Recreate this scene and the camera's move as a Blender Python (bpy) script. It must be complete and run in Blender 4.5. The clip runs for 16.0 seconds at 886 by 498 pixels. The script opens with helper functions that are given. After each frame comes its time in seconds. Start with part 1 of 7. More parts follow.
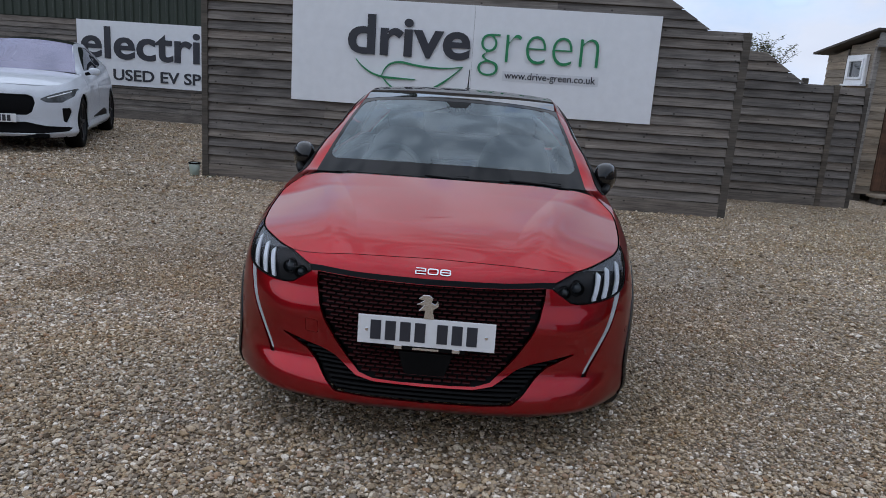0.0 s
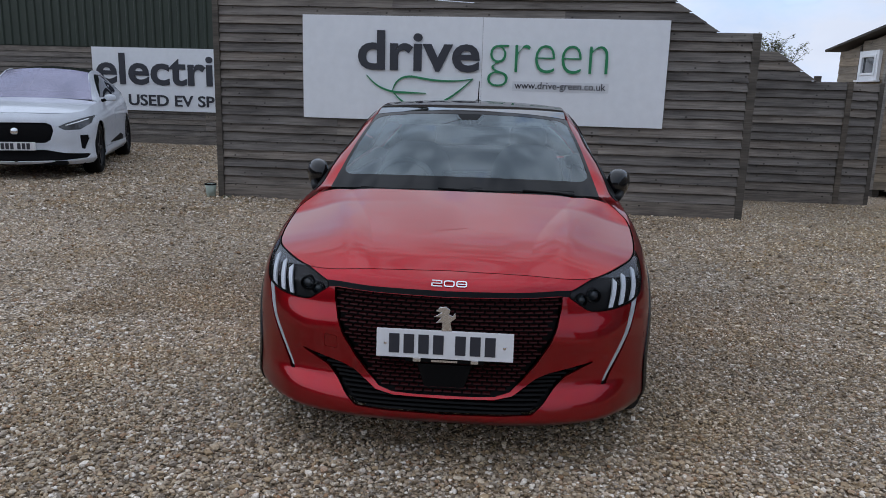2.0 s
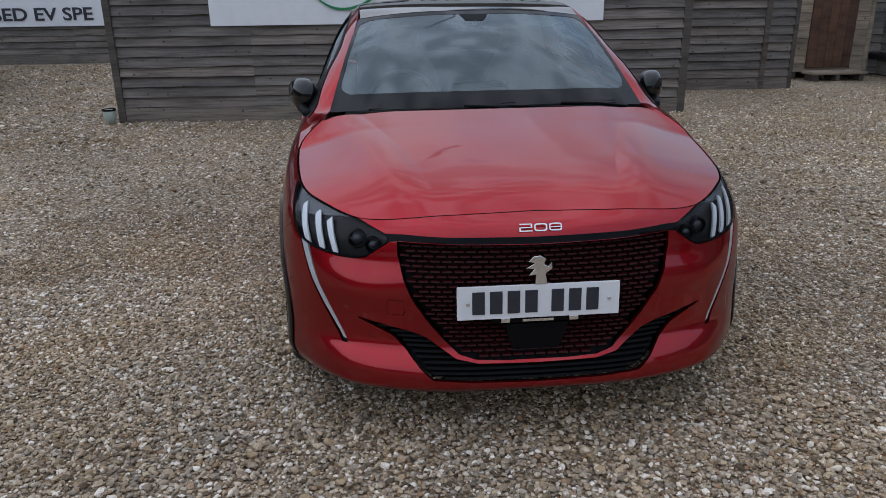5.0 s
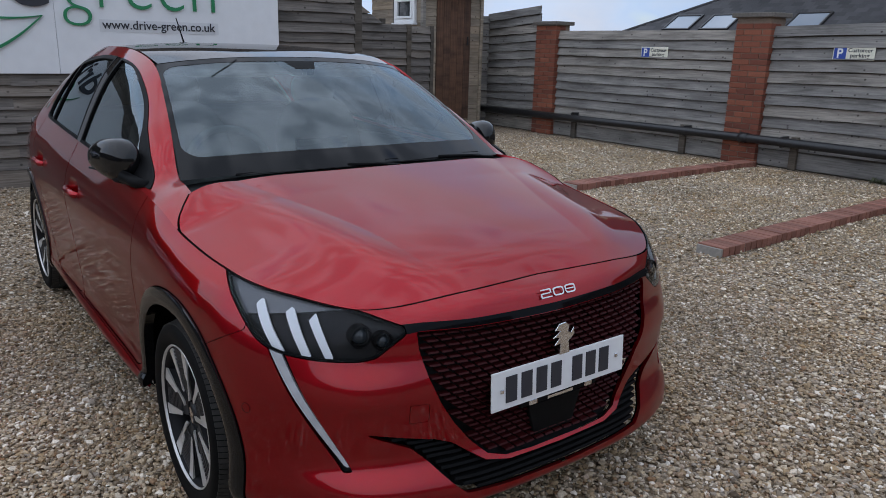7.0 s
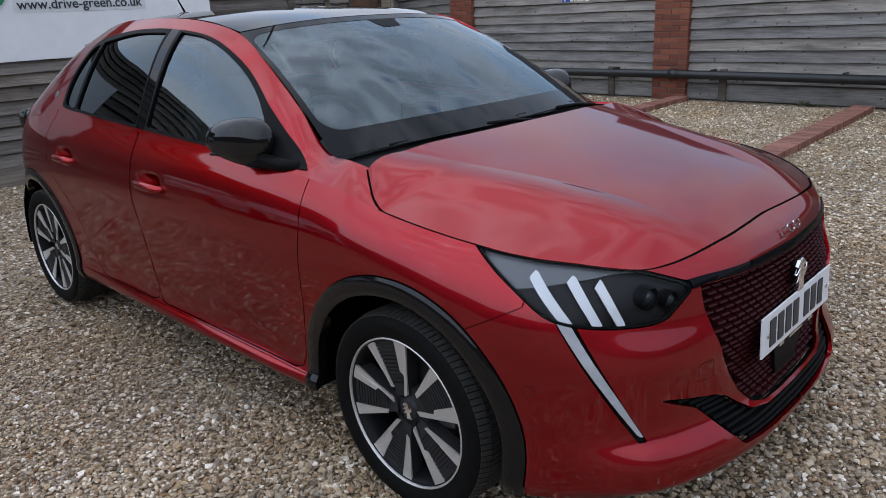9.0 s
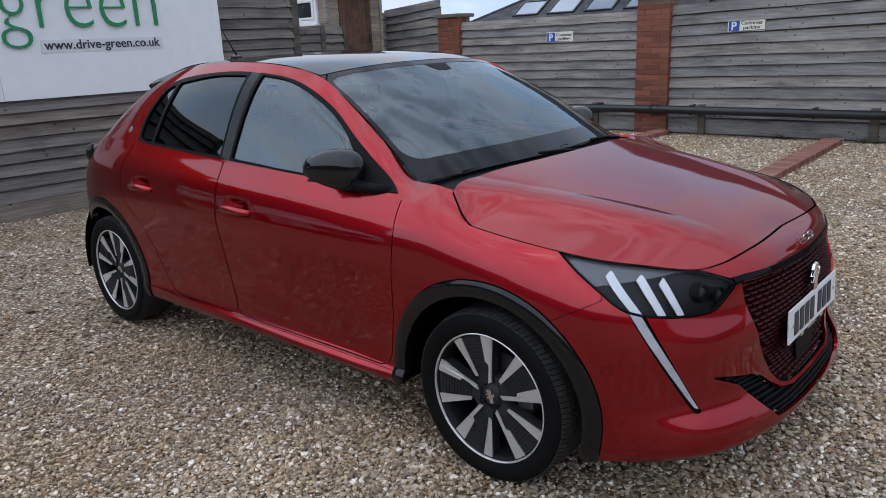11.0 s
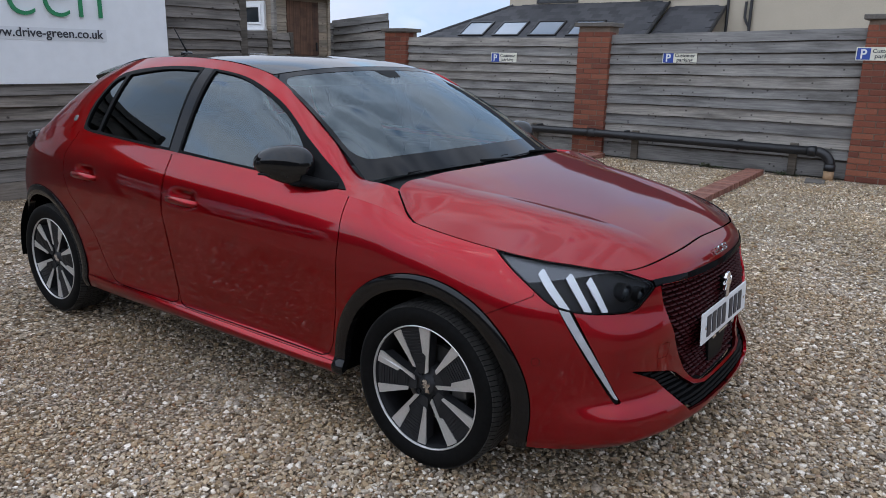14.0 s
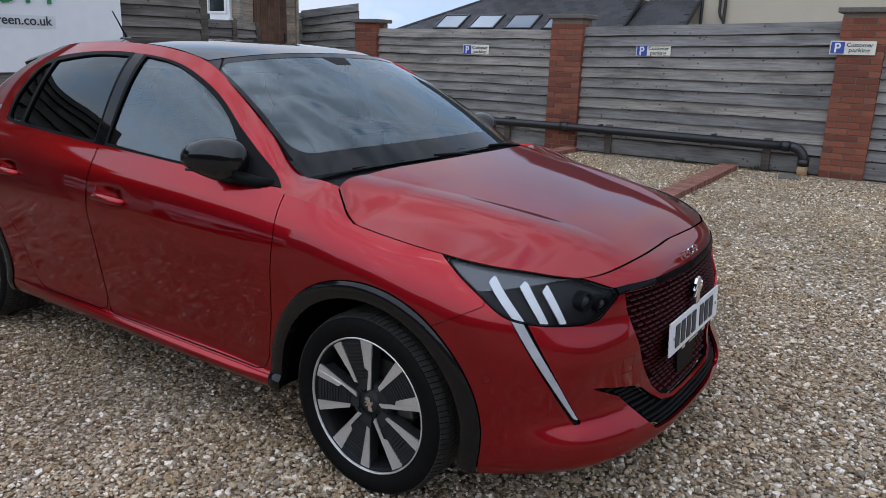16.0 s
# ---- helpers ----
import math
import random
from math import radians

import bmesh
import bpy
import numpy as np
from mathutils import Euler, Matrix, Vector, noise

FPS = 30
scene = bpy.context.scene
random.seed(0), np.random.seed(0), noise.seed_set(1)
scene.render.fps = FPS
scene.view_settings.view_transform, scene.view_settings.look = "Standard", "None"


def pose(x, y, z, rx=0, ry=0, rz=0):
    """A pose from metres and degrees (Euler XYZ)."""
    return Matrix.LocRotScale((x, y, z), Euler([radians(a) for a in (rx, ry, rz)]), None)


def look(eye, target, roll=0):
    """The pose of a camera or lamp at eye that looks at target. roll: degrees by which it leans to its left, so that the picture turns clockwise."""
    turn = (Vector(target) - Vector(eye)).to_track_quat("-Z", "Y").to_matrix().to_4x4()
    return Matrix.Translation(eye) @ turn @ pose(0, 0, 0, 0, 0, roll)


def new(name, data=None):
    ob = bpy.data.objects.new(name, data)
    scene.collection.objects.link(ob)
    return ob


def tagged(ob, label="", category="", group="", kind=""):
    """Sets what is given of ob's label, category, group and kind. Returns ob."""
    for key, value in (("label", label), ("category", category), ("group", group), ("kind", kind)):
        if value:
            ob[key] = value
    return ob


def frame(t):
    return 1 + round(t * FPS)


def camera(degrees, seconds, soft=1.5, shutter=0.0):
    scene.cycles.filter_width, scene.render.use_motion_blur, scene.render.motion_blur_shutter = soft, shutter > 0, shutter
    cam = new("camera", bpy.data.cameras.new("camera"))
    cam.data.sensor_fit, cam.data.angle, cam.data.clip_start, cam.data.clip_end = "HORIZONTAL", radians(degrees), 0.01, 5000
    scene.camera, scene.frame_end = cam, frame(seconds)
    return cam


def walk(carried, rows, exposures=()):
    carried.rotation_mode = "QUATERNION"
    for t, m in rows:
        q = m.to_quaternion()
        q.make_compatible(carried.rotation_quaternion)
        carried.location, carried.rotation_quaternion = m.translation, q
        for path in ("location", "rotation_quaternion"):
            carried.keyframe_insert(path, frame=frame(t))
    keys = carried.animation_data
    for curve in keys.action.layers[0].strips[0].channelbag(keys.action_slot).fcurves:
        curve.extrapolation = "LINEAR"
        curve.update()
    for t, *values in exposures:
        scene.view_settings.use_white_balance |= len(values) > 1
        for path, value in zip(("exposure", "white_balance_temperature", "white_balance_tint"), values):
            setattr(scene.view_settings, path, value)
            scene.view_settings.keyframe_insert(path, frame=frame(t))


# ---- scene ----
cam = camera(61.9, 16.0, soft=0.9)
PATH = [
    (0, (0.164, -3.368, 1.459), (0.073, -1.421, 1.009), 3.9),
    (0.5, (0.165, -3.378, 1.469), (0.069, -1.431, 1.023), 3.9),
    (1, (0.166, -3.38, 1.465), (0.062, -1.431, 1.028), 3.5),
    (1.5, (0.168, -3.383, 1.465), (0.047, -1.433, 1.037), 2.9),
    (2, (0.171, -3.385, 1.464), (0.033, -1.435, 1.043), 1.6),
    (2.5, (0.171, -3.377, 1.459), (0.033, -1.427, 1.034), 0.9),
    (3, (0.09, -3.361, 1.461), (0.004, -1.415, 1.006), 0.4),
    (3.5, (0.025, -3.331, 1.462), (-0.028, -1.405, 0.924), 0.8),
    (6, (-0.978, -2.398, 1.439), (-0.369, -0.621, 0.754), -0.1),
    (6.5, (-1.227, -2.224, 1.405), (-0.249, -0.571, 0.844), 2.2),
    (7, (-1.435, -2.086, 1.403), (-0.283, -0.538, 0.877), 1.4),
    (7.5, (-1.515, -1.808, 1.37), (-0.314, -0.344, 0.727), -0.9),
    (8, (-1.643, -1.659, 1.376), (-0.295, -0.321, 0.751), -1.1),
    (8.5, (-1.937, -1.514, 1.385), (-0.47, -0.283, 0.809), -1.6),
    (9, (-2.045, -1.348, 1.368), (-0.679, -0.027, 0.744), -2.7),
    (9.5, (-2.256, -1.313, 1.393), (-0.788, -0.116, 0.753), -1.5),
    (10, (-2.377, -1.312, 1.427), (-0.959, -0.03, 0.837), -2.6),
    (12.5, (-2.687, -1.435, 1.405), (-1.191, -0.201, 0.918), -1.4),
    (13, (-2.682, -1.426, 1.396), (-1.171, -0.223, 0.876), -0.6),
    (13.5, (-2.681, -1.417, 1.405), (-1.145, -0.24, 0.899), 0.0),
    (14, (-2.672, -1.429, 1.398), (-1.116, -0.277, 0.895), 1.2),
    (14.5, (-2.67, -1.426, 1.4), (-1.098, -0.295, 0.9), 1.7),
    (15, (-2.664, -1.418, 1.399), (-1.102, -0.279, 0.886), 1.7),
    (15.5, (-2.61, -1.409, 1.392), (-1.074, -0.224, 0.907), 1.2),
    (16, (-2.424, -1.373, 1.371), (-0.836, -0.273, 0.854), 1.6),
]
walk(cam, [(t, look(eye, target, roll)) for t, eye, target, roll in PATH], [(0, -0.04), (3.5, -0.06), (6, -0.05), (7.5, 0.0), (8.5, 0.16), (10, 0.26), (12.5, 0.24), (14.5, 0.21), (16, 0.19)])

# ---- world and sun ----
world = bpy.data.worlds.new("sky")
scene.world = world
world.use_nodes = True
wn, wl = world.node_tree.nodes, world.node_tree.links
wn.clear()
SUN_EL, SUN_AZ = 48.0, 274.0      # degrees; azimuth clockwise from +y
w_out, w_bg = wn.new("ShaderNodeOutputWorld"), wn.new("ShaderNodeBackground")
w_sky = wn.new("ShaderNodeTexSky")
w_sky.sky_type, w_sky.sun_disc = "NISHITA", False
w_sky.sun_elevation, w_sky.sun_rotation = radians(SUN_EL), radians(SUN_AZ)
w_sky.air_density, w_sky.dust_density = 1.0, 2.0
w_gain = wn.new("ShaderNodeVectorMath")
w_gain.operation = "SCALE"
w_gain.inputs["Scale"].default_value = 0.40
w_co, w_map = wn.new("ShaderNodeTexCoord"), wn.new("ShaderNodeMapping")
w_map.inputs["Scale"].default_value = (1.0, 1.0, 1.6)
w_noise = wn.new("ShaderNodeTexNoise")
w_noise.inputs["Scale"].default_value, w_noise.inputs["Detail"].default_value = 10.0, 2.2
w_noise.inputs["Roughness"].default_value = 0.42
w_cover = wn.new("ShaderNodeMapRange")
w_cover.inputs["From Min"].default_value, w_cover.inputs["From Max"].default_value = 0.22, 0.38
w_shade = wn.new("ShaderNodeValToRGB")
w_shade.color_ramp.elements[0].position, w_shade.color_ramp.elements[0].color = 0.42, (1.30, 1.46, 1.76, 1)
w_shade.color_ramp.elements[1].position, w_shade.color_ramp.elements[1].color = 0.60, (0.62, 0.75, 0.97, 1)
w_mix = wn.new("ShaderNodeMix")
w_mix.data_type = "RGBA"
wl.new(w_co.outputs["Generated"], w_map.inputs["Vector"])
wl.new(w_map.outputs["Vector"], w_noise.inputs["Vector"])
wl.new(w_noise.outputs["Fac"], w_cover.inputs["Value"])
wl.new(w_noise.outputs["Fac"], w_shade.inputs["Fac"])
wl.new(w_sky.outputs["Color"], w_gain.inputs[0])
wl.new(w_cover.outputs["Result"], w_mix.inputs["Factor"])
wl.new(w_gain.outputs["Vector"], w_mix.inputs["A"])
# haze evens out the clouds towards the horizon
w_haze, w_even = wn.new("ShaderNodeMapRange"), wn.new("ShaderNodeMix")
w_haze.inputs["From Min"].default_value, w_haze.inputs["From Max"].default_value = 0.42, 0.92
w_haze.inputs["To Min"].default_value = 0.15
w_even.data_type = "RGBA"
# thin blue gaps between long low clouds
w_low, w_tint = wn.new("ShaderNodeTexNoise"), wn.new("ShaderNodeValToRGB")
w_low.inputs["Scale"].default_value, w_low.inputs["Detail"].default_value = 5.0, 5.0
w_tint.color_ramp.elements[0].position, w_tint.color_ramp.elements[0].color = 0.40, (0.78, 1.05, 1.50, 1)
w_tint.color_ramp.elements[1].position, w_tint.color_ramp.elements[1].color = 0.58, (1.14, 1.24, 1.48, 1)
wl.new(w_map.outputs["Vector"], w_low.inputs["Vector"])
wl.new(w_low.outputs["Fac"], w_tint.inputs["Fac"])
wl.new(w_tint.outputs["Color"], w_even.inputs["A"])
wl.new(w_haze.outputs["Result"], w_even.inputs["Factor"])
wl.new(w_shade.outputs["Color"], w_even.inputs["B"])
wl.new(w_even.outputs["Result"], w_mix.inputs["B"])
# an overcast sky is brighter overhead than at the horizon
w_xyz, w_rise, w_over = wn.new("ShaderNodeSeparateXYZ"), wn.new("ShaderNodeMapRange"), wn.new("ShaderNodeVectorMath")
w_rise.inputs["To Min"].default_value, w_rise.inputs["To Max"].default_value = 1.14, 1.38
w_over.operation = "SCALE"
wl.new(w_co.outputs["Generated"], w_xyz.inputs[0])
wl.new(w_xyz.outputs["Z"], w_rise.inputs["Value"])
wl.new(w_xyz.outputs["Z"], w_haze.inputs["Value"])
wl.new(w_mix.outputs["Result"], w_over.inputs[0])
wl.new(w_rise.outputs["Result"], w_over.inputs["Scale"])
# broad glow of the hidden sun through the cloud
w_glow, w_toward, w_lit = wn.new("ShaderNodeVectorMath"), wn.new("ShaderNodeMapRange"), wn.new("ShaderNodeVectorMath")
w_glow.operation, w_lit.operation = "DOT_PRODUCT", "SCALE"
w_glow.inputs[1].default_value = (math.sin(radians(312)) * 0.72, math.cos(radians(312)) * 0.72, 0.69)
w_toward.interpolation_type = "SMOOTHSTEP"
w_toward.inputs["From Min"].default_value, w_toward.inputs["From Max"].default_value = -0.5, 1.0
w_toward.inputs["To Min"].default_value, w_toward.inputs["To Max"].default_value = 0.92, 1.40
wl.new(w_co.outputs["Generated"], w_glow.inputs[0])
wl.new(w_glow.outputs["Value"], w_toward.inputs["Value"])
wl.new(w_over.outputs["Vector"], w_lit.inputs[0])
wl.new(w_toward.outputs["Result"], w_lit.inputs["Scale"])
wl.new(w_lit.outputs["Vector"], w_bg.inputs["Color"])
w_bg.inputs["Strength"].default_value = 0.51
wl.new(w_bg.outputs["Background"], w_out.inputs["Surface"])

sun_data = bpy.data.lights.new("sun", "SUN")
sun_data.energy, sun_data.angle, sun_data.color = 0.5, radians(150), (1.0, 0.97, 0.93)
sun = new("sun", sun_data)
_a, _e = radians(SUN_AZ), radians(SUN_EL)
sun.matrix_world = look((0, 0, 30), (-30 * math.sin(_a) * math.cos(_e), -30 * math.cos(_a) * math.cos(_e), 30 - 30 * math.sin(_e)))

# ---- materials ----
def material(name, base=(0.5, 0.5, 0.5), rough=0.5, metal=0.0, **extra):
    m = bpy.data.materials.new(name)
    m.use_nodes = True
    b = m.node_tree.nodes["Principled BSDF"]
    b.inputs["Base Color"].default_value = (*base, 1)
    b.inputs["Roughness"].default_value, b.inputs["Metallic"].default_value = rough, metal
    for key, value in extra.items():
        b.inputs[key.replace("_", " ")].default_value = value
    return m


def add(m, kind, **values):
    n = m.node_tree.nodes.new("ShaderNode" + kind)
    for key, value in values.items():
        n.inputs[key.replace("_", " ")].default_value = value
    return n


def link(m, a, out, b, into):
    m.node_tree.links.new(a.outputs[out], b.inputs[into])


def bsdf(m):
    return m.node_tree.nodes["Principled BSDF"]


def ramp(m, source, out, stops):
    r = m.node_tree.nodes.new("ShaderNodeValToRGB")
    while len(r.color_ramp.elements) < len(stops):
        r.color_ramp.elements.new(0.5)
    for e, (p, c) in zip(r.color_ramp.elements, stops):
        e.position, e.color = p, (*c, 1)
    link(m, source, out, r, "Fac")
    return r


def position(m, scale=(1, 1, 1), jitter=False):
    """World position, stretched; with jitter, shifted by each object's random number."""
    g, mp = add(m, "NewGeometry"), add(m, "Mapping", Scale=scale)
    link(m, g, "Position", mp, "Vector")
    if jitter:
        oi, mul = add(m, "ObjectInfo"), add(m, "Math")
        mul.operation = "MULTIPLY"
        mul.inputs[1].default_value = 37.0
        link(m, oi, "Random", mul, 0)
        comb = add(m, "CombineXYZ")
        for k in range(3):
            link(m, mul, 0, comb, k)
        link(m, comb, 0, mp, "Location")
    return mp


def bump(m, source, out, strength, distance, chain=None):
    b = add(m, "Bump", Strength=strength, Distance=distance)
    link(m, source, out, b, "Height")
    if chain:
        link(m, chain, "Normal", b, "Normal")
    link(m, b, "Normal", bsdf(m), "Normal")
    return b


def mixed(m, mode, a, aout, b, bout, fac=1.0):
    x = m.node_tree.nodes.new("ShaderNodeMix")
    x.data_type, x.blend_type = "RGBA", mode
    x.inputs["Factor"].default_value = fac
    m.node_tree.links.new(a.outputs[aout], x.inputs["A"])
    m.node_tree.links.new(b.outputs[bout], x.inputs["B"])
    return x


def weathered_wood(name, dark, mid, light, rough=0.85, knots=True, warm=(1.0, 0.93, 0.85), upright=False):
    m = material(name, mid, rough)
    grain = add(m, "TexNoise", Scale=1.0, Detail=8.0, Roughness=0.65, Distortion=0.4)
    link(m, position(m, (45.0, 45.0, 1.6) if upright else (2.2, 2.2, 60.0), True), "Vector", grain, "Vector")
    tone = ramp(m, grain, "Fac", [(0.25, dark), (0.5, mid), (0.8, light)])
    stain = add(m, "TexNoise", Scale=1.0, Detail=4.0, Roughness=0.6)
    link(m, position(m, (1.5, 1.5, 7.0), True), "Vector", stain, "Vector")
    patch = ramp(m, stain, "Fac", [(0.28, (0.42, 0.41, 0.40)), (0.5, (0.98, 0.98, 0.98)), (0.72, (1.36, 1.35, 1.32))])
    c = mixed(m, "MULTIPLY", tone, "Color", patch, "Color", 0.85)
    oi = add(m, "ObjectInfo")
    each = ramp(m, oi, "Random", [(0.0, (0.72, 0.71, 0.71)), (0.5, (0.93, 0.92, 0.91)), (1.0, tuple(1.12 * q for q in warm))])
    c = mixed(m, "MULTIPLY", c, "Result", each, "Color", 0.9)
    if knots:
        kn = add(m, "TexVoronoi", Scale=1.0)
        link(m, position(m, (8.0, 8.0, 10.0), True), "Vector", kn, "Vector")
        spot = ramp(m, kn, "Distance", [(0.07, (0.10, 0.08, 0.065)), (0.15, (1, 1, 1))])
        c = mixed(m, "MULTIPLY", c, "Result", spot, "Color", 0.8)
    link(m, c, "Result", bsdf(m), "Base Color")
    bump(m, grain, "Fac", 0.6, 0.005)
    return m


M_FENCE = weathered_wood("grey weathered fence boards", (0.058, 0.050, 0.045), (0.158, 0.141, 0.127), (0.25, 0.226, 0.206))
M_FENCE_E = weathered_wood("silvered fence boards", (0.125, 0.119, 0.112), (0.225, 0.217, 0.206), (0.34, 0.328, 0.312))
M_POST = weathered_wood("brown fence post", (0.045, 0.038, 0.032), (0.085, 0.073, 0.060), (0.13, 0.115, 0.098), knots=False)
M_SHED = weathered_wood("tan shed boards", (0.14, 0.112, 0.082), (0.28, 0.232, 0.178), (0.37, 0.32, 0.255))
M_DOOR = weathered_wood("brown shed door boards", (0.05, 0.025, 0.016), (0.10, 0.052, 0.032), (0.15, 0.082, 0.052), knots=False, upright=True)


def gravel_material(name, voronoi=True, tint=(1.0, 1.0, 1.0)):
    m = material(name, (0.4, 0.36, 0.3), 0.8)
    stops = [(0.0, (0.093, 0.067, 0.044)), (0.14, (0.443, 0.332, 0.212)), (0.28, (0.192, 0.157, 0.126)), (0.44, (0.549, 0.446, 0.323)),
             (0.60, (0.300, 0.260, 0.227)), (0.74, (0.681, 0.603, 0.503)), (0.84, (0.290, 0.165, 0.085)), (0.91, (0.80, 0.745, 0.69)), (1.0, (0.89, 0.85, 0.82))]
    broad = add(m, "TexNoise", Scale=0.55, Detail=3.0)
    link(m, position(m), "Vector", broad, "Vector")
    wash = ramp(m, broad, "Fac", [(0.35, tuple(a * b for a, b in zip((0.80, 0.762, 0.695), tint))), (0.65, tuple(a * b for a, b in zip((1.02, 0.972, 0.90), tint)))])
    # patches where earth shows between the stones
    earth = add(m, "TexNoise", Scale=1.3, Detail=4.0, Roughness=0.6)
    link(m, position(m), "Vector", earth, "Vector")
    soil = ramp(m, earth, "Fac", [(0.44, (1.0, 1.0, 1.0)), (0.70, (0.96, 0.89, 0.77))])
    wash = mixed(m, "MULTIPLY", wash, "Color", soil, "Color", 1.0)
    if voronoi:
        cell = add(m, "TexVoronoi", Scale=60.0)
        warp = add(m, "TexNoise", Scale=45.0, Detail=2.0)
        p = position(m)
        link(m, p, "Vector", warp, "Vector")
        shift = m.node_tree.nodes.new("ShaderNodeMix")
        shift.data_type, shift.blend_type = "RGBA", "LINEAR_LIGHT"
        shift.inputs["Factor"].default_value = 0.008
        link(m, p, "Vector", shift, "A")
        link(m, warp, "Color", shift, "B")
        link(m, shift, "Result", cell, "Vector")
        sep = add(m, "SeparateColor")
        link(m, cell, "Color", sep, "Color")
        tone = ramp(m, sep, "Red", stops)
        # shade in the gaps between stones put into the colour at cell rims
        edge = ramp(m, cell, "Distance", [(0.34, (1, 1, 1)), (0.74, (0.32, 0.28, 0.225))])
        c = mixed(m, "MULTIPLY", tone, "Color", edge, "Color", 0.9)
        c = mixed(m, "MULTIPLY", c, "Result", wash, "Result", 1.0)
        height = ramp(m, cell, "Distance", [(0.0, (1, 1, 1)), (0.45, (0.7, 0.7, 0.7)), (0.85, (0, 0, 0))])
        bump(m, height, "Color", 1.0, 0.009)
    else:
        gi = add(m, "NewGeometry")
        tone = ramp(m, gi, "Random Per Island", stops)
        fine = add(m, "TexNoise", Scale=160.0, Detail=3.0)
        link(m, position(m), "Vector", fine, "Vector")
        mottle = ramp(m, fine, "Fac", [(0.3, (0.66, 0.66, 0.66)), (0.7, (1.2, 1.2, 1.2))])
        c = mixed(m, "MULTIPLY", tone, "Color", mottle, "Color", 0.8)
        c = mixed(m, "MULTIPLY", c, "Result", wash, "Result", 1.0)
    link(m, c, "Result", bsdf(m), "Base Color")
    return m


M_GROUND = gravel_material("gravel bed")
M_STONES = gravel_material("loose pebbles", False)
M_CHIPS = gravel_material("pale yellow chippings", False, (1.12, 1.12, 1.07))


def plain(name, base, rough, metal=0.0, speck=0.12, scale=40.0, relief=0.0, **extra):
    """A surface of one colour with faint dirt at two scales."""
    m = material(name, base, rough, metal, **extra)
    n = add(m, "TexNoise", Scale=scale, Detail=5.0)
    link(m, position(m), "Vector", n, "Vector")
    lo, hi = tuple(c * (1 - speck) for c in base), tuple(min(1, c * (1 + speck)) for c in base)
    r = ramp(m, n, "Fac", [(0.3, lo), (0.7, hi)])
    big = add(m, "TexNoise", Scale=scale / 14, Detail=3.0)
    link(m, position(m), "Vector", big, "Vector")
    r2 = ramp(m, big, "Fac", [(0.3, (1 - speck,) * 3), (0.7, (1, 1, 1))])
    link(m, mixed(m, "MULTIPLY", r, "Color", r2, "Color", 1.0), "Result", bsdf(m), "Base Color")
    if relief:
        bump(m, n, "Fac", 0.4, relief)
    return m


M_SIGN = plain("white sign panel", (0.72, 0.73, 0.75), 0.45, speck=0.03, scale=9)
M_INK = plain("dark navy letter plastic", (0.025, 0.026, 0.035), 0.45, speck=0.05)
M_GREEN = plain("green letter plastic", (0.012, 0.20, 0.075), 0.4, speck=0.05)
M_STRIP = plain("clear acrylic strip", (0.62, 0.63, 0.65), 0.3, speck=0.03)
M_BLUE = plain("blue sign square", (0.03, 0.07, 0.33), 0.4, speck=0.05)
M_CREAM = plain("pale cream sign plate", (0.74, 0.72, 0.60), 0.45, speck=0.04)
M_PIPE = plain("black plastic pipe", (0.016, 0.016, 0.018), 0.38, speck=0.25)
M_CLAY = plain("tan clay pipe", (0.42, 0.26, 0.14), 0.7, speck=0.15)
M_CONC = plain("grey concrete", (0.14, 0.125, 0.11), 0.9, speck=0.2, relief=0.003)
M_BED = plain("pale grey mortar bed", (0.34, 0.32, 0.29), 0.9, speck=0.15, relief=0.003)
M_MORTAR = plain("brown mortar", (0.20, 0.15, 0.115), 0.95, speck=0.2, scale=80, relief=0.002)
M_WHITE = plain("white window frame", (0.78, 0.79, 0.80), 0.35, speck=0.03)
M_RENDER = plain("cream wall render", (0.46, 0.405, 0.32), 0.9, speck=0.05, scale=25, relief=0.002)
M_METAL_G = plain("dark green steel cladding", (0.020, 0.030, 0.019), 0.55, speck=0.1, scale=3)
M_FELT = plain("dark roofing felt", (0.06, 0.05, 0.042), 0.9, speck=0.2)
M_PANE = material("dark window glass", (0.02, 0.025, 0.03), 0.06)
M_LEAF = plain("weed leaves", (0.075, 0.085, 0.042), 0.7, speck=0.3)
M_BUD = plain("dull green spring leaves", (0.20, 0.21, 0.11), 0.8, speck=0.25)
M_TWIG = plain("bare brown twigs", (0.10, 0.075, 0.06), 0.8, speck=0.2)


def brick_material(name, stops):
    m = material(name, stops[1][1], 0.85)
    oi = add(m, "ObjectInfo")
    tone = ramp(m, oi, "Random", stops)
    n = add(m, "TexNoise", Scale=70.0, Detail=5.0, Roughness=0.7)
    link(m, position(m), "Vector", n, "Vector")
    r = ramp(m, n, "Fac", [(0.3, (0.72, 0.70, 0.68)), (0.7, (1.12, 1.12, 1.12))])
    link(m, mixed(m, "MULTIPLY", tone, "Color", r, "Color", 0.9), "Result", bsdf(m), "Base Color")
    bump(m, n, "Fac", 0.4, 0.003)
    return m


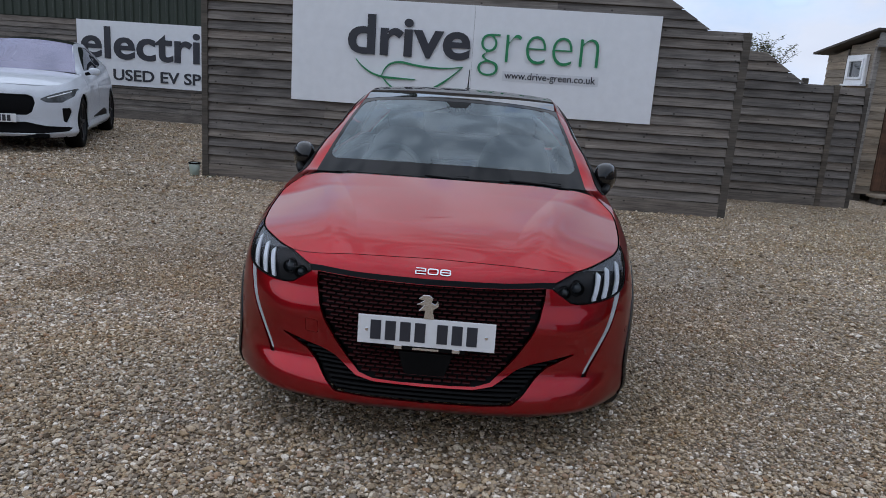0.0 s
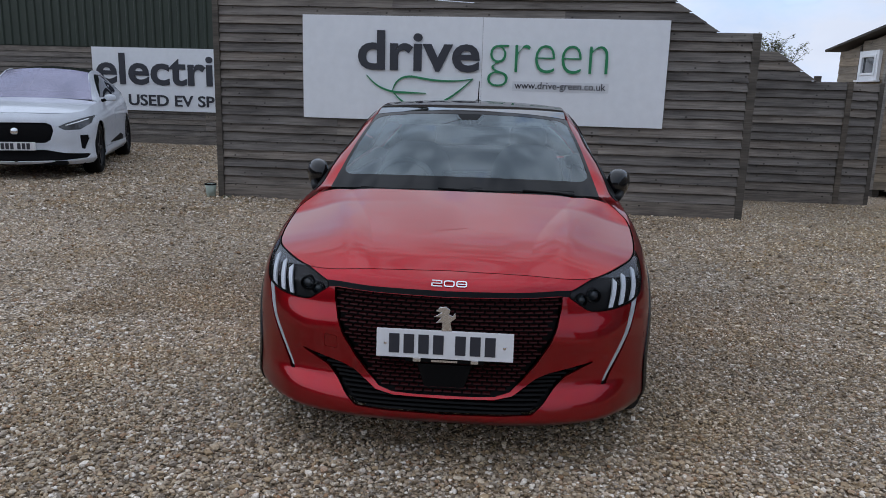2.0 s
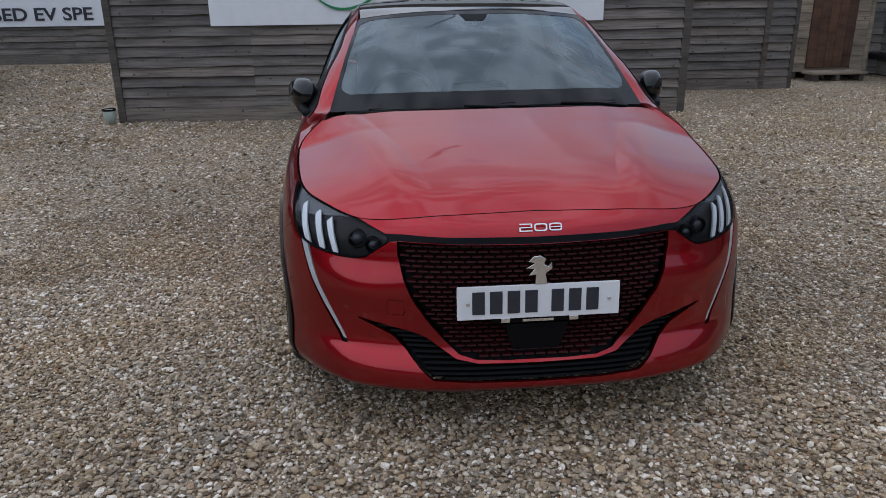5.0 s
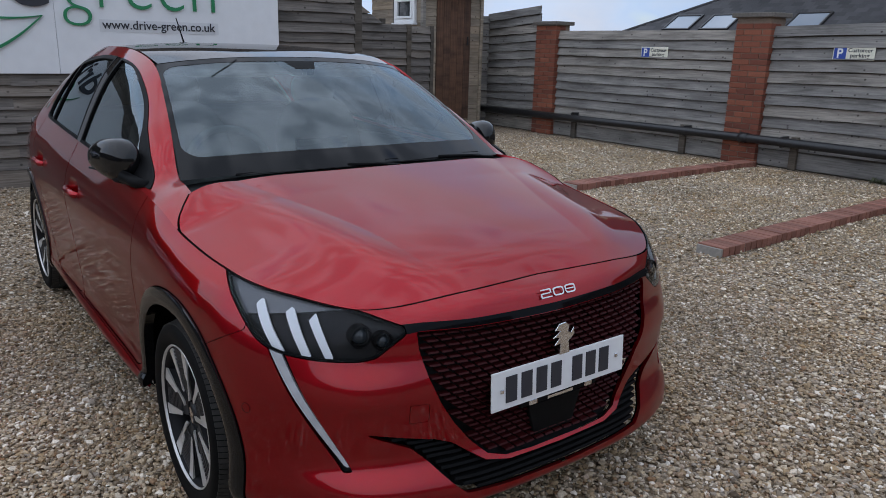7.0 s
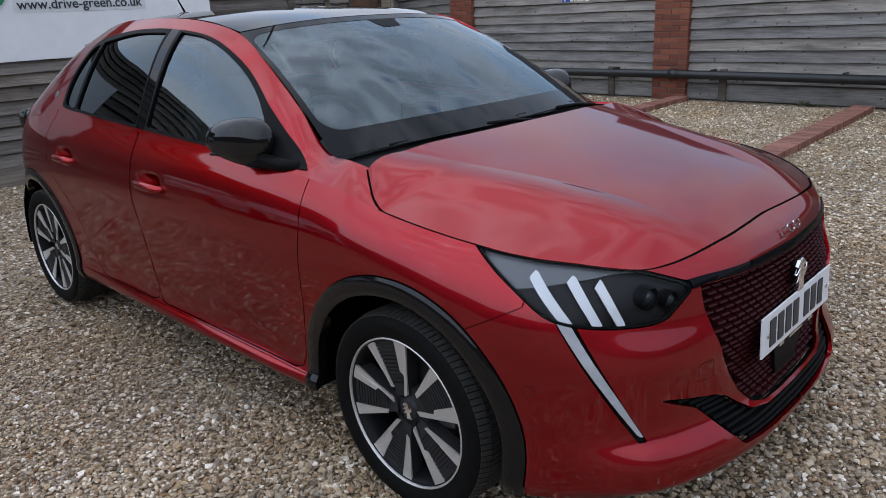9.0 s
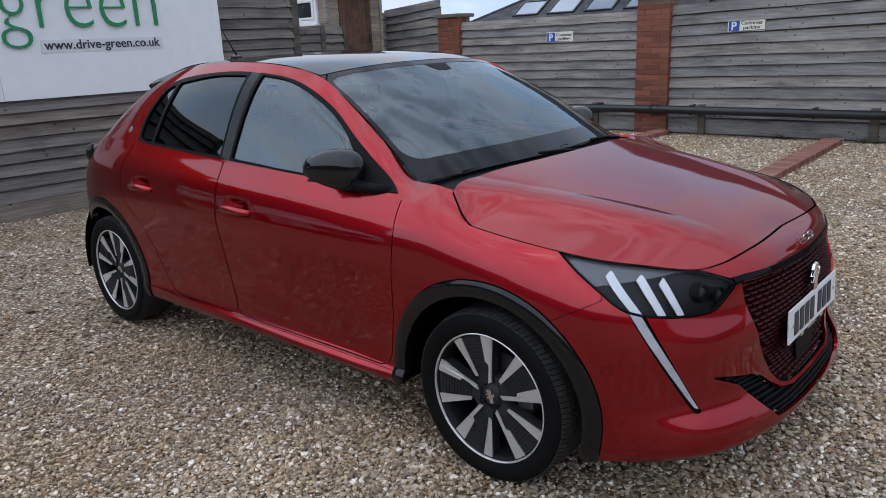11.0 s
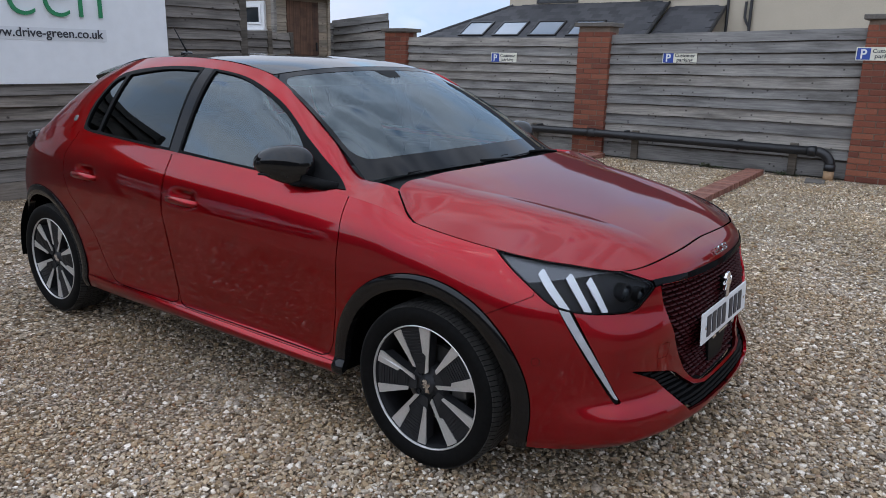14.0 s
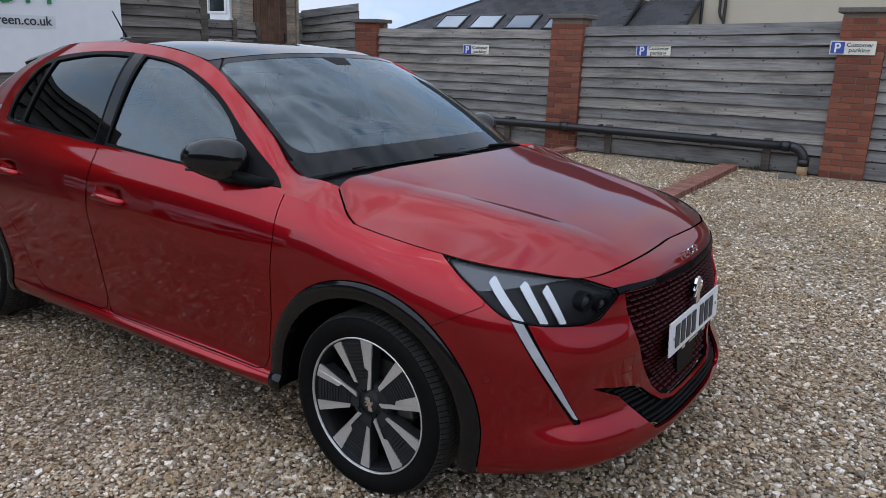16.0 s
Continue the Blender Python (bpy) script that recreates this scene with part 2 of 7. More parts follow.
M_BRICK = brick_material("orange red brick", [(0.0, (0.14, 0.040, 0.024)), (0.5, (0.215, 0.062, 0.034)), (1.0, (0.27, 0.088, 0.048))])
M_PAVER = brick_material("dusty red brick paver", [(0.0, (0.17, 0.070, 0.048)), (0.5, (0.23, 0.095, 0.066)), (1.0, (0.29, 0.125, 0.09))])
M_SLATE = brick_material("dark grey slate", [(0.0, (0.036, 0.036, 0.040)), (0.5, (0.050, 0.050, 0.055)), (1.0, (0.068, 0.068, 0.073))])

# ---- builders ----
def mesh_data(name, verts, faces, smooth=False):
    me = bpy.data.meshes.new(name)
    me.from_pydata([tuple(v) for v in verts], [], [tuple(f) for f in faces])
    if smooth:
        me.polygons.foreach_set("use_smooth", [True] * len(me.polygons))
    me.update()
    return me


def put_mesh(name, me, mat, parent=None, label="", m=None):
    ob = new(name, me)
    if mat and not me.materials:
        me.materials.append(mat)
    if m is not None:
        ob.matrix_world = m
    if parent:
        ob.parent = parent
    return tagged(ob, label)


def from_bm(bm, name, smooth=False):
    me = bpy.data.meshes.new(name)
    bm.to_mesh(me)
    bm.free()
    if smooth:
        me.polygons.foreach_set("use_smooth", [True] * len(me.polygons))
    return me


def part(name, bm, mat, parent=None, label="", smooth=False, m=None):
    return put_mesh(name, from_bm(bm, name, smooth), mat, parent, label, m)


def bm_box(x0, x1, y0, y1, z0, z1, bevel=0.0):
    bm = bmesh.new()
    bmesh.ops.create_cube(bm, size=1.0, matrix=Matrix.LocRotScale(((x0 + x1) / 2, (y0 + y1) / 2, (z0 + z1) / 2), None, (x1 - x0, y1 - y0, z1 - z0)))
    if bevel:
        bmesh.ops.bevel(bm, geom=list(bm.edges), offset=bevel, segments=2, profile=0.5, affect="EDGES")
    return bm


def bm_prism(outline, depth, bevel=0.0):
    """An outline in (x, z), extruded from y = 0 to y = depth."""
    bm = bmesh.new()
    a = [bm.verts.new((x, 0, z)) for x, z in outline]
    b = [bm.verts.new((x, depth, z)) for x, z in outline]
    n = len(outline)
    bm.faces.new(a)
    bm.faces.new(list(reversed(b)))
    for i in range(n):
        bm.faces.new((a[i], b[i], b[(i + 1) % n], a[(i + 1) % n]))
    bmesh.ops.recalc_face_normals(bm, faces=list(bm.faces))
    if bevel:
        bmesh.ops.bevel(bm, geom=list(bm.edges), offset=bevel, segments=2, profile=0.5, affect="EDGES")
    return bm


def bm_tube(points, radius, sides=12, caps=True):
    """A tube along points; radius is one number or one for each point."""
    bm = bmesh.new()
    pts = [Vector(p) for p in points]
    rad = radius if isinstance(radius, (list, tuple)) else [radius] * len(pts)
    rings, side = [], None
    for i, p in enumerate(pts):
        d = (pts[min(i + 1, len(pts) - 1)] - pts[max(i - 1, 0)]).normalized()
        if side is None:
            side = d.orthogonal().normalized()
        side = (side - d * side.dot(d)).normalized()
        up = d.cross(side)
        rings.append([bm.verts.new(p + rad[i] * (math.cos(k * math.tau / sides) * side + math.sin(k * math.tau / sides) * up)) for k in range(sides)])
    for a, b in zip(rings, rings[1:]):
        for k in range(sides):
            bm.faces.new((a[k], a[(k + 1) % sides], b[(k + 1) % sides], b[k]))
    if caps:
        bm.faces.new(list(reversed(rings[0])))
        bm.faces.new(rings[-1])
    bmesh.ops.recalc_face_normals(bm, faces=list(bm.faces))
    return bm


def text_mesh(body, size, depth=0.0, bold=0.0, spacing=1.0, align="LEFT"):
    """Lettering as a mesh in the x-z plane, facing -y."""
    cu = bpy.data.curves.new("lettering", "FONT")
    cu.body, cu.size, cu.extrude, cu.offset, cu.space_character, cu.align_x = body, size, depth, bold, spacing, align
    cu.resolution_u = 4
    ob = bpy.data.objects.new("lettering", cu)
    scene.collection.objects.link(ob)
    me = bpy.data.meshes.new_from_object(ob.evaluated_get(bpy.context.evaluated_depsgraph_get()))
    bpy.data.objects.remove(ob)
    me.transform(Euler((math.pi / 2, 0, 0)).to_matrix().to_4x4())
    return me


def fit_text(body, x0, x1, z0, height, depth, bold, m, mat, parent, name="lettering", label="", upto=None):
    """Lettering stretched to run from x0 to x1 with tall letters of the given height, its foot at z0; upto: the words that end at x1."""
    me = text_mesh(body, 1.0, depth, bold)
    xs = [v.co.x for v in (text_mesh(upto, 1.0, depth, bold) if upto else me).vertices]
    zs = [v.co.z for v in me.vertices]
    me.transform(Matrix.Translation((x0, 0, z0)) @ Matrix.Diagonal(((x1 - x0) / (max(xs) - min(xs)), 1, height / max(zs), 1)) @ Matrix.Translation((-min(xs), 0, 0)))
    return put_mesh(name, me, mat, parent, label, m)


def letters(*args, **more):
    """Large lettering with each letter a part of its own."""
    whole = fit_text(*args, **more)
    me, parent = whole.data, whole.parent
    root = list(range(len(me.vertices)))

    def top(a):
        while root[a] != a:
            root[a] = root[root[a]]
            a = root[a]
        return a

    for e in me.edges:
        root[top(e.vertices[0])] = top(e.vertices[1])
    spans = {}
    for v in me.vertices:
        spans.setdefault(top(v.index), []).append(v.co.x)
    groups = []
    for key, xs in sorted(spans.items(), key=lambda q: min(q[1])):
        if groups and min(xs) < groups[-1][1] - 0.3 * min(max(xs) - min(xs), groups[-1][1] - groups[-1][2]):
            groups[-1][0].add(key)
            groups[-1][1] = max(groups[-1][1], max(xs))
        else:
            groups.append([{key}, max(xs), min(xs)])
    for keys, _, _ in groups:
        index, verts, faces = {}, [], []
        for f in me.polygons:
            if top(f.vertices[0]) in keys:
                for v in f.vertices:
                    if v not in index:
                        index[v] = len(verts)
                        verts.append(me.vertices[v].co[:])
                faces.append([index[v] for v in f.vertices])
        put_mesh("letter", mesh_data("letter", verts, faces), me.materials[0], parent, "", whole.matrix_world.copy())
    bpy.data.objects.remove(whole)


def empty(name, m=None, **tags):
    ob = new(name)
    ob.empty_display_size = 0.1
    if m is not None:
        ob.matrix_world = m
    return tagged(ob, **tags)


def under(ob, parent):
    """Puts a part built in the world under its thing without moving it."""
    ob.parent = parent
    ob.matrix_parent_inverse = parent.matrix_world.inverted()
    return ob


# ---- ground ----
def ground():
    bm = bmesh.new()
    ring = [300.0, 60.0, 25.0]
    grid = [(-14 + i * 0.5) for i in range(61)]
    vs = {(i, j): bm.verts.new((x, y - 2, 0.003 * noise.noise((x * 0.5, y * 0.5, 0)) if abs(x) < 13 and abs(y) < 13 else 0)) for i, x in enumerate(grid) for j, y in enumerate(grid)}
    n = len(grid) - 1
    for i in range(n):
        for j in range(n):
            bm.faces.new((vs[i, j], vs[i + 1, j], vs[i + 1, j + 1], vs[i, j + 1]))
    edge = [vs[i, 0] for i in range(n)] + [vs[n, j] for j in range(n)] + [vs[i, n] for i in range(n, 0, -1)] + [vs[0, j] for j in range(n, 0, -1)]
    outer = [bm.verts.new((v.co.x * 30, v.co.y * 30, 0)) for v in edge]
    for k in range(len(edge)):
        k2 = (k + 1) % len(edge)
        bm.faces.new((edge[k], outer[k], outer[k2], edge[k2]))
    bmesh.ops.recalc_face_normals(bm, faces=list(bm.faces))
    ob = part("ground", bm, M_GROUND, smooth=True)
    return tagged(ob, "tan and grey pebble gravel of the car yard", "ground", kind="structure")


ground()


# ---- fences ----
def board_mesh(x0, x1b, x1t, z, h, lean=0.0, foot=0.024, head=0.007, x0t=None, wavy=0.0, rng=None):
    """A feather-edged board along x with its back at y = 0, its face towards -y; wavy: how uneven its lower edge is."""
    x0t = x0 if x0t is None else x0t
    n = 6 if wavy else 1
    v, f = [], []
    bow = rng.uniform(-1, 1) if wavy else 0
    for i in range(n + 1):
        u = i / n
        w = wavy * (rng.uniform(-0.6, 0.6) + bow * (u - 0.5)) if wavy else 0.0
        k = lean * (2 * u - 1)
        xb, xt = x0 + (x1b - x0) * u, x0t + (x1t - x0t) * u
        v += [(xb, -foot + k, z + w), (xb, 0, z + w), (xt, 0, z + h), (xt, -head + k, z + h)]
    for i in range(n):
        for q in range(4):
            f.append((4 * i + q, 4 * i + 4 + q, 4 * i + 4 + (q + 1) % 4, 4 * i + (q + 1) % 4))
    f += [(0, 1, 2, 3), (4 * n + 3, 4 * n + 2, 4 * n + 1, 4 * n)]
    return mesh_data("board", v, [tuple(reversed(q)) for q in f])


def boarded(parent, m, x0, x1, z0, z1, pitch, mat, rng, cuts=(), right=None, first=0.0, foot=0.034, wavy=0.009, fan=0.0):
    """Rows of overlapping boards; cuts: where boards meet end to end; right(z): the right end at a height."""
    if first:
        put_mesh("gravel_board", board_mesh(x0, x1, x1, z0, first, 0, 0.03, 0.03), mat, parent, "", m)
        z0 += first
    rows = max(1, round((z1 - z0) / pitch))
    pitch = (z1 - z0) / rows
    for r in range(rows):
        z = z0 + r * pitch + 0.009 + rng.uniform(-0.006, 0.006)
        h = z0 + (r + 1) * pitch - z
        end_b, end_t = (right(z), right(z + h)) if right else (x1, x1)
        stops = [x0] + [c for c in (cuts if r % 2 else cuts[::2]) if x0 < c < min(end_b, end_t) - 0.3] + [None]
        for a, b in zip(stops, stops[1:]):
            last = b is None
            me = board_mesh(a, end_b if last else b + 0.0015, end_t if last else b + 0.0015, z + rng.uniform(-0.002, 0.002), h,
                            rng.uniform(-0.003, 0.003), foot + rng.uniform(-0.003, 0.008), 0.006, None, wavy, rng)
            for q in me.vertices:
                q.co.z += fan * (q.co.x - x0) * q.co.z
            put_mesh("board", me, mat, parent, "", m)


def upright(name, parent, m, x0, x1, y0, y1, z0, z1, mat, bevel=0.006):
    return part(name, bm_box(x0, x1, y0, y1, z0, z1, bevel), mat, parent, "", False, m)


ALONG = -2.55                      # the fences' turn, in degrees
rng = random.Random(4)

# the fence behind the car
front_m = pose(0, 6.0, 0, 0, 0, ALONG)
fence_front = tagged(empty("fence", front_m), "tall grey weathered feather-edge timber fence behind the red car", "fence", kind="structure")


def front_right(z):
    return max(1.2, 3.10 - 0.36 - (z - 2.2) * 1.56)


boarded(fence_front, None, -3.44, 3.10, 0.0, 2.21, 0.112, M_FENCE, rng, (-1.9, -0.5, 1.4), None, 0.17)
boarded(fence_front, None, -3.44, 3.10, 2.21, 2.86, 0.112, M_FENCE, rng, (-1.2, 0.9), front_right)
# dark panel added behind the boards so the slots between them look black
part("backing", bm_prism([(-3.44, 0), (3.10, 0), (3.10, 2.2), (2.70, 2.2), (1.74, 2.84), (-3.44, 2.84)], 0.016), M_POST, fence_front, "", False, pose(0, 0.001, 0))
upright("post", fence_front, None, -3.51, -3.43, -0.05, 0.08, 0, 2.86, M_POST)
upright("post", fence_front, None, 3.09, 3.19, -0.03, 0.09, 0, 2.21, M_POST)
part("return_panel", bm_box(-3.50, -3.44, 0.08, 1.0, 0.0, 2.8), M_FENCE, fence_front)

# the fence set back beside it
back_m = pose(0, 7.90, 0, 0, 0, ALONG)
fence_back = tagged(empty("fence", back_m), "lower grey timber fence with a sloping end, set back", "fence", kind="structure")


def back_right(z):
    return 4.62 - (z - 1.72) * 1.45


boarded(fence_back, None, 2.6, 5.04, 0.0, 1.72, 0.118, M_FENCE, rng, (), None, 0.15)
boarded(fence_back, None, 2.6, 5.04, 1.72, 2.12, 0.118, M_FENCE, rng, (), back_right)
boarded(fence_back, None, 5.10, 5.46, 0.0, 1.71, 0.118, M_FENCE, rng, (), None, 0.17)
part("backing", bm_prism([(2.6, 0), (5.46, 0), (5.46, 1.70), (4.58, 1.71), (4.06, 2.10), (2.6, 2.10)], 0.016), M_POST, fence_back, "", False, pose(0, 0.001, 0))
upright("post", fence_back, None, 5.03, 5.11, -0.045, 0.05, 0, 1.73, M_POST)
upright("post", fence_back, None, 5.46, 5.52, -0.04, 0.05, 0, 1.72, M_POST)
upright("post", fence_back, None, 4.60, 4.68, 0.0, 0.08, 0, 1.80, M_POST)

# the fence along the parking bays, with brick piers
EAST = 7.75
PIERS = [(7.12, 7.60), (3.30, 3.80), (-0.47, 0.02), (-4.30, -3.80), (-8.1, -7.6)]
TOPS = [1.72, 1.76, 1.87, 1.90]


def east_pose(y_left):
    """Boards run along +x of this frame, which is -y of the world; their face looks to -x."""
    return Matrix.Translation((EAST, y_left, 0)) @ Matrix.Rotation(-math.pi / 2, 4, "Z")


def east_panel(y_left, y_right, top, label, fan=0.0):
    ob = tagged(empty("fence", east_pose(y_left)), label, "fence", kind="structure")
    boarded(ob, None, 0, y_left - y_right, 0.02, top, 0.137, M_FENCE_E, rng, (), None, 0.2, 0.038, 0.014, fan)
    # added dark panel that blocks light through the slots
    part("backing", bm_box(0, y_left - y_right, 0.001, 0.016, 0, top - 0.01), M_POST, ob)
    return ob


for (a, b), top, fan in zip(zip(PIERS, PIERS[1:]), TOPS, (0.0, 0.0135, 0.0, 0.0)):
    panel = east_panel(a[0], b[1], top, "silver grey horizontal timber fence panel between brick piers", fan)
    for s in (0.45, 2.6):
        upright("post", panel, None, s, s + 0.1, -0.075, -0.034, 0.0, 0.42, M_POST)
corner = east_panel(9.0, 7.60, 2.02, "taller grey timber fence panel beside the shed", 0.04)
corner_m = pose(7.27, 8.98, 0)
corner_return = tagged(empty("fence", corner_m), "short grey timber fence return beside the shed", "fence", kind="structure")
boarded(corner_return, None, 0.0, 0.50, 0.02, 1.98, 0.125, M_FENCE_E, rng)
part("backing", bm_box(0, 0.47, 0.001, 0.016, 0, 1.97), M_POST, corner_return)


def pier(y0, y1, top):
    ob = empty("brick_pier", pose(EAST, (y0 + y1) / 2, 0))
    tagged(ob, "orange red brick gate pier with a stone cap", "pier", "brick piers", "structure")
    w, d = y1 - y0, 0.34
    part("core", bm_box(-0.10 + 0.008, d - 0.12, -w / 2 + 0.008, w / 2 - 0.008, 0, top - 0.06), M_MORTAR, ob)
    part("cap", bm_box(-0.15, d - 0.06, -w / 2 - 0.05, w / 2 + 0.05, top - 0.06, top, 0.01), M_CONC, ob)
    rows = int((top - 0.06) / 0.075)
    whole = from_bm(bm_box(0, 0.1, 0, w / 2 - 0.008, 0, 0.065, 0.004), "brick")
    short = from_bm(bm_box(0, 0.1, 0, w / 4 - 0.01, 0, 0.065, 0.004), "brick")
    side = from_bm(bm_box(0.104, d - 0.12, 0, 0.06, 0, 0.065, 0.004), "brick")
    for r in range(rows):
        z = 0.005 + r * 0.075
        if r % 2:
            for y in (-w / 2, 0.004):
                put_mesh("brick", whole, M_BRICK, ob, "", pose(-0.10, y, z))
        else:
            put_mesh("brick", short, M_BRICK, ob, "", pose(-0.10, -w / 2, z))
            put_mesh("brick", whole, M_BRICK, ob, "", pose(-0.10, -w / 4 + 0.004, z))
            put_mesh("brick", short, M_BRICK, ob, "", pose(-0.10, w / 4 + 0.006, z))
        put_mesh("brick", side, M_BRICK, ob, "", pose(-0.10, -w / 2, z))
        put_mesh("brick", side, M_BRICK, ob, "", pose(-0.10, w / 2 - 0.06, z))


for (y0, y1), top in zip(PIERS, (1.87, 1.93, 1.99, 2.0, 2.0)):
    pier(y0, y1, top)


# brick edging between the bays
def edging(x0, y0, x1, y1, label):
    length = math.hypot(x1 - x0, y1 - y0)
    ob = empty("brick_edging", pose(x0, y0, 0, 0, 0, math.degrees(math.atan2(y1 - y0, x1 - x0))))
    tagged(ob, label, "edging", "brick edgings", "structure")
    part("bedding", bm_box(-0.02, length, -0.10, 0.10, -0.02, 0.062), M_BED, ob)
    one = from_bm(bm_box(0, 0.066, -0.108, 0.108, 0, 0.068, 0.005), "brick")
    r2 = random.Random(8)
    for k in range(int(length / 0.0735)):
        put_mesh("brick", one, M_PAVER, ob, "", pose(k * 0.0735, r2.uniform(-0.004, 0.004), r2.uniform(0.0, 0.005)))


edging(3.20, 0.905, 7.52, 1.03, "low row of dusty red brick pavers edging a parking bay")
edging(4.17, 3.25, 7.56, 3.30, "low row of dusty red brick pavers between parking bays")

# plain unseen fences added west and south, closing the yard and darkening low reflections
for x0, x1, y0, y1, name in ((-13.1, -13.0, -14.0, 13.6, "fence_west"), (-13.0, 7.7, -14.1, -14.0, "fence_south")):
    closing = part(name, bm_box(x0, x1, y0, y1, 0, 2.2), M_FENCE)
    tagged(closing, "plain unseen grey fence added to darken low reflections", "fence", kind="structure")
drain = part("drain_cover", bm_box(-0.17, 0.17, -0.11, 0.11, 0.0, 0.022, 0.004), M_CONC, None, "", False, pose(7.28, 0.28, 0, 0, 0, 8))
tagged(drain, "small dark drain cover lying in the gravel", "drain cover")

# the waste pipe
pipe = empty("waste_pipe", pose(EAST - 0.10, 0.2, 0.0))
tagged(pipe, "long black plastic waste pipe along the fence foot", "pipe", kind="structure")
PX = EAST - 0.17
under(part("run", bm_tube([(PX, 8.95, 0.31), (PX, 6.0, 0.335), (PX, 3.5, 0.35), (PX, 0.36, 0.345)], 0.056, 16), M_PIPE, None, "", True), pipe)
bend = [(PX, 0.36 - 0.17 * math.sin(a), 0.345 - 0.17 * (1 - math.cos(a))) for a in [i * math.pi / 16 for i in range(9)]]
under(part("elbow", bm_tube(bend, 0.060, 16), M_PIPE, None, "", True), pipe)
under(part("collar", bm_tube([(PX, 0.19, 0.20), (PX, 0.19, 0.12)], 0.068, 16), M_PIPE, None, "", True), pipe)
under(part("collar", bm_tube([(PX, 0.46, 0.345), (PX, 0.37, 0.345)], 0.067, 16), M_PIPE, None, "", True), pipe)
under(part("collar", bm_tube([(PX, 3.50, 0.35), (PX, 3.38, 0.35)], 0.066, 16), M_PIPE, None, "", True), pipe)
under(part("clay_socket", bm_tube([(PX, 0.19, 0.13), (PX, 0.19, -0.02)], 0.062, 16), M_CLAY, None, "tan clay drain socket", True), pipe)
for y in (6.55, 4.35, 2.9, 1.3):
    under(part("bracket", bm_box(PX - 0.02, EAST - 0.02, y, y + 0.03, 0.28, 0.42, 0.004), M_PIPE), pipe)


# ---- signs ----
def main_sign():
    m = front_m @ pose(0, -0.03, 0)
    ob = empty("shop_sign", m)
    tagged(ob, "large white sign board with raised navy and green letters", "sign")
    for a, b in ((-2.33, -0.075), (-0.072, 2.14)):
        part("panel", bm_box(a, b, -0.022, 0, 1.075, 2.335, 0.002), M_SIGN, ob)
    f = pose(0, -0.034, 0)
    letters("drive", -1.62, -0.10, 1.70, 0.462, 0.012, 0.022, f, M_INK, ob)
    letters("green", 0.0, 1.44, 1.685, 0.34, 0.012, -0.020, f, M_GREEN, ob)
    part("strip", bm_box(0.31, 1.47, -0.026, -0.022, 1.475, 1.59), M_STRIP, ob)
    fit_text("www.drive-green.co.uk", 0.335, 1.435, 1.505, 0.082, 0.003, 0.008, pose(0, -0.030, 0), M_INK, ob, "small_lettering")

    def sweep(pts, wide):
        v, f2 = [], []
        for i, (x, z) in enumerate(pts):
            a, b = pts[max(i - 1, 0)], pts[min(i + 1, len(pts) - 1)]
            d = Vector((b[0] - a[0], b[1] - a[1])).normalized()
            w = wide * (0.25 + 0.75 * math.sin(math.pi * min(1, max(0, (i + 0.5) / len(pts)))))
            for s, y in ((1, -0.045), (-1, -0.045), (-1, -0.022), (1, -0.022)):
                v.append((x - s * w * d.y, y, z + s * w * d.x))
        for i in range(len(pts) - 1):
            for k in range(4):
                f2.append((4 * i + k, 4 * i + (k + 1) % 4, 4 * i + 4 + (k + 1) % 4, 4 * i + 4 + k))
        return mesh_data("leaf", v, f2)

    def arc(p0, p1, p2, n=24):
        return [((1 - t) ** 2 * p0[0] + 2 * t * (1 - t) * p1[0] + t * t * p2[0], (1 - t) ** 2 * p0[1] + 2 * t * (1 - t) * p1[1] + t * t * p2[1]) for t in [i / n for i in range(n + 1)]]

    put_mesh("leaf", sweep(arc((-1.51, 1.622), (-1.345, 1.42), (-1.08, 1.420)) + arc((-1.08, 1.420), (-0.95, 1.418), (-0.755, 1.417))[1:], 0.013), M_GREEN, ob)
    put_mesh("leaf", sweep(arc((-1.18, 1.436), (-1.13, 1.64), (-0.90, 1.612)) + arc((-0.90, 1.612), (-0.50, 1.535), (-0.178, 1.606))[1:], 0.013), M_GREEN, ob)
    put_mesh("leaf", sweep(arc((-1.18, 1.436), (-0.822, 0.969), (-0.178, 1.606)), 0.015), M_GREEN, ob)


main_sign()


def parking_sign(y, z):
    ob = empty("parking_sign", east_pose(y) @ pose(0, -0.03, 0))
    tagged(ob, "small cream customer parking sign with a blue square", "sign", "parking signs")
    part("plate", bm_box(0, 0.48, -0.006, 0, z - 0.155, z, 0.002), M_CREAM, ob)
    part("square", bm_box(0.012, 0.155, -0.009, -0.006, z - 0.145, z - 0.012), M_BLUE, ob)
    f = pose(0, -0.0105, 0)
    fit_text("P", 0.052, 0.118, z - 0.130, 0.105, 0.001, 0.02, f, M_SIGN, ob)
    f = pose(0, -0.0075, 0)
    fit_text("Customer", 0.175, 0.455, z - 0.066, 0.046, 0.001, 0.015, f, M_INK, ob)
    fit_text("parking", 0.205, 0.425, z - 0.125, 0.046, 0.001, 0.015, f, M_INK, ob)


parking_sign(5.37, 1.485)
parking_sign(2.51, 1.53)


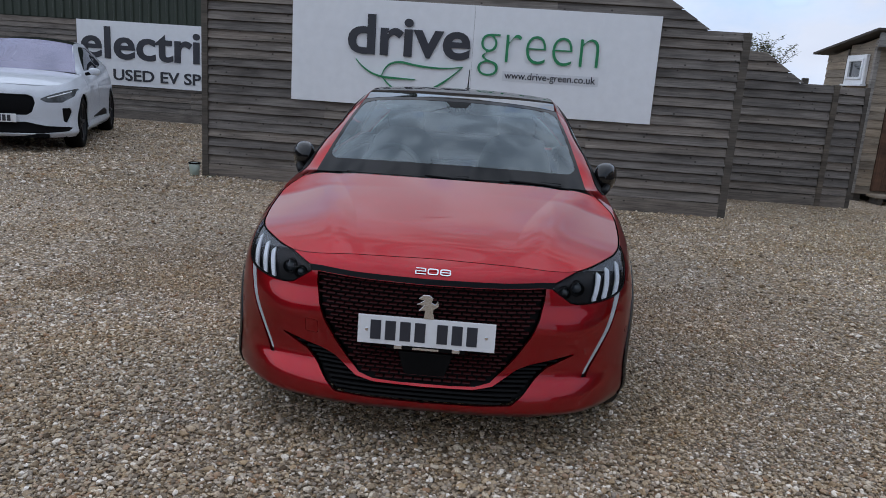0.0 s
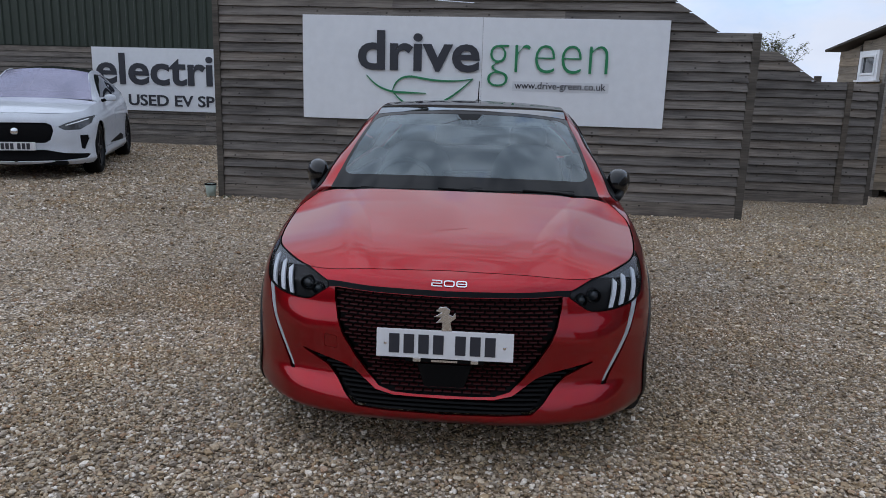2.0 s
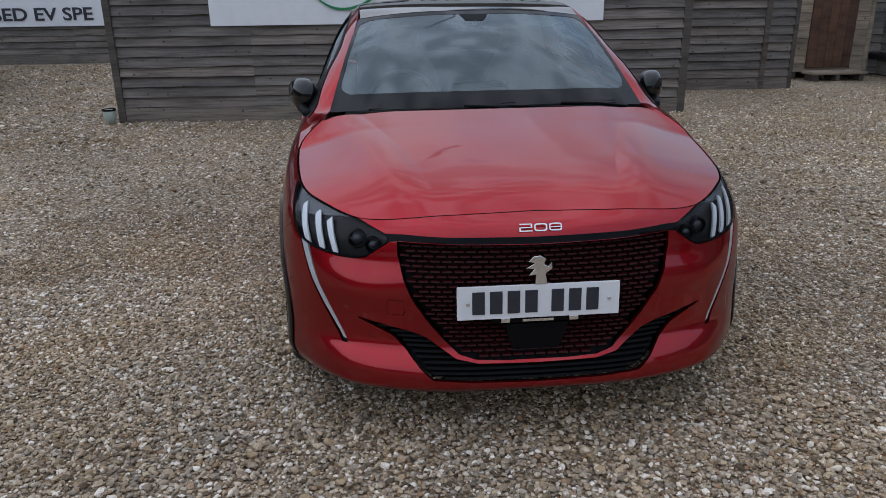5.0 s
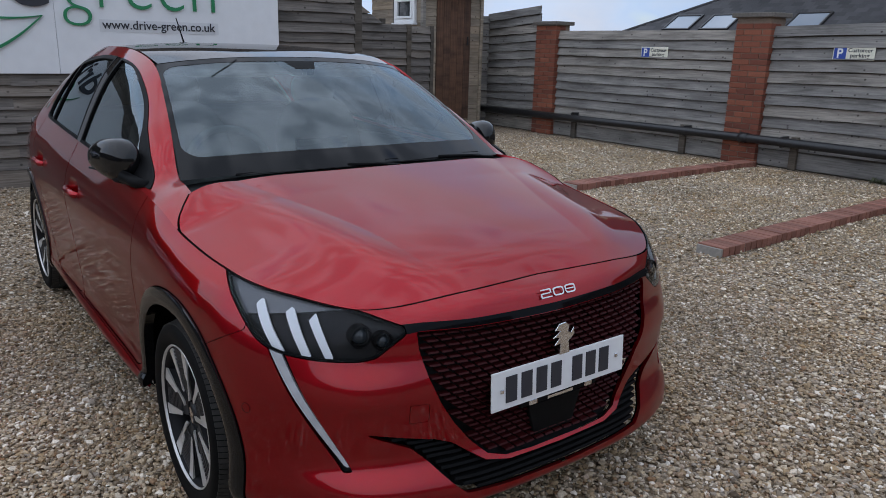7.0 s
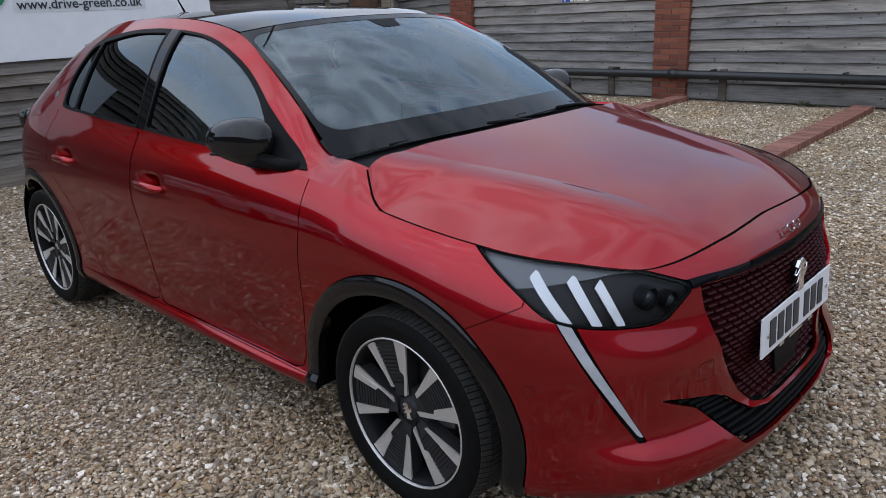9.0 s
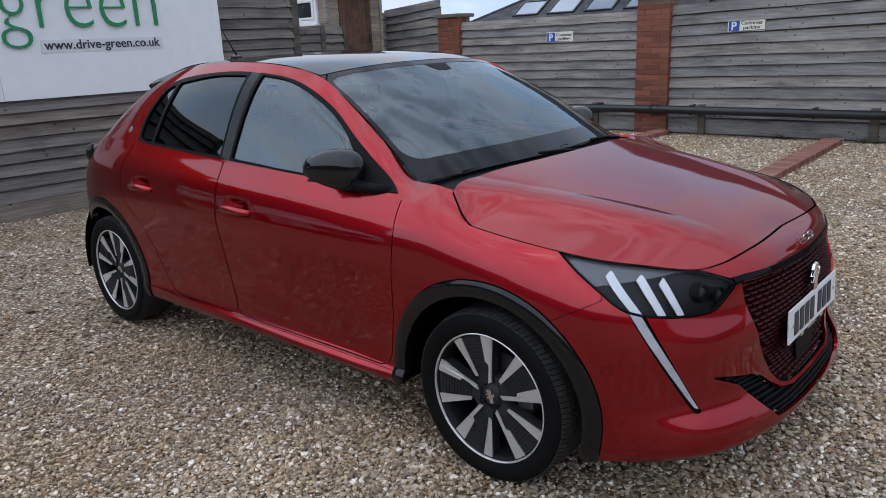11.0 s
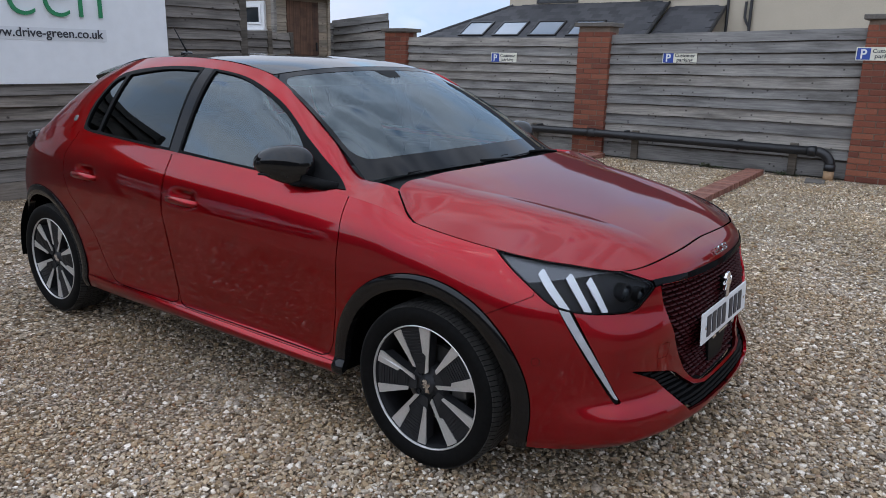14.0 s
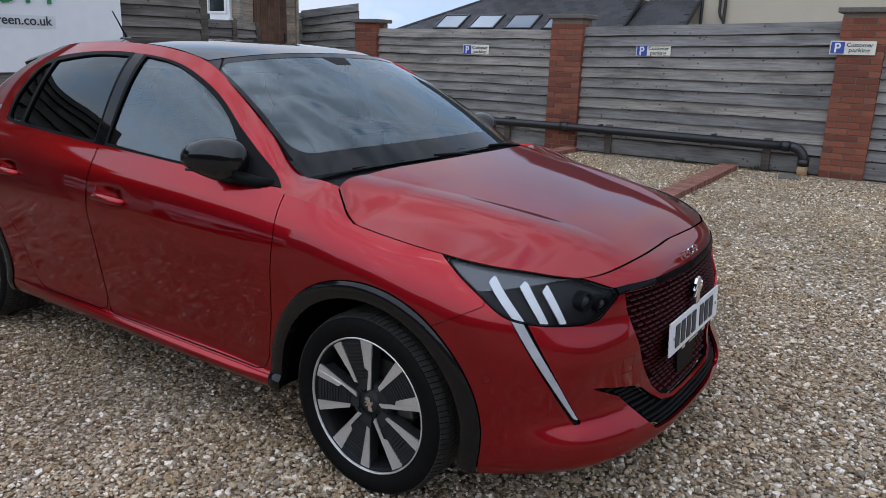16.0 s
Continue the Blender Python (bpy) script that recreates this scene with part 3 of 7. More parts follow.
def pier_sign():
    ob = empty("parking_sign", east_pose(0.10) @ pose(0, -0.115, 0))
    tagged(ob, "small cream customer parking sign on a brick pier", "sign", "parking signs")
    z = 1.615
    part("plate", bm_box(0, 0.48, -0.006, 0, z - 0.155, z, 0.002), M_CREAM, ob)
    part("square", bm_box(0.012, 0.155, -0.009, -0.006, z - 0.145, z - 0.012), M_BLUE, ob)
    fit_text("P", 0.052, 0.118, z - 0.130, 0.105, 0.001, 0.02, pose(0, -0.0105, 0), M_SIGN, ob)
    fit_text("Customer", 0.175, 0.455, z - 0.066, 0.046, 0.001, 0.015, pose(0, -0.0075, 0), M_INK, ob)
    fit_text("parking", 0.205, 0.425, z - 0.125, 0.046, 0.001, 0.015, pose(0, -0.0075, 0), M_INK, ob)


pier_sign()


# ---- shed ----
def shed():
    ob = empty("shed", pose(0, 8.6, 0))
    tagged(ob, "tan boarded timber shed with brown door and white window", "shed")
    X0, X1, D = 5.98, 7.26, 1.66
    r = random.Random(3)
    v = [(X0 + 0.022, 0.022, 0.12), (X1 - 0.02, 0.022, 0.12), (X1 - 0.02, D, 0.12), (X0 + 0.022, D, 0.12),
         (X0 + 0.022, 0.022, 2.50), (X1 - 0.02, 0.022, 2.50), (X1 - 0.02, D, 2.26), (X0 + 0.022, D, 2.26)]
    put_mesh("core", mesh_data("core", v, [(3, 2, 1, 0), (4, 5, 6, 7), (0, 1, 5, 4), (1, 2, 6, 5), (2, 3, 7, 6), (3, 0, 4, 7)]), M_SHED, ob)
    for x in (6.05, 6.6, 7.1):
        part("bearer", bm_box(x, x + 0.1, 0.03, D, 0, 0.12, 0.004), M_POST, ob)
    west = Matrix.Translation((X0 + 0.02, D, 0)) @ Matrix.Rotation(-math.pi / 2, 4, "Z")
    rows, z0, pitch = 17, 0.12, 0.128
    for i in range(rows):
        z = z0 + i * pitch
        for a, b in ((X0, 6.262), (7.008, X1)):
            put_mesh("board", board_mesh(a, b, b, z, pitch - 0.004, 0, 0.020 + r.uniform(0, 0.003), 0.012), M_SHED, ob, "", pose(0, 0.022, 0))
        spans = [(0.0, D)]
        if z + pitch > 1.78:
            spans = [(0.0, 0.77)]
        for a, b in spans:
            put_mesh("board", board_mesh(a, b, b, z, pitch - 0.004, 0, 0.020 + r.uniform(0, 0.003), 0.012), M_SHED, ob, "", west)
    part("gable_panel", bm_box(0.80, D, -0.016, 0, 1.80, 2.42, 0.002), M_SHED, ob, "", False, west)
    part("batten", bm_box(0.755, 0.80, -0.045, -0.022, 1.70, 2.36, 0.004), M_POST, ob, "", False, west)
    part("corner_post", bm_box(X0 - 0.025, X0 + 0.04, -0.03, 0.04, 0.12, 2.46, 0.004), M_FENCE_E, ob)
    part("corner_post", bm_box(X1 - 0.05, X1 + 0.01, -0.03, 0.04, 0.12, 2.46, 0.004), M_SHED, ob)
    part("fascia", bm_box(X0 - 0.09, X1 - 0.05, -0.19, -0.16, 2.34, 2.55, 0.004), M_FENCE_E, ob, "grey fascia board")
    part("soffit", bm_box(X0 - 0.06, X1 - 0.08, -0.16, 0.0, 2.36, 2.38), M_SHED, ob)
    roof = [(X0 - 0.16, -0.24, 2.575), (X1 + 0.10, -0.24, 2.575), (X1 + 0.10, D + 0.26, 2.30), (X0 - 0.16, D + 0.26, 2.30)]
    roof += [(q, w, z + 0.035) for q, w, z in roof]
    put_mesh("roof_felt", mesh_data("roof_felt", roof, [(3, 2, 1, 0), (4, 5, 6, 7), (0, 1, 5, 4), (1, 2, 6, 5), (2, 3, 7, 6), (3, 0, 4, 7)]), M_FELT, ob)
    door = empty("door")
    door.parent = ob
    for k in range(5):
        part("plank", bm_box(6.272 + k * 0.146, 6.272 + k * 0.146 + 0.1435, -0.006, 0.022, 0.18, 2.28, 0.003), M_DOOR, door)
    part("latch", bm_box(6.92, 6.945, -0.03, -0.006, 1.45, 1.60, 0.004), M_PIPE, door)
    part("step", bm_box(6.20, 7.10, -0.36, -0.03, 0.10, 0.14, 0.006), M_SHED, ob)
    for x in (6.25, 6.6, 6.98):
        part("step_bearer", bm_box(x, x + 0.07, -0.34, -0.05, 0.0, 0.10, 0.004), M_POST, ob)
    win = empty("window")
    win.parent = ob
    a0, a1, c0, c1 = 0.83, 1.47, 1.80, 2.25
    for a, b, c, d in ((a0, a0 + 0.07, c0, c1), (a1 - 0.07, a1, c0, c1), (a0 + 0.07, a1 - 0.07, c0, c0 + 0.07), (a0 + 0.07, a1 - 0.07, c1 - 0.06, c1)):
        part("frame", bm_box(a, b, -0.07, -0.017, c, d, 0.006), M_WHITE, win, "", False, west)
    for a, b, c, d in ((a0 + 0.07, a0 + 0.12, c0 + 0.07, c1 - 0.06), (a1 - 0.12, a1 - 0.07, c0 + 0.07, c1 - 0.06), (a0 + 0.12, a1 - 0.12, c0 + 0.07, c0 + 0.11), (a0 + 0.12, a1 - 0.12, c1 - 0.10, c1 - 0.06)):
        part("sash", bm_box(a, b, -0.085, -0.03, c, d, 0.006), M_WHITE, win, "", False, west)
    part("pane", bm_box(a0 + 0.12, a1 - 0.12, -0.05, -0.04, c0 + 0.11, c1 - 0.10), M_PANE, win, "", False, west)
    part("sill", bm_box(a0 - 0.02, a1 + 0.02, -0.11, -0.017, c0 - 0.03, c0, 0.004), M_WHITE, win, "", False, west)


shed()


# ---- the barn behind the second car ----
def barn():
    m = pose(0, 13.9, 0, 0, 0, ALONG)
    ob = tagged(empty("barn", m), "barn wall of dark green ribbed steel above grey timber boards", "building", kind="structure")
    boarded(ob, None, -16.0, -2.0, 0.0, 2.24, 0.125, M_FENCE, random.Random(9), (-12.4, -9.0, -6.9, -4.5), None, 0.2, 0.028, 0.005)
    part("wall", bm_box(-16, -2, 0.0, 0.2, 0, 5.6), M_METAL_G, ob)
    v, f = [], []
    xs = []
    x = -16.0
    while x < -2.0:
        xs += [(x, -0.03), (x + 0.125, -0.03), (x + 0.15, -0.065), (x + 0.19, -0.065), (x + 0.215, -0.03)]
        x += 0.215
    for a, y in xs:
        v += [(a, y, 2.26), (a, y, 5.6)]
    for i in range(len(xs) - 1):
        f.append((2 * i, 2 * i + 2, 2 * i + 3, 2 * i + 1))
    put_mesh("cladding", mesh_data("cladding", v, f), M_METAL_G, ob, "dark green ribbed steel cladding")
    s = empty("shop_sign", m @ pose(0, -0.05, 0))
    tagged(s, "white sign board with navy letters on the barn", "sign")
    part("panel", bm_box(-9.68, -5.0, -0.025, 0, 0.78, 2.25, 0.003), M_SIGN, s)
    letters("electric", -9.58, -6.645, 1.41, 0.71, 0.012, 0.020, pose(0, -0.036, 0), M_INK, s, upto="electri")
    letters("USED EV SPE", -8.79, -6.625, 0.905, 0.255, 0.008, 0.018, pose(0, -0.034, 0), M_INK, s, upto="USED EV SP")


barn()


# ---- the house past the fence ----
def house():
    ob = empty("house", pose(26, 8, 0))
    tagged(ob, "cream rendered house with a low slate roof and roof windows", "house")

    def add_part(name, bm, mat, label="", parent=None):
        return under(part(name, bm, mat, None, label), parent or ob)

    add_part("wall", bm_box(27.0, 34.0, -14.0, 17.1, 0, 6.2), M_RENDER)
    # roof above the view, added to darken what the bonnet reflects
    add_part("main_roof", bm_prism([(26.6, 6.15), (34.4, 6.15), (30.5, 9.4)], 31.7), M_SLATE).matrix_world = pose(0, -14.3, 0)
    # lean-to with a slate slope towards the yard
    XE, ZT, SL = 24.2, 3.68, 0.62
    ZE = ZT - SL * (27.0 - XE)
    add_part("lean_to_wall", bm_box(24.6, 27.0, 9.9, 20.2, 0, ZE + 0.1), M_RENDER)
    tilt = -math.degrees(math.atan(SL))
    HIP = 4.1

    def slope(y0, y1, x0, x1, z0, k, hip1=0.0, name="roof"):
        v = [(x0, y0, z0), (x0, y1, z0), (x1, y1 - hip1, z0 + k * (x1 - x0)), (x1, y0, z0 + k * (x1 - x0))]
        v += [(a, b, c - 0.10) for a, b, c in v]
        return under(put_mesh(name, mesh_data(name, v, [(0, 3, 2, 1), (4, 5, 6, 7), (0, 1, 5, 4), (1, 2, 6, 5), (2, 3, 7, 6), (3, 0, 4, 7)]), M_SLATE), ob)
    tile = from_bm(bm_box(0, 0.40, 0, 0.42, 0, 0.012), "slate")
    r = random.Random(12)

    def slated(roof, y0, y1, zt, hip):
        for i in range(11, -1, -1):
            for j in range(26):
                x, y = XE + 0.02 + i * 0.232, y0 + 0.02 + j * 0.43 + (0.21 if i % 2 else 0)
                if y + 0.42 > y1 - (x + 0.3 - XE) / (27.0 - XE) * hip:
                    continue
                t = put_mesh("slate", tile, M_SLATE, None, "", pose(x, y, zt - SL * (27.0 - x) + 0.008 + r.uniform(0, 0.008), 0, tilt - 1.5, 0))
                under(t, roof)
    main = slope(9.77, 16.9 + HIP, XE, 27.0, ZE, SL, HIP)
    slated(main, 9.77, 16.9 + HIP, ZT, HIP)
    low = slope(7.58, 9.72, XE, 27.0, 3.48 - SL * 2.8, SL)
    slated(low, 7.58, 9.72, 3.48, 0.0)
    add_part("porch_wall", bm_box(24.6, 27.0, 7.7, 9.9, 0, 1.75), M_RENDER)
    add_part("hip_ridge", bm_tube([(XE, 16.9 + HIP, ZE), (27.0, 16.9, ZT)], 0.07, 8), M_SLATE)
    for y, zt in ((9.74, ZT), (7.55, 3.48)):
        add_part("verge_board", bm_tube([(XE, y, zt - SL * 2.8 - 0.03), (27.0, y, zt - 0.03)], 0.06, 8), M_PIPE)
    for y in (17.62, 15.87, 14.12, 12.37):
        w = empty("roof_window", pose(24.72, y, ZT - SL * 2.28 + 0.03, 0, tilt, 0))
        for a in (part("frame", bm_box(0, 1.15, -0.65, -0.57, 0, 0.07, 0.01), M_PIPE), part("frame", bm_box(0, 1.15, 0.57, 0.65, 0, 0.07, 0.01), M_PIPE),
                  part("frame", bm_box(0, 0.08, -0.57, 0.57, 0, 0.07, 0.01), M_PIPE), part("frame", bm_box(1.07, 1.15, -0.57, 0.57, 0, 0.07, 0.01), M_PIPE),
                  part("pane", bm_box(0.08, 1.07, -0.57, 0.57, 0.02, 0.035), M_PANE_SKY)):
            a.parent = w
        under(w, main)
    for y in (7.45, 6.61):
        add_part("downpipe", bm_tube([(26.9, y, 0), (26.9, y, 6.1)], 0.055, 10), M_PIPE)
    add_part("downpipe_branch", bm_tube([(26.9, 6.61, 2.70), (26.9, 6.74, 2.88), (26.9, 6.80, 3.05), (26.9, 6.80, 3.6)], 0.05, 10), M_PIPE)
    for y in (14.7, 9.95, 4.5):
        w = empty("window", pose(27.0, y, 3.74))
        for a in (part("frame", bm_box(-0.04, 0.06, -1.0, -0.92, 0, 1.3), M_PIPE), part("frame", bm_box(-0.04, 0.06, 0.92, 1.0, 0, 1.3), M_PIPE), part("frame", bm_box(-0.04, 0.06, -0.92, 0.92, 0, 0.08), M_PIPE),
                  part("frame", bm_box(-0.04, 0.06, -0.92, 0.92, 1.22, 1.3), M_PIPE), part("frame", bm_box(-0.04, 0.06, -0.04, 0.04, 0.08, 1.22), M_PIPE), part("pane", bm_box(-0.02, 0.0, -0.92, 0.92, 0.08, 1.22), M_PANE)):
            a.parent = w
        under(w, ob)


# pale sky reflection put into the base colour of the glass
M_PANE_SKY = material("roof window glass with painted sky", (0.26, 0.30, 0.35), 0.05, 0.0, Specular_IOR_Level=1.0)
house()

# ---- surfaces that are cut into panels ----
def curve_through(keys):
    """A smooth curve through rows (t, value, ...), as a function of t."""
    k = np.array(keys, float)
    t, v = k[:, 0], k[:, 1:]
    d = np.gradient(v, t, axis=0) if len(t) > 2 else np.repeat((v[1:] - v[:1]) / (t[1] - t[0]), 2, 0)

    def at(x):
        x = np.clip(np.asarray(x, float), t[0], t[-1])
        i = np.clip(np.searchsorted(t, x, side="right") - 1, 0, len(t) - 2)
        h = (t[i + 1] - t[i])
        u = ((x - t[i]) / h)[..., None]
        h = h[..., None]
        return (v[i] * (1 + 2 * u) * (1 - u) ** 2 + d[i] * h * u * (1 - u) ** 2 + v[i + 1] * u * u * (3 - 2 * u) + d[i + 1] * h * u * u * (u - 1))

    return at


class Sheet:
    """A sheet of faces: places V, normals N, flat coordinates Q by which it is cut, faces F."""

    def __init__(self, V, N, Q, F):
        self.V, self.N, self.Q, self.F = V, N, Q, F

    @classmethod
    def grid(cls, P, Q):
        a, b = P.shape[:2]
        du, dv = np.gradient(P, axis=0), np.gradient(P, axis=1)
        N = np.cross(du, dv)
        N /= np.linalg.norm(N, axis=2, keepdims=True) + 1e-12
        i, j = np.meshgrid(np.arange(a - 1), np.arange(b - 1), indexing="ij")
        k = (i * b + j).ravel()
        F = [tuple(f) for f in np.stack([k, k + b, k + b + 1, k + 1], 1).tolist()]
        return cls(P.reshape(-1, 3), N.reshape(-1, 3), Q.reshape(-1, Q.shape[-1]), F)

    def cut(self, phi):
        """The part where phi, a number for each vertex, is below nought, with a clean edge."""
        phi = np.asarray(phi, float)
        low = phi < 0
        made, extra, faces = {}, [], []
        n = len(self.V)

        def cross(a, b):
            key = (a, b) if a < b else (b, a)
            if key not in made:
                p, q = key
                u = phi[p] / (phi[p] - phi[q])
                made[key] = n + len(extra)
                extra.append((p, q, u))
            return made[key]

        for f in self.F:
            s = [low[v] for v in f]
            if all(s):
                faces.append(f)
            elif any(s):
                out = []
                for i, v in enumerate(f):
                    w = f[(i + 1) % len(f)]
                    if low[v]:
                        out.append(v)
                    if low[v] != low[w]:
                        out.append(cross(v, w))
                if len(out) > 2:
                    faces.append(tuple(out))
        V, N, Q = self.V, self.N, self.Q
        if extra:
            e = np.array(extra)
            p, q, u = e[:, 0].astype(int), e[:, 1].astype(int), e[:, 2:3]
            V, N, Q = (np.vstack([A, A[p] * (1 - u) + A[q] * u]) for A in (V, N, Q))
        return Sheet(V, N, Q, faces).trim()

    def trim(self):
        used = np.zeros(len(self.V), bool)
        for f in self.F:
            used[list(f)] = True
        to = np.cumsum(used) - 1
        return Sheet(self.V[used], self.N[used], self.Q[used], [tuple(int(to[v]) for v in f) for f in self.F])

    def upward(self):
        flip = self.N[:, 2].mean() < 0
        return Sheet(self.V, -self.N, self.Q, [f[::-1] for f in self.F]) if flip else self

    def pushed(self, d):
        return Sheet(self.V + d * self.N, self.N, self.Q, self.F)

    def mirrored(self):
        m = np.array([-1, 1, 1])
        return Sheet(self.V * m, self.N * m, self.Q, [f[::-1] for f in self.F])

    def plus(self, other):
        n = len(self.V)
        return Sheet(np.vstack([self.V, other.V]), np.vstack([self.N, other.N]), np.vstack([self.Q, other.Q]), self.F + [tuple(v + n for v in f) for f in other.F])

    def both(self):
        return self.plus(self.mirrored())

    def edge(self):
        seen = {}
        for f in self.F:
            for i, v in enumerate(f):
                w = f[(i + 1) % len(f)]
                key = (v, w) if v < w else (w, v)
                seen[key] = None if key in seen else (v, w)
        return [e for e in seen.values() if e]

    def mesh(self, name, rim=0.012, weld=True):
        """A smooth mesh whose free edges turn inwards by rim."""
        V, F = self.V, list(self.F)
        if rim:
            ring, top, low = self.edge(), {}, {}
            rows = []
            n = len(V)
            for e in ring:
                for v in e:
                    if v not in top and not abs(self.V[v][0]) < 1e-5:
                        top[v] = n + len(rows)
                        rows.append(self.V[v])
                        low[v] = n + len(rows)
                        rows.append(self.V[v] - rim * self.N[v])
            if rows:
                V = np.vstack([V, rows])
            for v, w in ring:
                if v in top and w in top:
                    F.append((top[w], top[v], low[v], low[w]))
        me = bpy.data.meshes.new(name)
        me.from_pydata(V.tolist(), [], F)
        me.polygons.foreach_set("use_smooth", [True] * len(me.polygons))
        if weld:
            bm = bmesh.new()
            bm.from_mesh(me)
            mid = [v for v in bm.verts if abs(v.co.x) < 1e-4]
            bmesh.ops.remove_doubles(bm, verts=mid, dist=2e-4)
            bm.to_mesh(me)
            bm.free()
        me.update()
        return me


def area_of(points, q, round_by=0.0):
    """Signed distance of flat places q to a closed outline: below nought inside."""
    p = np.array(points, float)
    d = np.full(len(q), 1e9)
    inside = np.zeros(len(q), bool)
    for a, b in zip(p, np.roll(p, -1, 0)):
        e = b - a
        w = q - a
        u = np.clip((w @ e) / (e @ e), 0, 1)
        d = np.minimum(d, np.hypot(*(w - u[:, None] * e).T))
        c = (a[1] > q[:, 1]) != (b[1] > q[:, 1])
        with np.errstate(divide="ignore", invalid="ignore"):
            x = a[0] + (q[:, 1] - a[1]) * e[0] / (e[1] if abs(e[1]) > 1e-12 else 1e-12)
        inside ^= c & (q[:, 0] < x)
    return np.where(inside, -d, d) - round_by


def smooth_outline(points, n=6, sharp=()):
    """A closed outline through points, rounded between them; corners in sharp stay."""
    p = np.array(points, float)
    m = len(p)
    out = []
    for i in range(m):
        a, b, c, d = p[i - 1], p[i], p[(i + 1) % m], p[(i + 2) % m]
        tb = (c - a) / 2 if i not in sharp else (c - b) * 0.6
        tc = (d - b) / 2 if (i + 1) % m not in sharp else (c - b) * 0.6
        for k in range(n):
            u = k / n
            out.append(b * (1 + 2 * u) * (1 - u) ** 2 + tb * u * (1 - u) ** 2 + c * u * u * (3 - 2 * u) + tc * u * u * (u - 1))
    return out


def lathe(profile, axis="X", n=48):
    """Rings of (along, radius) turned round the axis, as a bmesh."""
    bm = bmesh.new()
    rows = []
    for a, r in profile:
        rows.append([bm.verts.new((a, r * math.cos(k * math.tau / n), r * math.sin(k * math.tau / n))) for k in range(n)])
    for p, q in zip(rows, rows[1:]):
        for k in range(n):
            bm.faces.new((p[k], p[(k + 1) % n], q[(k + 1) % n], q[k]))
    bmesh.ops.recalc_face_normals(bm, faces=list(bm.faces))
    return bm


# ---- car materials ----
def paint(name, base, metal, rough, coat=0.8, ior=1.46):
    m = material(name, base, rough, metal, Coat_Weight=coat, Coat_Roughness=0.04, Coat_IOR=ior, Specular_IOR_Level=0.0)
    fl = add(m, "TexVoronoi", Scale=900.0)
    link(m, position(m), "Vector", fl, "Vector")
    sep = add(m, "SeparateColor")
    link(m, fl, "Color", sep, "Color")
    r = ramp(m, sep, "Red", [(0.0, tuple(c * 0.85 for c in base)), (1.0, tuple(min(1, c * 1.2) for c in base))])
    dust = add(m, "TexNoise", Scale=3.0, Detail=6.0, Roughness=0.6)
    link(m, position(m), "Vector", dust, "Vector")
    tone = ramp(m, dust, "Fac", [(0.3, (0.93, 0.93, 0.93)), (0.7, (1.03, 1.03, 1.03))])
    link(m, mixed(m, "MULTIPLY", r, "Color", tone, "Color", 1.0), "Result", bsdf(m), "Base Color")
    return m


def clear_glass(name, tint, ior=1.6, rough=0.0, sheen=(0.81, 0.92, 0.98)):
    m = bpy.data.materials.new(name)
    m.use_nodes = True
    m.node_tree.nodes.clear()
    out, mix = add(m, "OutputMaterial"), add(m, "MixShader")
    fr, tr, gl = add(m, "Fresnel", IOR=ior), add(m, "BsdfTransparent"), add(m, "BsdfGlossy")
    tr.inputs["Color"].default_value = (*tint, 1)
    gl.inputs["Roughness"].default_value = rough
    gl.inputs["Color"].default_value = (*sheen, 1)
    link(m, fr, "Fac", mix, "Fac")
    link(m, tr, "BSDF", mix, 1)
    link(m, gl, "BSDF", mix, 2)
    link(m, mix, "Shader", out, "Surface")
    return m


M_RED = paint("deep red metallic paint", (0.322, 0.0036, 0.0098), 0.95, 0.30, 0.9, 1.5)
bsdf(M_RED).inputs["Specular Tint"].default_value = (0.42, 0.02, 0.035, 1)
M_RED_DARK = plain("dark red plastic", (0.034, 0.004, 0.005), 0.5, speck=0.05, Specular_IOR_Level=0.12)
M_GLOSSBLACK = paint("gloss black paint", (0.003, 0.003, 0.0035), 0.0, 0.3, 0.9, 1.47)
M_TRIM = plain("matt black trim", (0.005, 0.005, 0.0055), 0.5, speck=0.2, Specular_IOR_Level=0.07)
M_LINER = plain("black underbody", (0.004, 0.004, 0.004), 0.9, speck=0.2, Specular_IOR_Level=0.0)
M_WS = clear_glass("windscreen glass", (0.50, 0.64, 0.63), 1.87)
M_SIDEGLASS = clear_glass("side window glass", (0.48, 0.60, 0.56), 1.95)
M_PRIVACY = clear_glass("dark tinted rear glass", (0.035, 0.038, 0.04), 1.47)
M_LENS = clear_glass("headlamp lens", (0.93, 0.94, 0.95), 1.22, 0.06, (0.95, 0.96, 1.0))
M_LAMPGREY = material("grey lamp reflector toned for reflected sky", (0.13, 0.134, 0.145), 0.35, 0.4)
M_GUIDE = plain("grey white running lamp guide", (0.40, 0.41, 0.44), 0.15, speck=0.10)
M_CHROME = material("bright chrome", (0.75, 0.75, 0.77), 0.12, 1.0)
M_LAMP = plain("white lamp guide", (0.82, 0.84, 0.88), 0.25, speck=0.02)
M_LAMPDARK = material("smoked lamp housing", (0.009, 0.009, 0.010), 0.35, Specular_IOR_Level=0.2)
M_ALLOY = plain("machined alloy", (0.60, 0.59, 0.575), 0.30, 0.6, speck=0.06, scale=120)
M_ALLOYDARK = plain("dark grey alloy", (0.034, 0.034, 0.036), 0.4, 0.3, speck=0.1, Specular_IOR_Level=0.1)
M_RIMWELL = plain("black inner rim", (0.012, 0.012, 0.013), 0.45, 0.2, speck=0.1, Specular_IOR_Level=0.1)
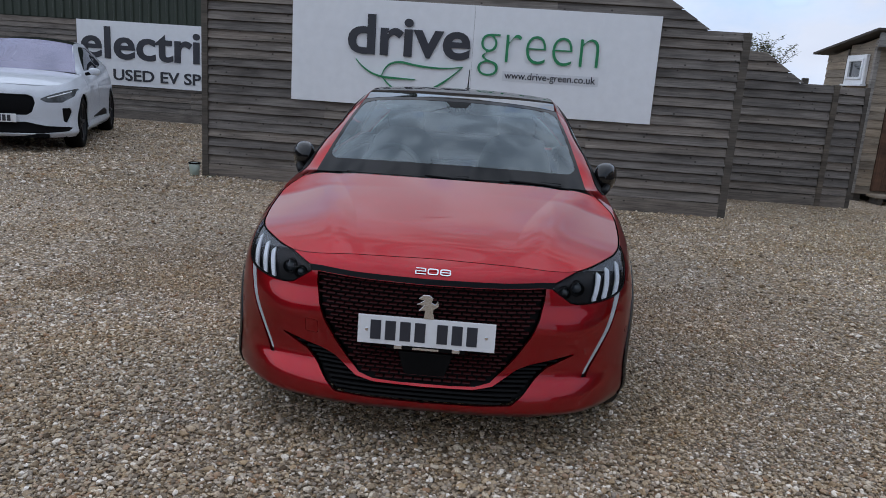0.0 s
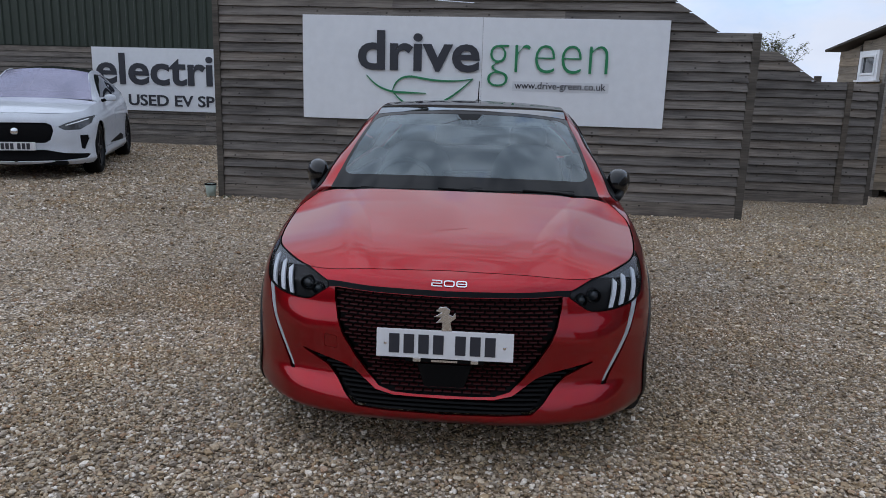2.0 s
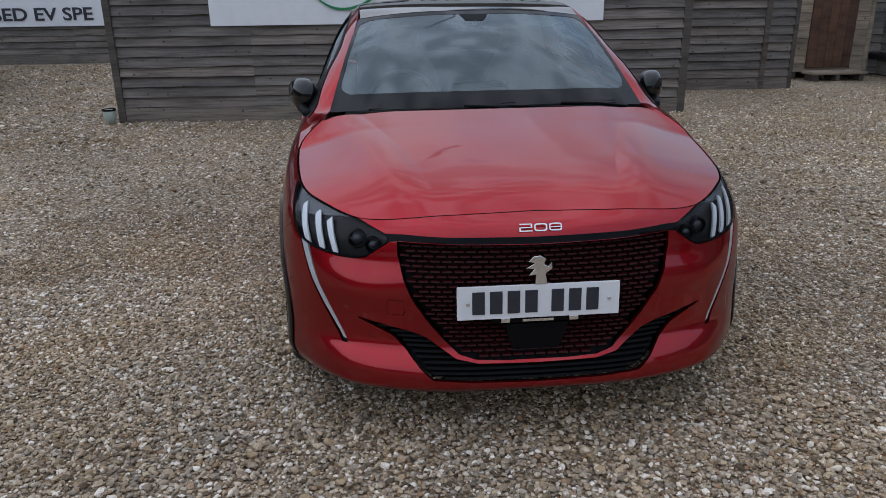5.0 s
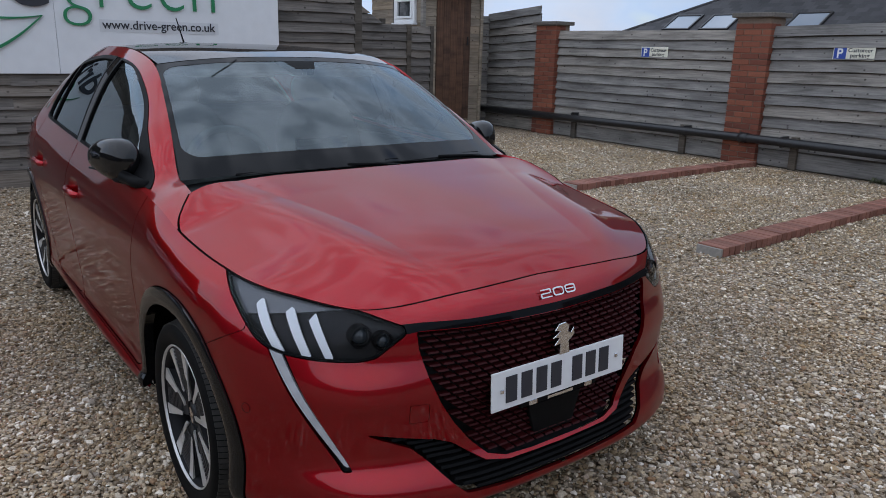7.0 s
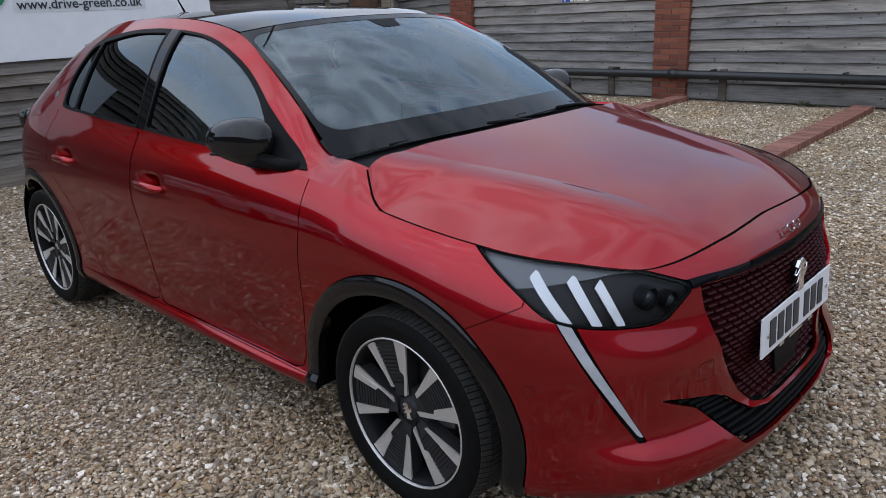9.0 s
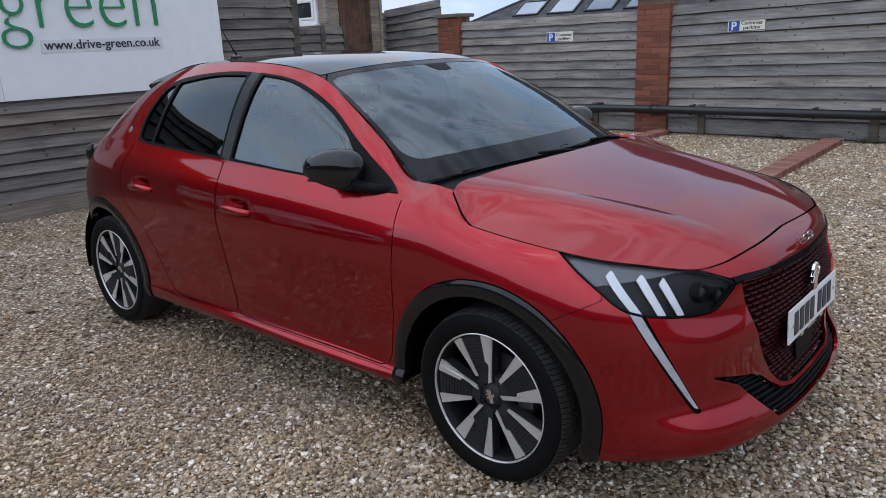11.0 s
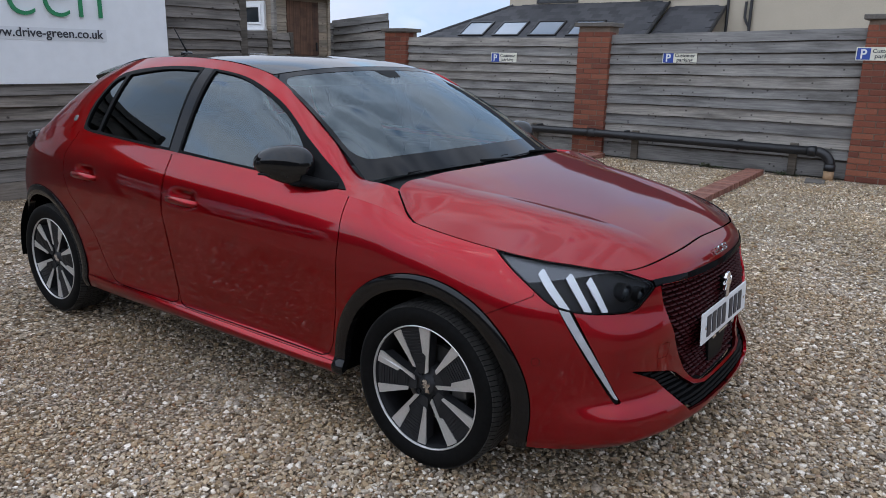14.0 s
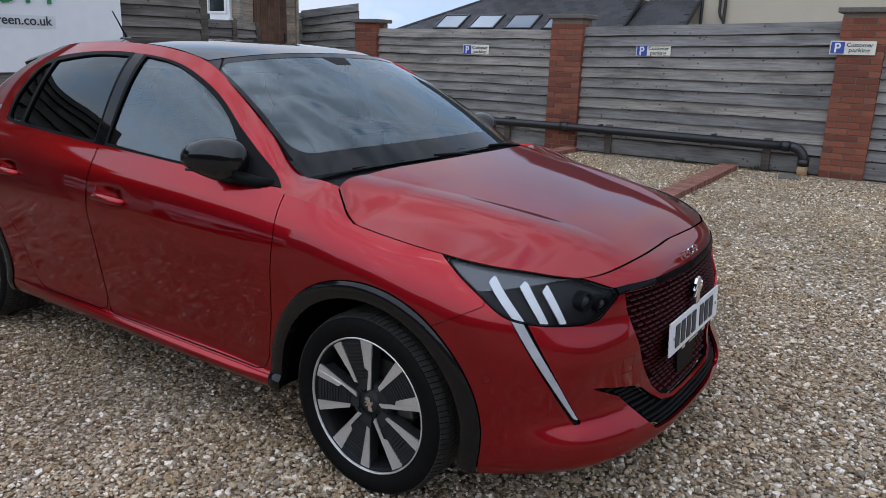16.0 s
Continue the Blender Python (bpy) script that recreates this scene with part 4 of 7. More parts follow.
M_TYRE = plain("black tyre rubber", (0.0065, 0.0063, 0.0062), 0.65, speck=0.25, scale=60, Specular_IOR_Level=0.07)
M_TREAD = plain("grey tyre tread", (0.034, 0.032, 0.030), 0.7, speck=0.3, scale=60, Specular_IOR_Level=0.3)
M_BORDER = material("black printed glass", (0.004, 0.004, 0.005), 0.04, Specular_IOR_Level=0.16)
M_BAR = paint("gloss black bar", (0.004, 0.004, 0.005), 0.0, 0.3, 0.25, 1.45)
M_PLATE = plain("white number plate", (0.72, 0.72, 0.73), 0.35, speck=0.02)
M_SEAT = plain("grey seat cloth", (0.13, 0.13, 0.135), 0.9, speck=0.2)
M_DASH = plain("dark dashboard plastic", (0.11, 0.112, 0.115), 0.7, speck=0.2, Specular_IOR_Level=0.2)
M_DISC = plain("brake disc steel", (0.16, 0.155, 0.15), 0.4, 0.8, speck=0.1)
M_LINING = plain("pale grey headlining", (0.45, 0.45, 0.44), 0.9, speck=0.1)
M_CAP = plain("black mirror cap plastic", (0.004, 0.004, 0.0045), 0.07, speck=0.05, Specular_IOR_Level=0.5)
M_ARCH = plain("satin black arch trim", (0.004, 0.004, 0.0045), 0.10, speck=0.05, Specular_IOR_Level=0.42)

# ---- the red car: nose towards -y, front axle on y = 0 ----
car = empty("hatchback_car", pose(0, 0, 0))
tagged(car, "deep red small hatchback with black roof, parked on gravel", "car")
AXLE, REAR = 0.306, 2.54

# plan of the body at mid height, from the nose round the right-hand corner to the tail
PLAN = [(0, -0.722), (0.13, -0.720), (0.26, -0.712), (0.38, -0.692), (0.49, -0.662), (0.594, -0.618), (0.68, -0.556), (0.750, -0.485),
        (0.806, -0.405), (0.838, -0.315), (0.853, -0.20), (0.861, -0.02), (0.864, 0.25), (0.866, 0.8), (0.866, 1.4), (0.864, 2.0), (0.858, 2.45),
        (0.835, 2.70), (0.79, 2.86), (0.68, 3.0), (0.48, 3.10), (0.25, 3.135), (0, 3.142)]
_p = np.array(PLAN)
_s = np.r_[0, np.cumsum(np.hypot(*np.diff(_p, axis=0).T))]
plan_at = curve_through(np.c_[_s, _p])
_fine = np.linspace(0, _s[-1], 4000)
_finexy = plan_at(_fine)


def along_plan(x, y):
    """How far along the plan the place nearest to (x, y) lies."""
    return float(_fine[np.argmin((_finexy[:, 0] - x) ** 2 + (_finexy[:, 1] - y) ** 2)])


S_CORNER, S_TAIL, S_WING = along_plan(0.594, -0.618), along_plan(0.83, -0.33), along_plan(0.861, 0.0)
S_LIP = along_plan(0.775, -0.452)      # where the lip of the bumper dies away
S_DOOR, S_QUARTER, S_BACK = along_plan(0.865, 0.6), along_plan(0.858, 2.5), along_plan(0.48, 3.10)
SMAX = _s[-1]

# heights of the lower and the upper edge of the body side along the plan
low_at = curve_through([(0, 0.205), (S_CORNER, 0.203), (S_TAIL, 0.208), (S_WING, 0.24), (S_DOOR, 0.235), (S_QUARTER, 0.24), (S_BACK, 0.26), (SMAX, 0.26)])
top_at = curve_through([(0, 0.782), (along_plan(0.3, -0.70), 0.778), (along_plan(0.568, -0.60), 0.762), (along_plan(0.735, -0.49), 0.788), (along_plan(0.845, -0.25), 0.816),
                        (along_plan(0.858, -0.075), 0.838), (along_plan(0.862, 0.08), 0.863), (along_plan(0.864, 0.22), 0.896), (along_plan(0.864, 0.40), 0.918),
                        (along_plan(0.866, 1.43), 0.968), (along_plan(0.864, 2.14), 1.005), (along_plan(0.855, 2.5), 1.015), (along_plan(0.79, 2.86), 0.955), (S_BACK, 0.93), (SMAX, 0.93)])

# how far the body stands out from the plan, by height: at the nose, the corner, the lamp, the wing, the door, the rear quarter and the tail
PROFILES = [
    (0.0, [(0, 0.012), (0.05, 0.050), (0.10, 0.054), (0.16, 0.040), (0.22, 0.012), (0.43, 0.0), (0.64, 0.0), (0.78, -0.003), (0.86, -0.010), (0.92, -0.024), (0.965, -0.050), (1, -0.100)]),
    (S_CORNER, [(0, 0.012), (0.04, 0.036), (0.10, 0.041), (0.17, 0.036), (0.22, 0.023), (0.26, 0.009), (0.30, 0.002), (0.37, 0.0), (0.50, 0.004), (0.60, 0.009), (0.65, 0.004), (0.78, -0.022), (0.86, -0.031), (0.92, -0.040), (1, -0.064)]),
    (S_LIP, [(0, -0.006), (0.05, 0.006), (0.14, 0.008), (0.25, 0.004), (0.40, 0.002), (0.55, 0.0), (0.68, -0.006), (0.78, -0.016), (0.86, -0.032), (0.92, -0.050), (0.97, -0.068), (1, -0.082)]),
    (S_TAIL, [(0, -0.006), (0.05, 0.006), (0.14, 0.008), (0.25, 0.004), (0.40, 0.002), (0.55, 0.0), (0.68, -0.006), (0.78, -0.016), (0.86, -0.032), (0.92, -0.050), (0.97, -0.068), (1, -0.082)]),
    (S_WING, [(0, -0.006), (0.06, 0.0), (0.15, 0.004), (0.30, 0.006), (0.45, 0.007), (0.60, 0.008), (0.72, 0.006), (0.81, 0.001), (0.88, -0.010), (0.935, -0.026), (0.975, -0.046), (1, -0.062)]),
    (S_DOOR, [(0, -0.030), (0.035, 0.006), (0.070, 0.012), (0.105, -0.012), (0.17, -0.018), (0.29, -0.012), (0.43, -0.003), (0.56, 0.005), (0.66, 0.010), (0.76, 0.005), (0.88, -0.016), (1, -0.062)]),
    (S_QUARTER, [(0, -0.010), (0.05, 0.0), (0.10, 0.002), (0.20, 0.002), (0.32, 0.004), (0.45, 0.006), (0.57, 0.010), (0.66, 0.012), (0.76, 0.006), (0.86, -0.012), (0.94, -0.040), (1, -0.068)]),
    (SMAX, [(0, -0.05), (0.05, 0.0), (0.12, 0.01), (0.25, 0.01), (0.40, 0.0), (0.55, -0.01), (0.66, -0.03), (0.76, -0.05), (0.86, -0.07), (0.93, -0.09), (0.97, -0.11), (1, -0.14)]),
]


def body_shell():
    s = np.r_[np.arange(0, S_TAIL + 0.1, 0.009), np.arange(S_TAIL + 0.1, S_BACK, 0.014), np.linspace(S_BACK, SMAX, 20)]
    k = np.linspace(0, 1, 84)
    xy = plan_at(s)
    d = np.gradient(xy, s, axis=0)
    d /= np.linalg.norm(d, axis=1, keepdims=True)
    n = np.c_[d[:, 1], -d[:, 0]]
    low, top = low_at(s)[:, 0], top_at(s)[:, 0]
    rows = np.array([curve_through(p)(k)[:, 0] for _, p in PROFILES])
    at = [a for a, _ in PROFILES]
    off = curve_through(np.c_[at, rows])(s)
    # blend between neighbouring sections without overshoot
    for j in range(len(k)):
        off[:, j] = np.interp(s, at, rows[:, j]) * 0.5 + off[:, j] * 0.5
    # even the change from section to section, across the middle of the nose too
    u = np.arange(-0.3, SMAX, 0.006)
    w = np.exp(-(np.arange(-20, 21) * 0.006 / 0.045) ** 2)
    w /= w.sum()
    for j in range(len(k)):
        line = np.interp(np.abs(u), s, off[:, j])
        off[:, j] = np.interp(s, u, np.convolve(np.pad(line, 20, mode="edge"), w, mode="valid"))
    P = np.empty((len(s), len(k), 3))
    P[:, :, 0] = xy[:, None, 0] + n[:, None, 0] * off
    P[:, :, 1] = xy[:, None, 1] + n[:, None, 1] * off
    P[:, :, 2] = low[:, None] + (top - low)[:, None] * k
    # hollows behind the door handles
    for hy, hz in ((1.275, 0.801), (2.06, 0.823)):
        dip = 0.020 * np.exp(-(((P[:, :, 1] - hy) / 0.066) ** 4 + ((P[:, :, 2] - hz) / 0.029) ** 4)) * (P[:, :, 0] > 0.7)
        P[:, :, 0] -= dip
    P[0, :, 0] = 0
    P[-1, :, 0] = 0
    Q = np.empty((len(s), len(k), 4))
    Q[:, :, 0], Q[:, :, 1], Q[:, :, 2], Q[:, :, 3] = s[:, None], P[:, :, 2], P[:, :, 1], P[:, :, 0]
    return Sheet.grid(P, Q)


shell = body_shell()
TOP = np.array([shell.V[i] for i in range(83, len(shell.V), 84)])     # the upper edge of the body side


def edge_at_y(y):
    """The upper edge of the body side at a place along the car, behind the lamps."""
    k = int(np.argmax(TOP[:, 1] > -0.45))
    m = len(TOP) - 25
    return np.array([np.interp(y, TOP[k:m, 1], TOP[k:m, j]) for j in range(3)])


def edge_at_x(x):
    k = int(np.argmax(TOP[:, 0] > 0.62))
    return np.array([np.interp(x, TOP[:k, 0], TOP[:k, j]) for j in range(3)])


def sp(points):
    """Outline corners (x, y, z) as (way along the plan, z)."""
    return [(along_plan(x, y) if y is not None else x, z) for x, y, z in points]


def front(points):
    """Outline corners (x, z) on the nose as (way along the plan, z)."""
    return [(float(np.interp(x, _finexy[:1500, 0], _fine[:1500])) if x >= 0 else x, z) for x, z in points]


HEADLAMP = smooth_outline(sp([(0.849, -0.235, 0.819), (0.820, -0.375, 0.728), (0.775, -0.455, 0.669), (0.70, -0.54, 0.647), (0.60, -0.614, 0.641), (0.55, -0.638, 0.648), (0.475, -0.668, 0.702),
                              (0.48, -0.666, 0.722), (0.57, -0.63, 0.755), (0.64, -0.585, 0.775), (0.70, -0.535, 0.797), (0.81, -0.39, 0.818)]), 6, (0, 5, 6, 7))
GRILLE = front([(-0.05, 0.700), (0.28, 0.702), (0.448, 0.706), (0.444, 0.66), (0.424, 0.59), (0.394, 0.52), (0.352, 0.45), (0.300, 0.384), (0.252, 0.340), (0.196, 0.324), (0.10, 0.320), (-0.05, 0.320)])
BAR = front([(-0.05, 0.702), (0.28, 0.704), (0.435, 0.708), (0.50, 0.700), (0.50, 0.726), (0.43, 0.728), (0.30, 0.724), (-0.05, 0.723)])
INTAKE = front([(0.592, 0.454), (0.53, 0.440), (0.46, 0.424), (0.405, 0.412), (0.356, 0.392), (0.312, 0.360), (0.262, 0.328), (0.19, 0.314), (-0.05, 0.3105), (-0.05, 0.256), (0.20, 0.257), (0.330, 0.262), (0.372, 0.300), (0.422, 0.352), (0.468, 0.396), (0.53, 0.425)])
TOW = front([(0.422, 0.468), (0.475, 0.470), (0.473, 0.522), (0.424, 0.520)])
_top, _low = along_plan(0.762, -0.47), along_plan(0.617, -0.603)


def fang(wide, z1, z0):
    """The curved strip of the running lamp, as an outline along the plan."""
    rows = [(u, _top + (_low - _top) * (0.88 * u + 0.12 * u * u), z1 + (z0 - z1) * u) for u in [k / 10 for k in range(11)]]
    w = [wide * (1 - 0.45 * u ** 1.5) for u, _, _ in rows]
    return [(s + a, z) for (u, s, z), a in zip(rows, w)] + [(s - a, z) for (u, s, z), a in reversed(list(zip(rows, w)))]


DRL, DRL_SEAT = fang(0.0150, 0.672, 0.362), fang(0.0210, 0.680, 0.350)


def arch(q, y):
    return np.hypot(q[:, 2] - y, q[:, 1] - AXLE)


def split(sheet, phi, gap=0.0):
    """Inside and outside of an outline, with a gap between."""
    return sheet.cut(phi(sheet.Q) + gap), sheet.cut(-phi(sheet.Q) + gap)


def car_part(name, sheet, mat, parent=None, rim=0.012, label="", sides=True):
    """A panel; with sides, one object for each side of the car."""
    if not sides:
        return put_mesh(name, sheet.both().mesh(name, rim), mat, parent or car, label)
    obs = [put_mesh(name, s.mesh(name, rim, False), mat, parent or car, label) for s in (sheet, sheet.mirrored())]
    return obs


# wheel arches
rest = shell.cut(0.350 - arch(shell.Q, 0))
rest = rest.cut(0.350 - arch(rest.Q, REAR))
for y in (0.0, REAR):
    ring, rest = split(rest, lambda q, y=y: arch(q, y) - 0.404, 0.0015)
    ring = ring.cut(ring.Q[:, 2] - (y + 0.6)).cut((y - 0.6) - ring.Q[:, 2])
    ring = ring.cut(np.where(ring.Q[:, 2] > y, 0.268 - ring.Q[:, 1], -1.0))
    swell = 0.004 + 0.006 * np.sin(np.pi * np.clip((arch(ring.Q, y) - 0.350) / 0.054, 0, 1)) ** 0.7
    ring = Sheet(ring.V + swell[:, None] * ring.N, ring.N, ring.Q, ring.F)
    car_part("arch_trim", ring, M_ARCH, rim=0.03, label="black wheel arch trim")

# the face
lamp, rest = split(rest, lambda q: area_of(HEADLAMP, q[:, :2]), 0.0015)
bar, rest = split(rest, lambda q: area_of(BAR, q[:, :2]), 0.0)
grille, rest = split(rest, lambda q: area_of(GRILLE, q[:, :2]), 0.0)
intake, rest = split(rest, lambda q: area_of(INTAKE, q[:, :2]), 0.0)
seat, rest = split(rest, lambda q: area_of(DRL_SEAT, q[:, :2]), 0.001)
guide, _ = split(seat, lambda q: area_of(DRL, q[:, :2]), 0.0)
car_part("grille_bar", bar.pushed(0.003), M_BAR, rim=0.03, sides=False, label="gloss black bar above the grille")
grille_back = car_part("grille", grille.pushed(-0.030), M_TRIM, rim=0.0, sides=False, label="black grille with red tipped blades")
intake_back = car_part("lower_intake", intake.pushed(-0.040), M_TRIM, rim=0.0, sides=False, label="black lower air intake")

# doors
FRONT_DOOR = [(0.380, 1.2), (0.372, 0.90), (0.366, 0.78), (0.385, 0.52), (0.415, 0.36), (0.435, 0.318), (0.47, 0.306), (1.33, 0.306), (1.362, 0.315), (1.375, 0.36), (1.42, 0.72), (1.428, 1.2)]
REAR_DOOR = [(1.434, 1.2), (1.426, 0.72), (1.381, 0.36), (1.385, 0.318), (1.42, 0.306), (1.84, 0.306), (1.90, 0.322), (1.955, 0.38), (2.03, 0.52), (2.12, 0.62), (2.215, 0.70), (2.262, 0.80), (2.258, 0.90), (2.21, 0.98), (2.17, 1.2)]


def side_area(outline, gap=0.0):
    def phi(q):
        d = area_of(outline, q[:, [2, 1]])
        return np.where(q[:, 3] > 0.6, d, np.abs(d) + 0.01)
    return phi


door_f, rest = split(rest, side_area(FRONT_DOOR), 0.002)
door_r, rest = split(rest, side_area(REAR_DOOR), 0.002)
# bumper, wing, sill, quarter
bumper, rest = split(rest, lambda q: np.minimum(q[:, 2] + 0.38, np.maximum(q[:, 1] - 0.70 + 0.54 * (q[:, 2] + 0.38), q[:, 2] + 0.10)), 0.0012)
sill, rest = split(rest, lambda q: np.maximum(np.maximum(q[:, 1] - 0.300, 0.30 - q[:, 2]), q[:, 2] - 2.25), 0.001)
wing, rest = split(rest, lambda q: q[:, 2] - 1.0)
quarter, tail = split(rest, lambda q: q[:, 2] - 2.84, 0.001)
# the towing eye's cover is cut out of one side only
tow, holed = split(bumper, lambda q: area_of(TOW, q[:, :2]), 0.0006)
put_mesh("front_bumper", bumper.plus(holed.mirrored()).mesh("front_bumper", 0.012), M_RED, car)
put_mesh("tow_eye_cover", tow.mirrored().mesh("tow_eye_cover", 0.006, False), M_RED, car, "small square red towing eye cover")
doors_f = car_part("front_door", door_f, M_RED)
doors_r = car_part("rear_door", door_r, M_RED)
car_part("front_wing", wing, M_RED, rim=0.005)
car_part("sill", sill, M_RED)
car_part("rear_quarter", quarter, M_RED)
car_part("tailgate", tail, M_RED, sides=False)

# dark lining behind the gaps
lining = shell.cut(0.372 - arch(shell.Q, 0))
lining = lining.cut(0.372 - arch(lining.Q, REAR))
for o in (HEADLAMP, GRILLE, INTAKE):
    lining = split(lining, lambda q, o=o: area_of(o, q[:, :2]))[1]
car_part("lining", lining.pushed(-0.018), M_LINER, rim=0.0, sides=False)

# ---- bonnet ----
_k0, _k1 = int(np.argmax(TOP[:, 0] > 0.566)), int(np.argmax(TOP[:, 1] > 0.085))
_side = TOP[_k0:_k1 + 1].copy()
_t = np.gradient(_side[:, :2], axis=0)
_t /= np.linalg.norm(_t, axis=1, keepdims=True)
_side[:, 0] -= 0.0085 * _t[:, 1]
_side[:, 1] += 0.0085 * _t[:, 0]
_side = np.vstack([_side[::3], [(0.783, 0.117, 0.886), (0.756, 0.160, 0.913), (0.716, 0.214, 0.944)]])
_u = np.r_[0, np.cumsum(np.linalg.norm(np.diff(_side, axis=0), axis=1))]
BON_SIDE = curve_through(np.c_[_u / _u[-1], _side])
BON_MID = curve_through([(0, 0, -0.618, 0.784), (0.12, 0, -0.54, 0.824), (0.3, 0, -0.40, 0.866), (0.5, 0, -0.22, 0.903), (0.75, 0, 0.0, 0.944), (1, 0, 0.205, 0.980)])


RIB = curve_through([(-0.65, 0.385), (-0.45, 0.425), (-0.26, 0.470), (0.0, 0.560), (0.25, 0.655)])


def bonnet():
    a, b = np.linspace(0, 1, 90), np.linspace(0, 1, 150)
    S, M = BON_SIDE(a), BON_MID(a)
    # a nearly flat middle, a soft crease, and flanks that fall to the wings
    crease = (0.60 + 0.03 * a)[:, None]
    middle, flank = 1 - 0.16 * (b / crease) ** 2, 0.84 * (1 - b) / (1 - crease)
    soft = np.clip(0.5 + 0.5 * (flank - middle) / 0.16, 0, 1)
    fall = flank * (1 - soft) + middle * soft - 0.16 * soft * (1 - soft)
    P = np.empty((90, 150, 3))
    P[:, :, 0] = S[:, None, 0] * b
    P[:, :, 1] = M[:, None, 1] + (S - M)[:, None, 1] * b ** 2.2 + 0.06 * (a[:, None] ** 6) * b ** 2.2 * (1 - b ** 8)
    P[:, :, 2] = S[:, None, 2] + (M - S)[:, None, 2] * fall + 0.004 * (a[:, None] ** 6) * b ** 2.2 * (1 - b ** 8)
    # the leading edge follows the nose
    lead = np.array([edge_at_x(x) for x in P[0, :, 0]])
    lead[:, 1] += 0.0095
    P[:, :, 1:] += (lead - P[0])[None, :, 1:] * (np.clip(1 - a / 0.22, 0, 1) ** 2)[:, None, None]
    # a raised rib along each crease: a crisp inner foot, a rounded crest, a long outer slope
    rise = np.clip(a[:, None] / 0.40, 0, 1)
    rise = rise * rise * (3 - 2 * rise)
    d = P[:, :, 0] - RIB(P[:, :, 1])[:, :, 0]
    inner = np.sin(np.clip(1 + d / 0.10, 0, 1) * math.pi / 2)
    P[:, :, 2] += 0.0095 * rise * np.where(d < 0, inner, np.exp(-(d / 0.085) ** 2)) * (1 - b ** 16)
    return Sheet.grid(P, P.copy())


bon = bonnet().upward()
car_part("bonnet", bon, M_RED, sides=False, rim=0.005)
# black tubes laid in the bonnet gaps stand in for the shade there
seam = [Vector(v) + Vector((0.0042, -0.001, -0.003)) for v in BON_SIDE(np.linspace(0.04, 1, 48))]
for sgn in (1, -1):
    part("bonnet_gap_shade", bm_tube([(sgn * v.x, v.y, v.z) for v in seam], 0.0030, 6), M_LINER, car, "", True)
lead_line = [Vector(edge_at_x(abs(x))) + Vector((0, 0.005, -0.002)) for x in np.linspace(-0.56, 0.56, 41)]
part("bonnet_gap_shade", bm_tube([(x, v.y, v.z) for x, v in zip(np.linspace(-0.56, 0.56, 41), lead_line)], 0.0032, 6), M_LINER, car, "", True)
car_part("bonnet_lining", bon.cut(np.abs(bon.V[:, 0]) - 2).pushed(-0.02), M_LINER, rim=0.0, sides=False)

# ---- windscreen, roof, sides of the cabin ----
RAIL = curve_through([(0, 0.712, 0.219, 0.947), (0.06, 0.702, 0.31, 0.956), (0.10, 0.690, 0.40, 0.958), (0.2, 0.647, 0.60, 1.083), (0.32, 0.599, 0.82, 1.209), (0.44, 0.567, 1.04, 1.313), (0.53, 0.562, 1.25, 1.352), (0.64, 0.560, 1.55, 1.372),
                      (0.76, 0.550, 1.92, 1.366), (0.88, 0.525, 2.22, 1.325), (0.96, 0.495, 2.38, 1.285), (1.0, 0.480, 2.46, 1.250)])
BELT_Y = curve_through([(0, 0.085), (0.06, 0.22), (0.10, 0.35), (0.2, 0.56), (0.32, 0.85), (0.44, 1.10), (0.53, 1.32), (0.64, 1.58), (0.76, 1.95), (0.88, 2.32), (0.96, 2.50), (1.0, 2.60)])


def BELT(a):
    return np.array([edge_at_y(y) for y in BELT_Y(a)[:, 0]])


def cabin_side():
    a, v = np.r_[np.linspace(0, 0.1, 24)[:-1], np.linspace(0.1, 1, 180)], np.linspace(0, 1, 56)
    L, R = BELT(a), RAIL(a)
    w = v[None, :, None]
    P = L[:, None] * (1 - w) + R[:, None] * w
    bulge = (0.020 * np.sin(np.pi * v) + 0.012 * np.sin(np.pi * v ** 2.4))[None, :] * np.clip((a - 0.05) / 0.2, 0.0, 1)[:, None]
    P[:, :, 0] += bulge
    P[:, :, 2] += 0.5 * bulge
    Q = np.empty((len(a), len(v), 3))
    Q[:, :, 0], Q[:, :, 1], Q[:, :, 2] = P[:, :, 1], P[:, :, 2], a[:, None]
    return Sheet.grid(P, Q)


side = cabin_side()
DLO = smooth_outline([(0.405, 0.930), (0.80, 0.950), (1.43, 0.978), (1.90, 1.001), (2.145, 1.016), (2.176, 1.05), (2.170, 1.14), (2.095, 1.258), (1.98, 1.302), (1.70, 1.330), (1.43, 1.330), (1.15, 1.300), (0.92, 1.222), (0.66, 1.080)], 5, (0,))
dlo, shoulders = split(side, lambda q: area_of(DLO, q[:, :2]), 0.0)
car_part("cabin_side", shoulders, M_RED, rim=0.01)
FRONT_PANE = smooth_outline([(0.565, 0.950), (1.00, 0.967), (1.372, 0.987), (1.346, 1.318), (1.15, 1.291), (0.93, 1.213), (0.715, 1.092)], 5, (0, 2, 3))
REAR_PANE = smooth_outline([(1.456, 0.990), (1.80, 1.006), (2.018, 1.018), (1.998, 1.150), (1.972, 1.284), (1.70, 1.316), (1.448, 1.317)], 5, (0, 2, 4, 6))
QUARTER_PANE = smooth_outline([(2.040, 1.020), (2.130, 1.026), (2.158, 1.06), (2.145, 1.15), (2.078, 1.250), (1.996, 1.277), (2.022, 1.15)], 5, (0, 5))
trim = dlo
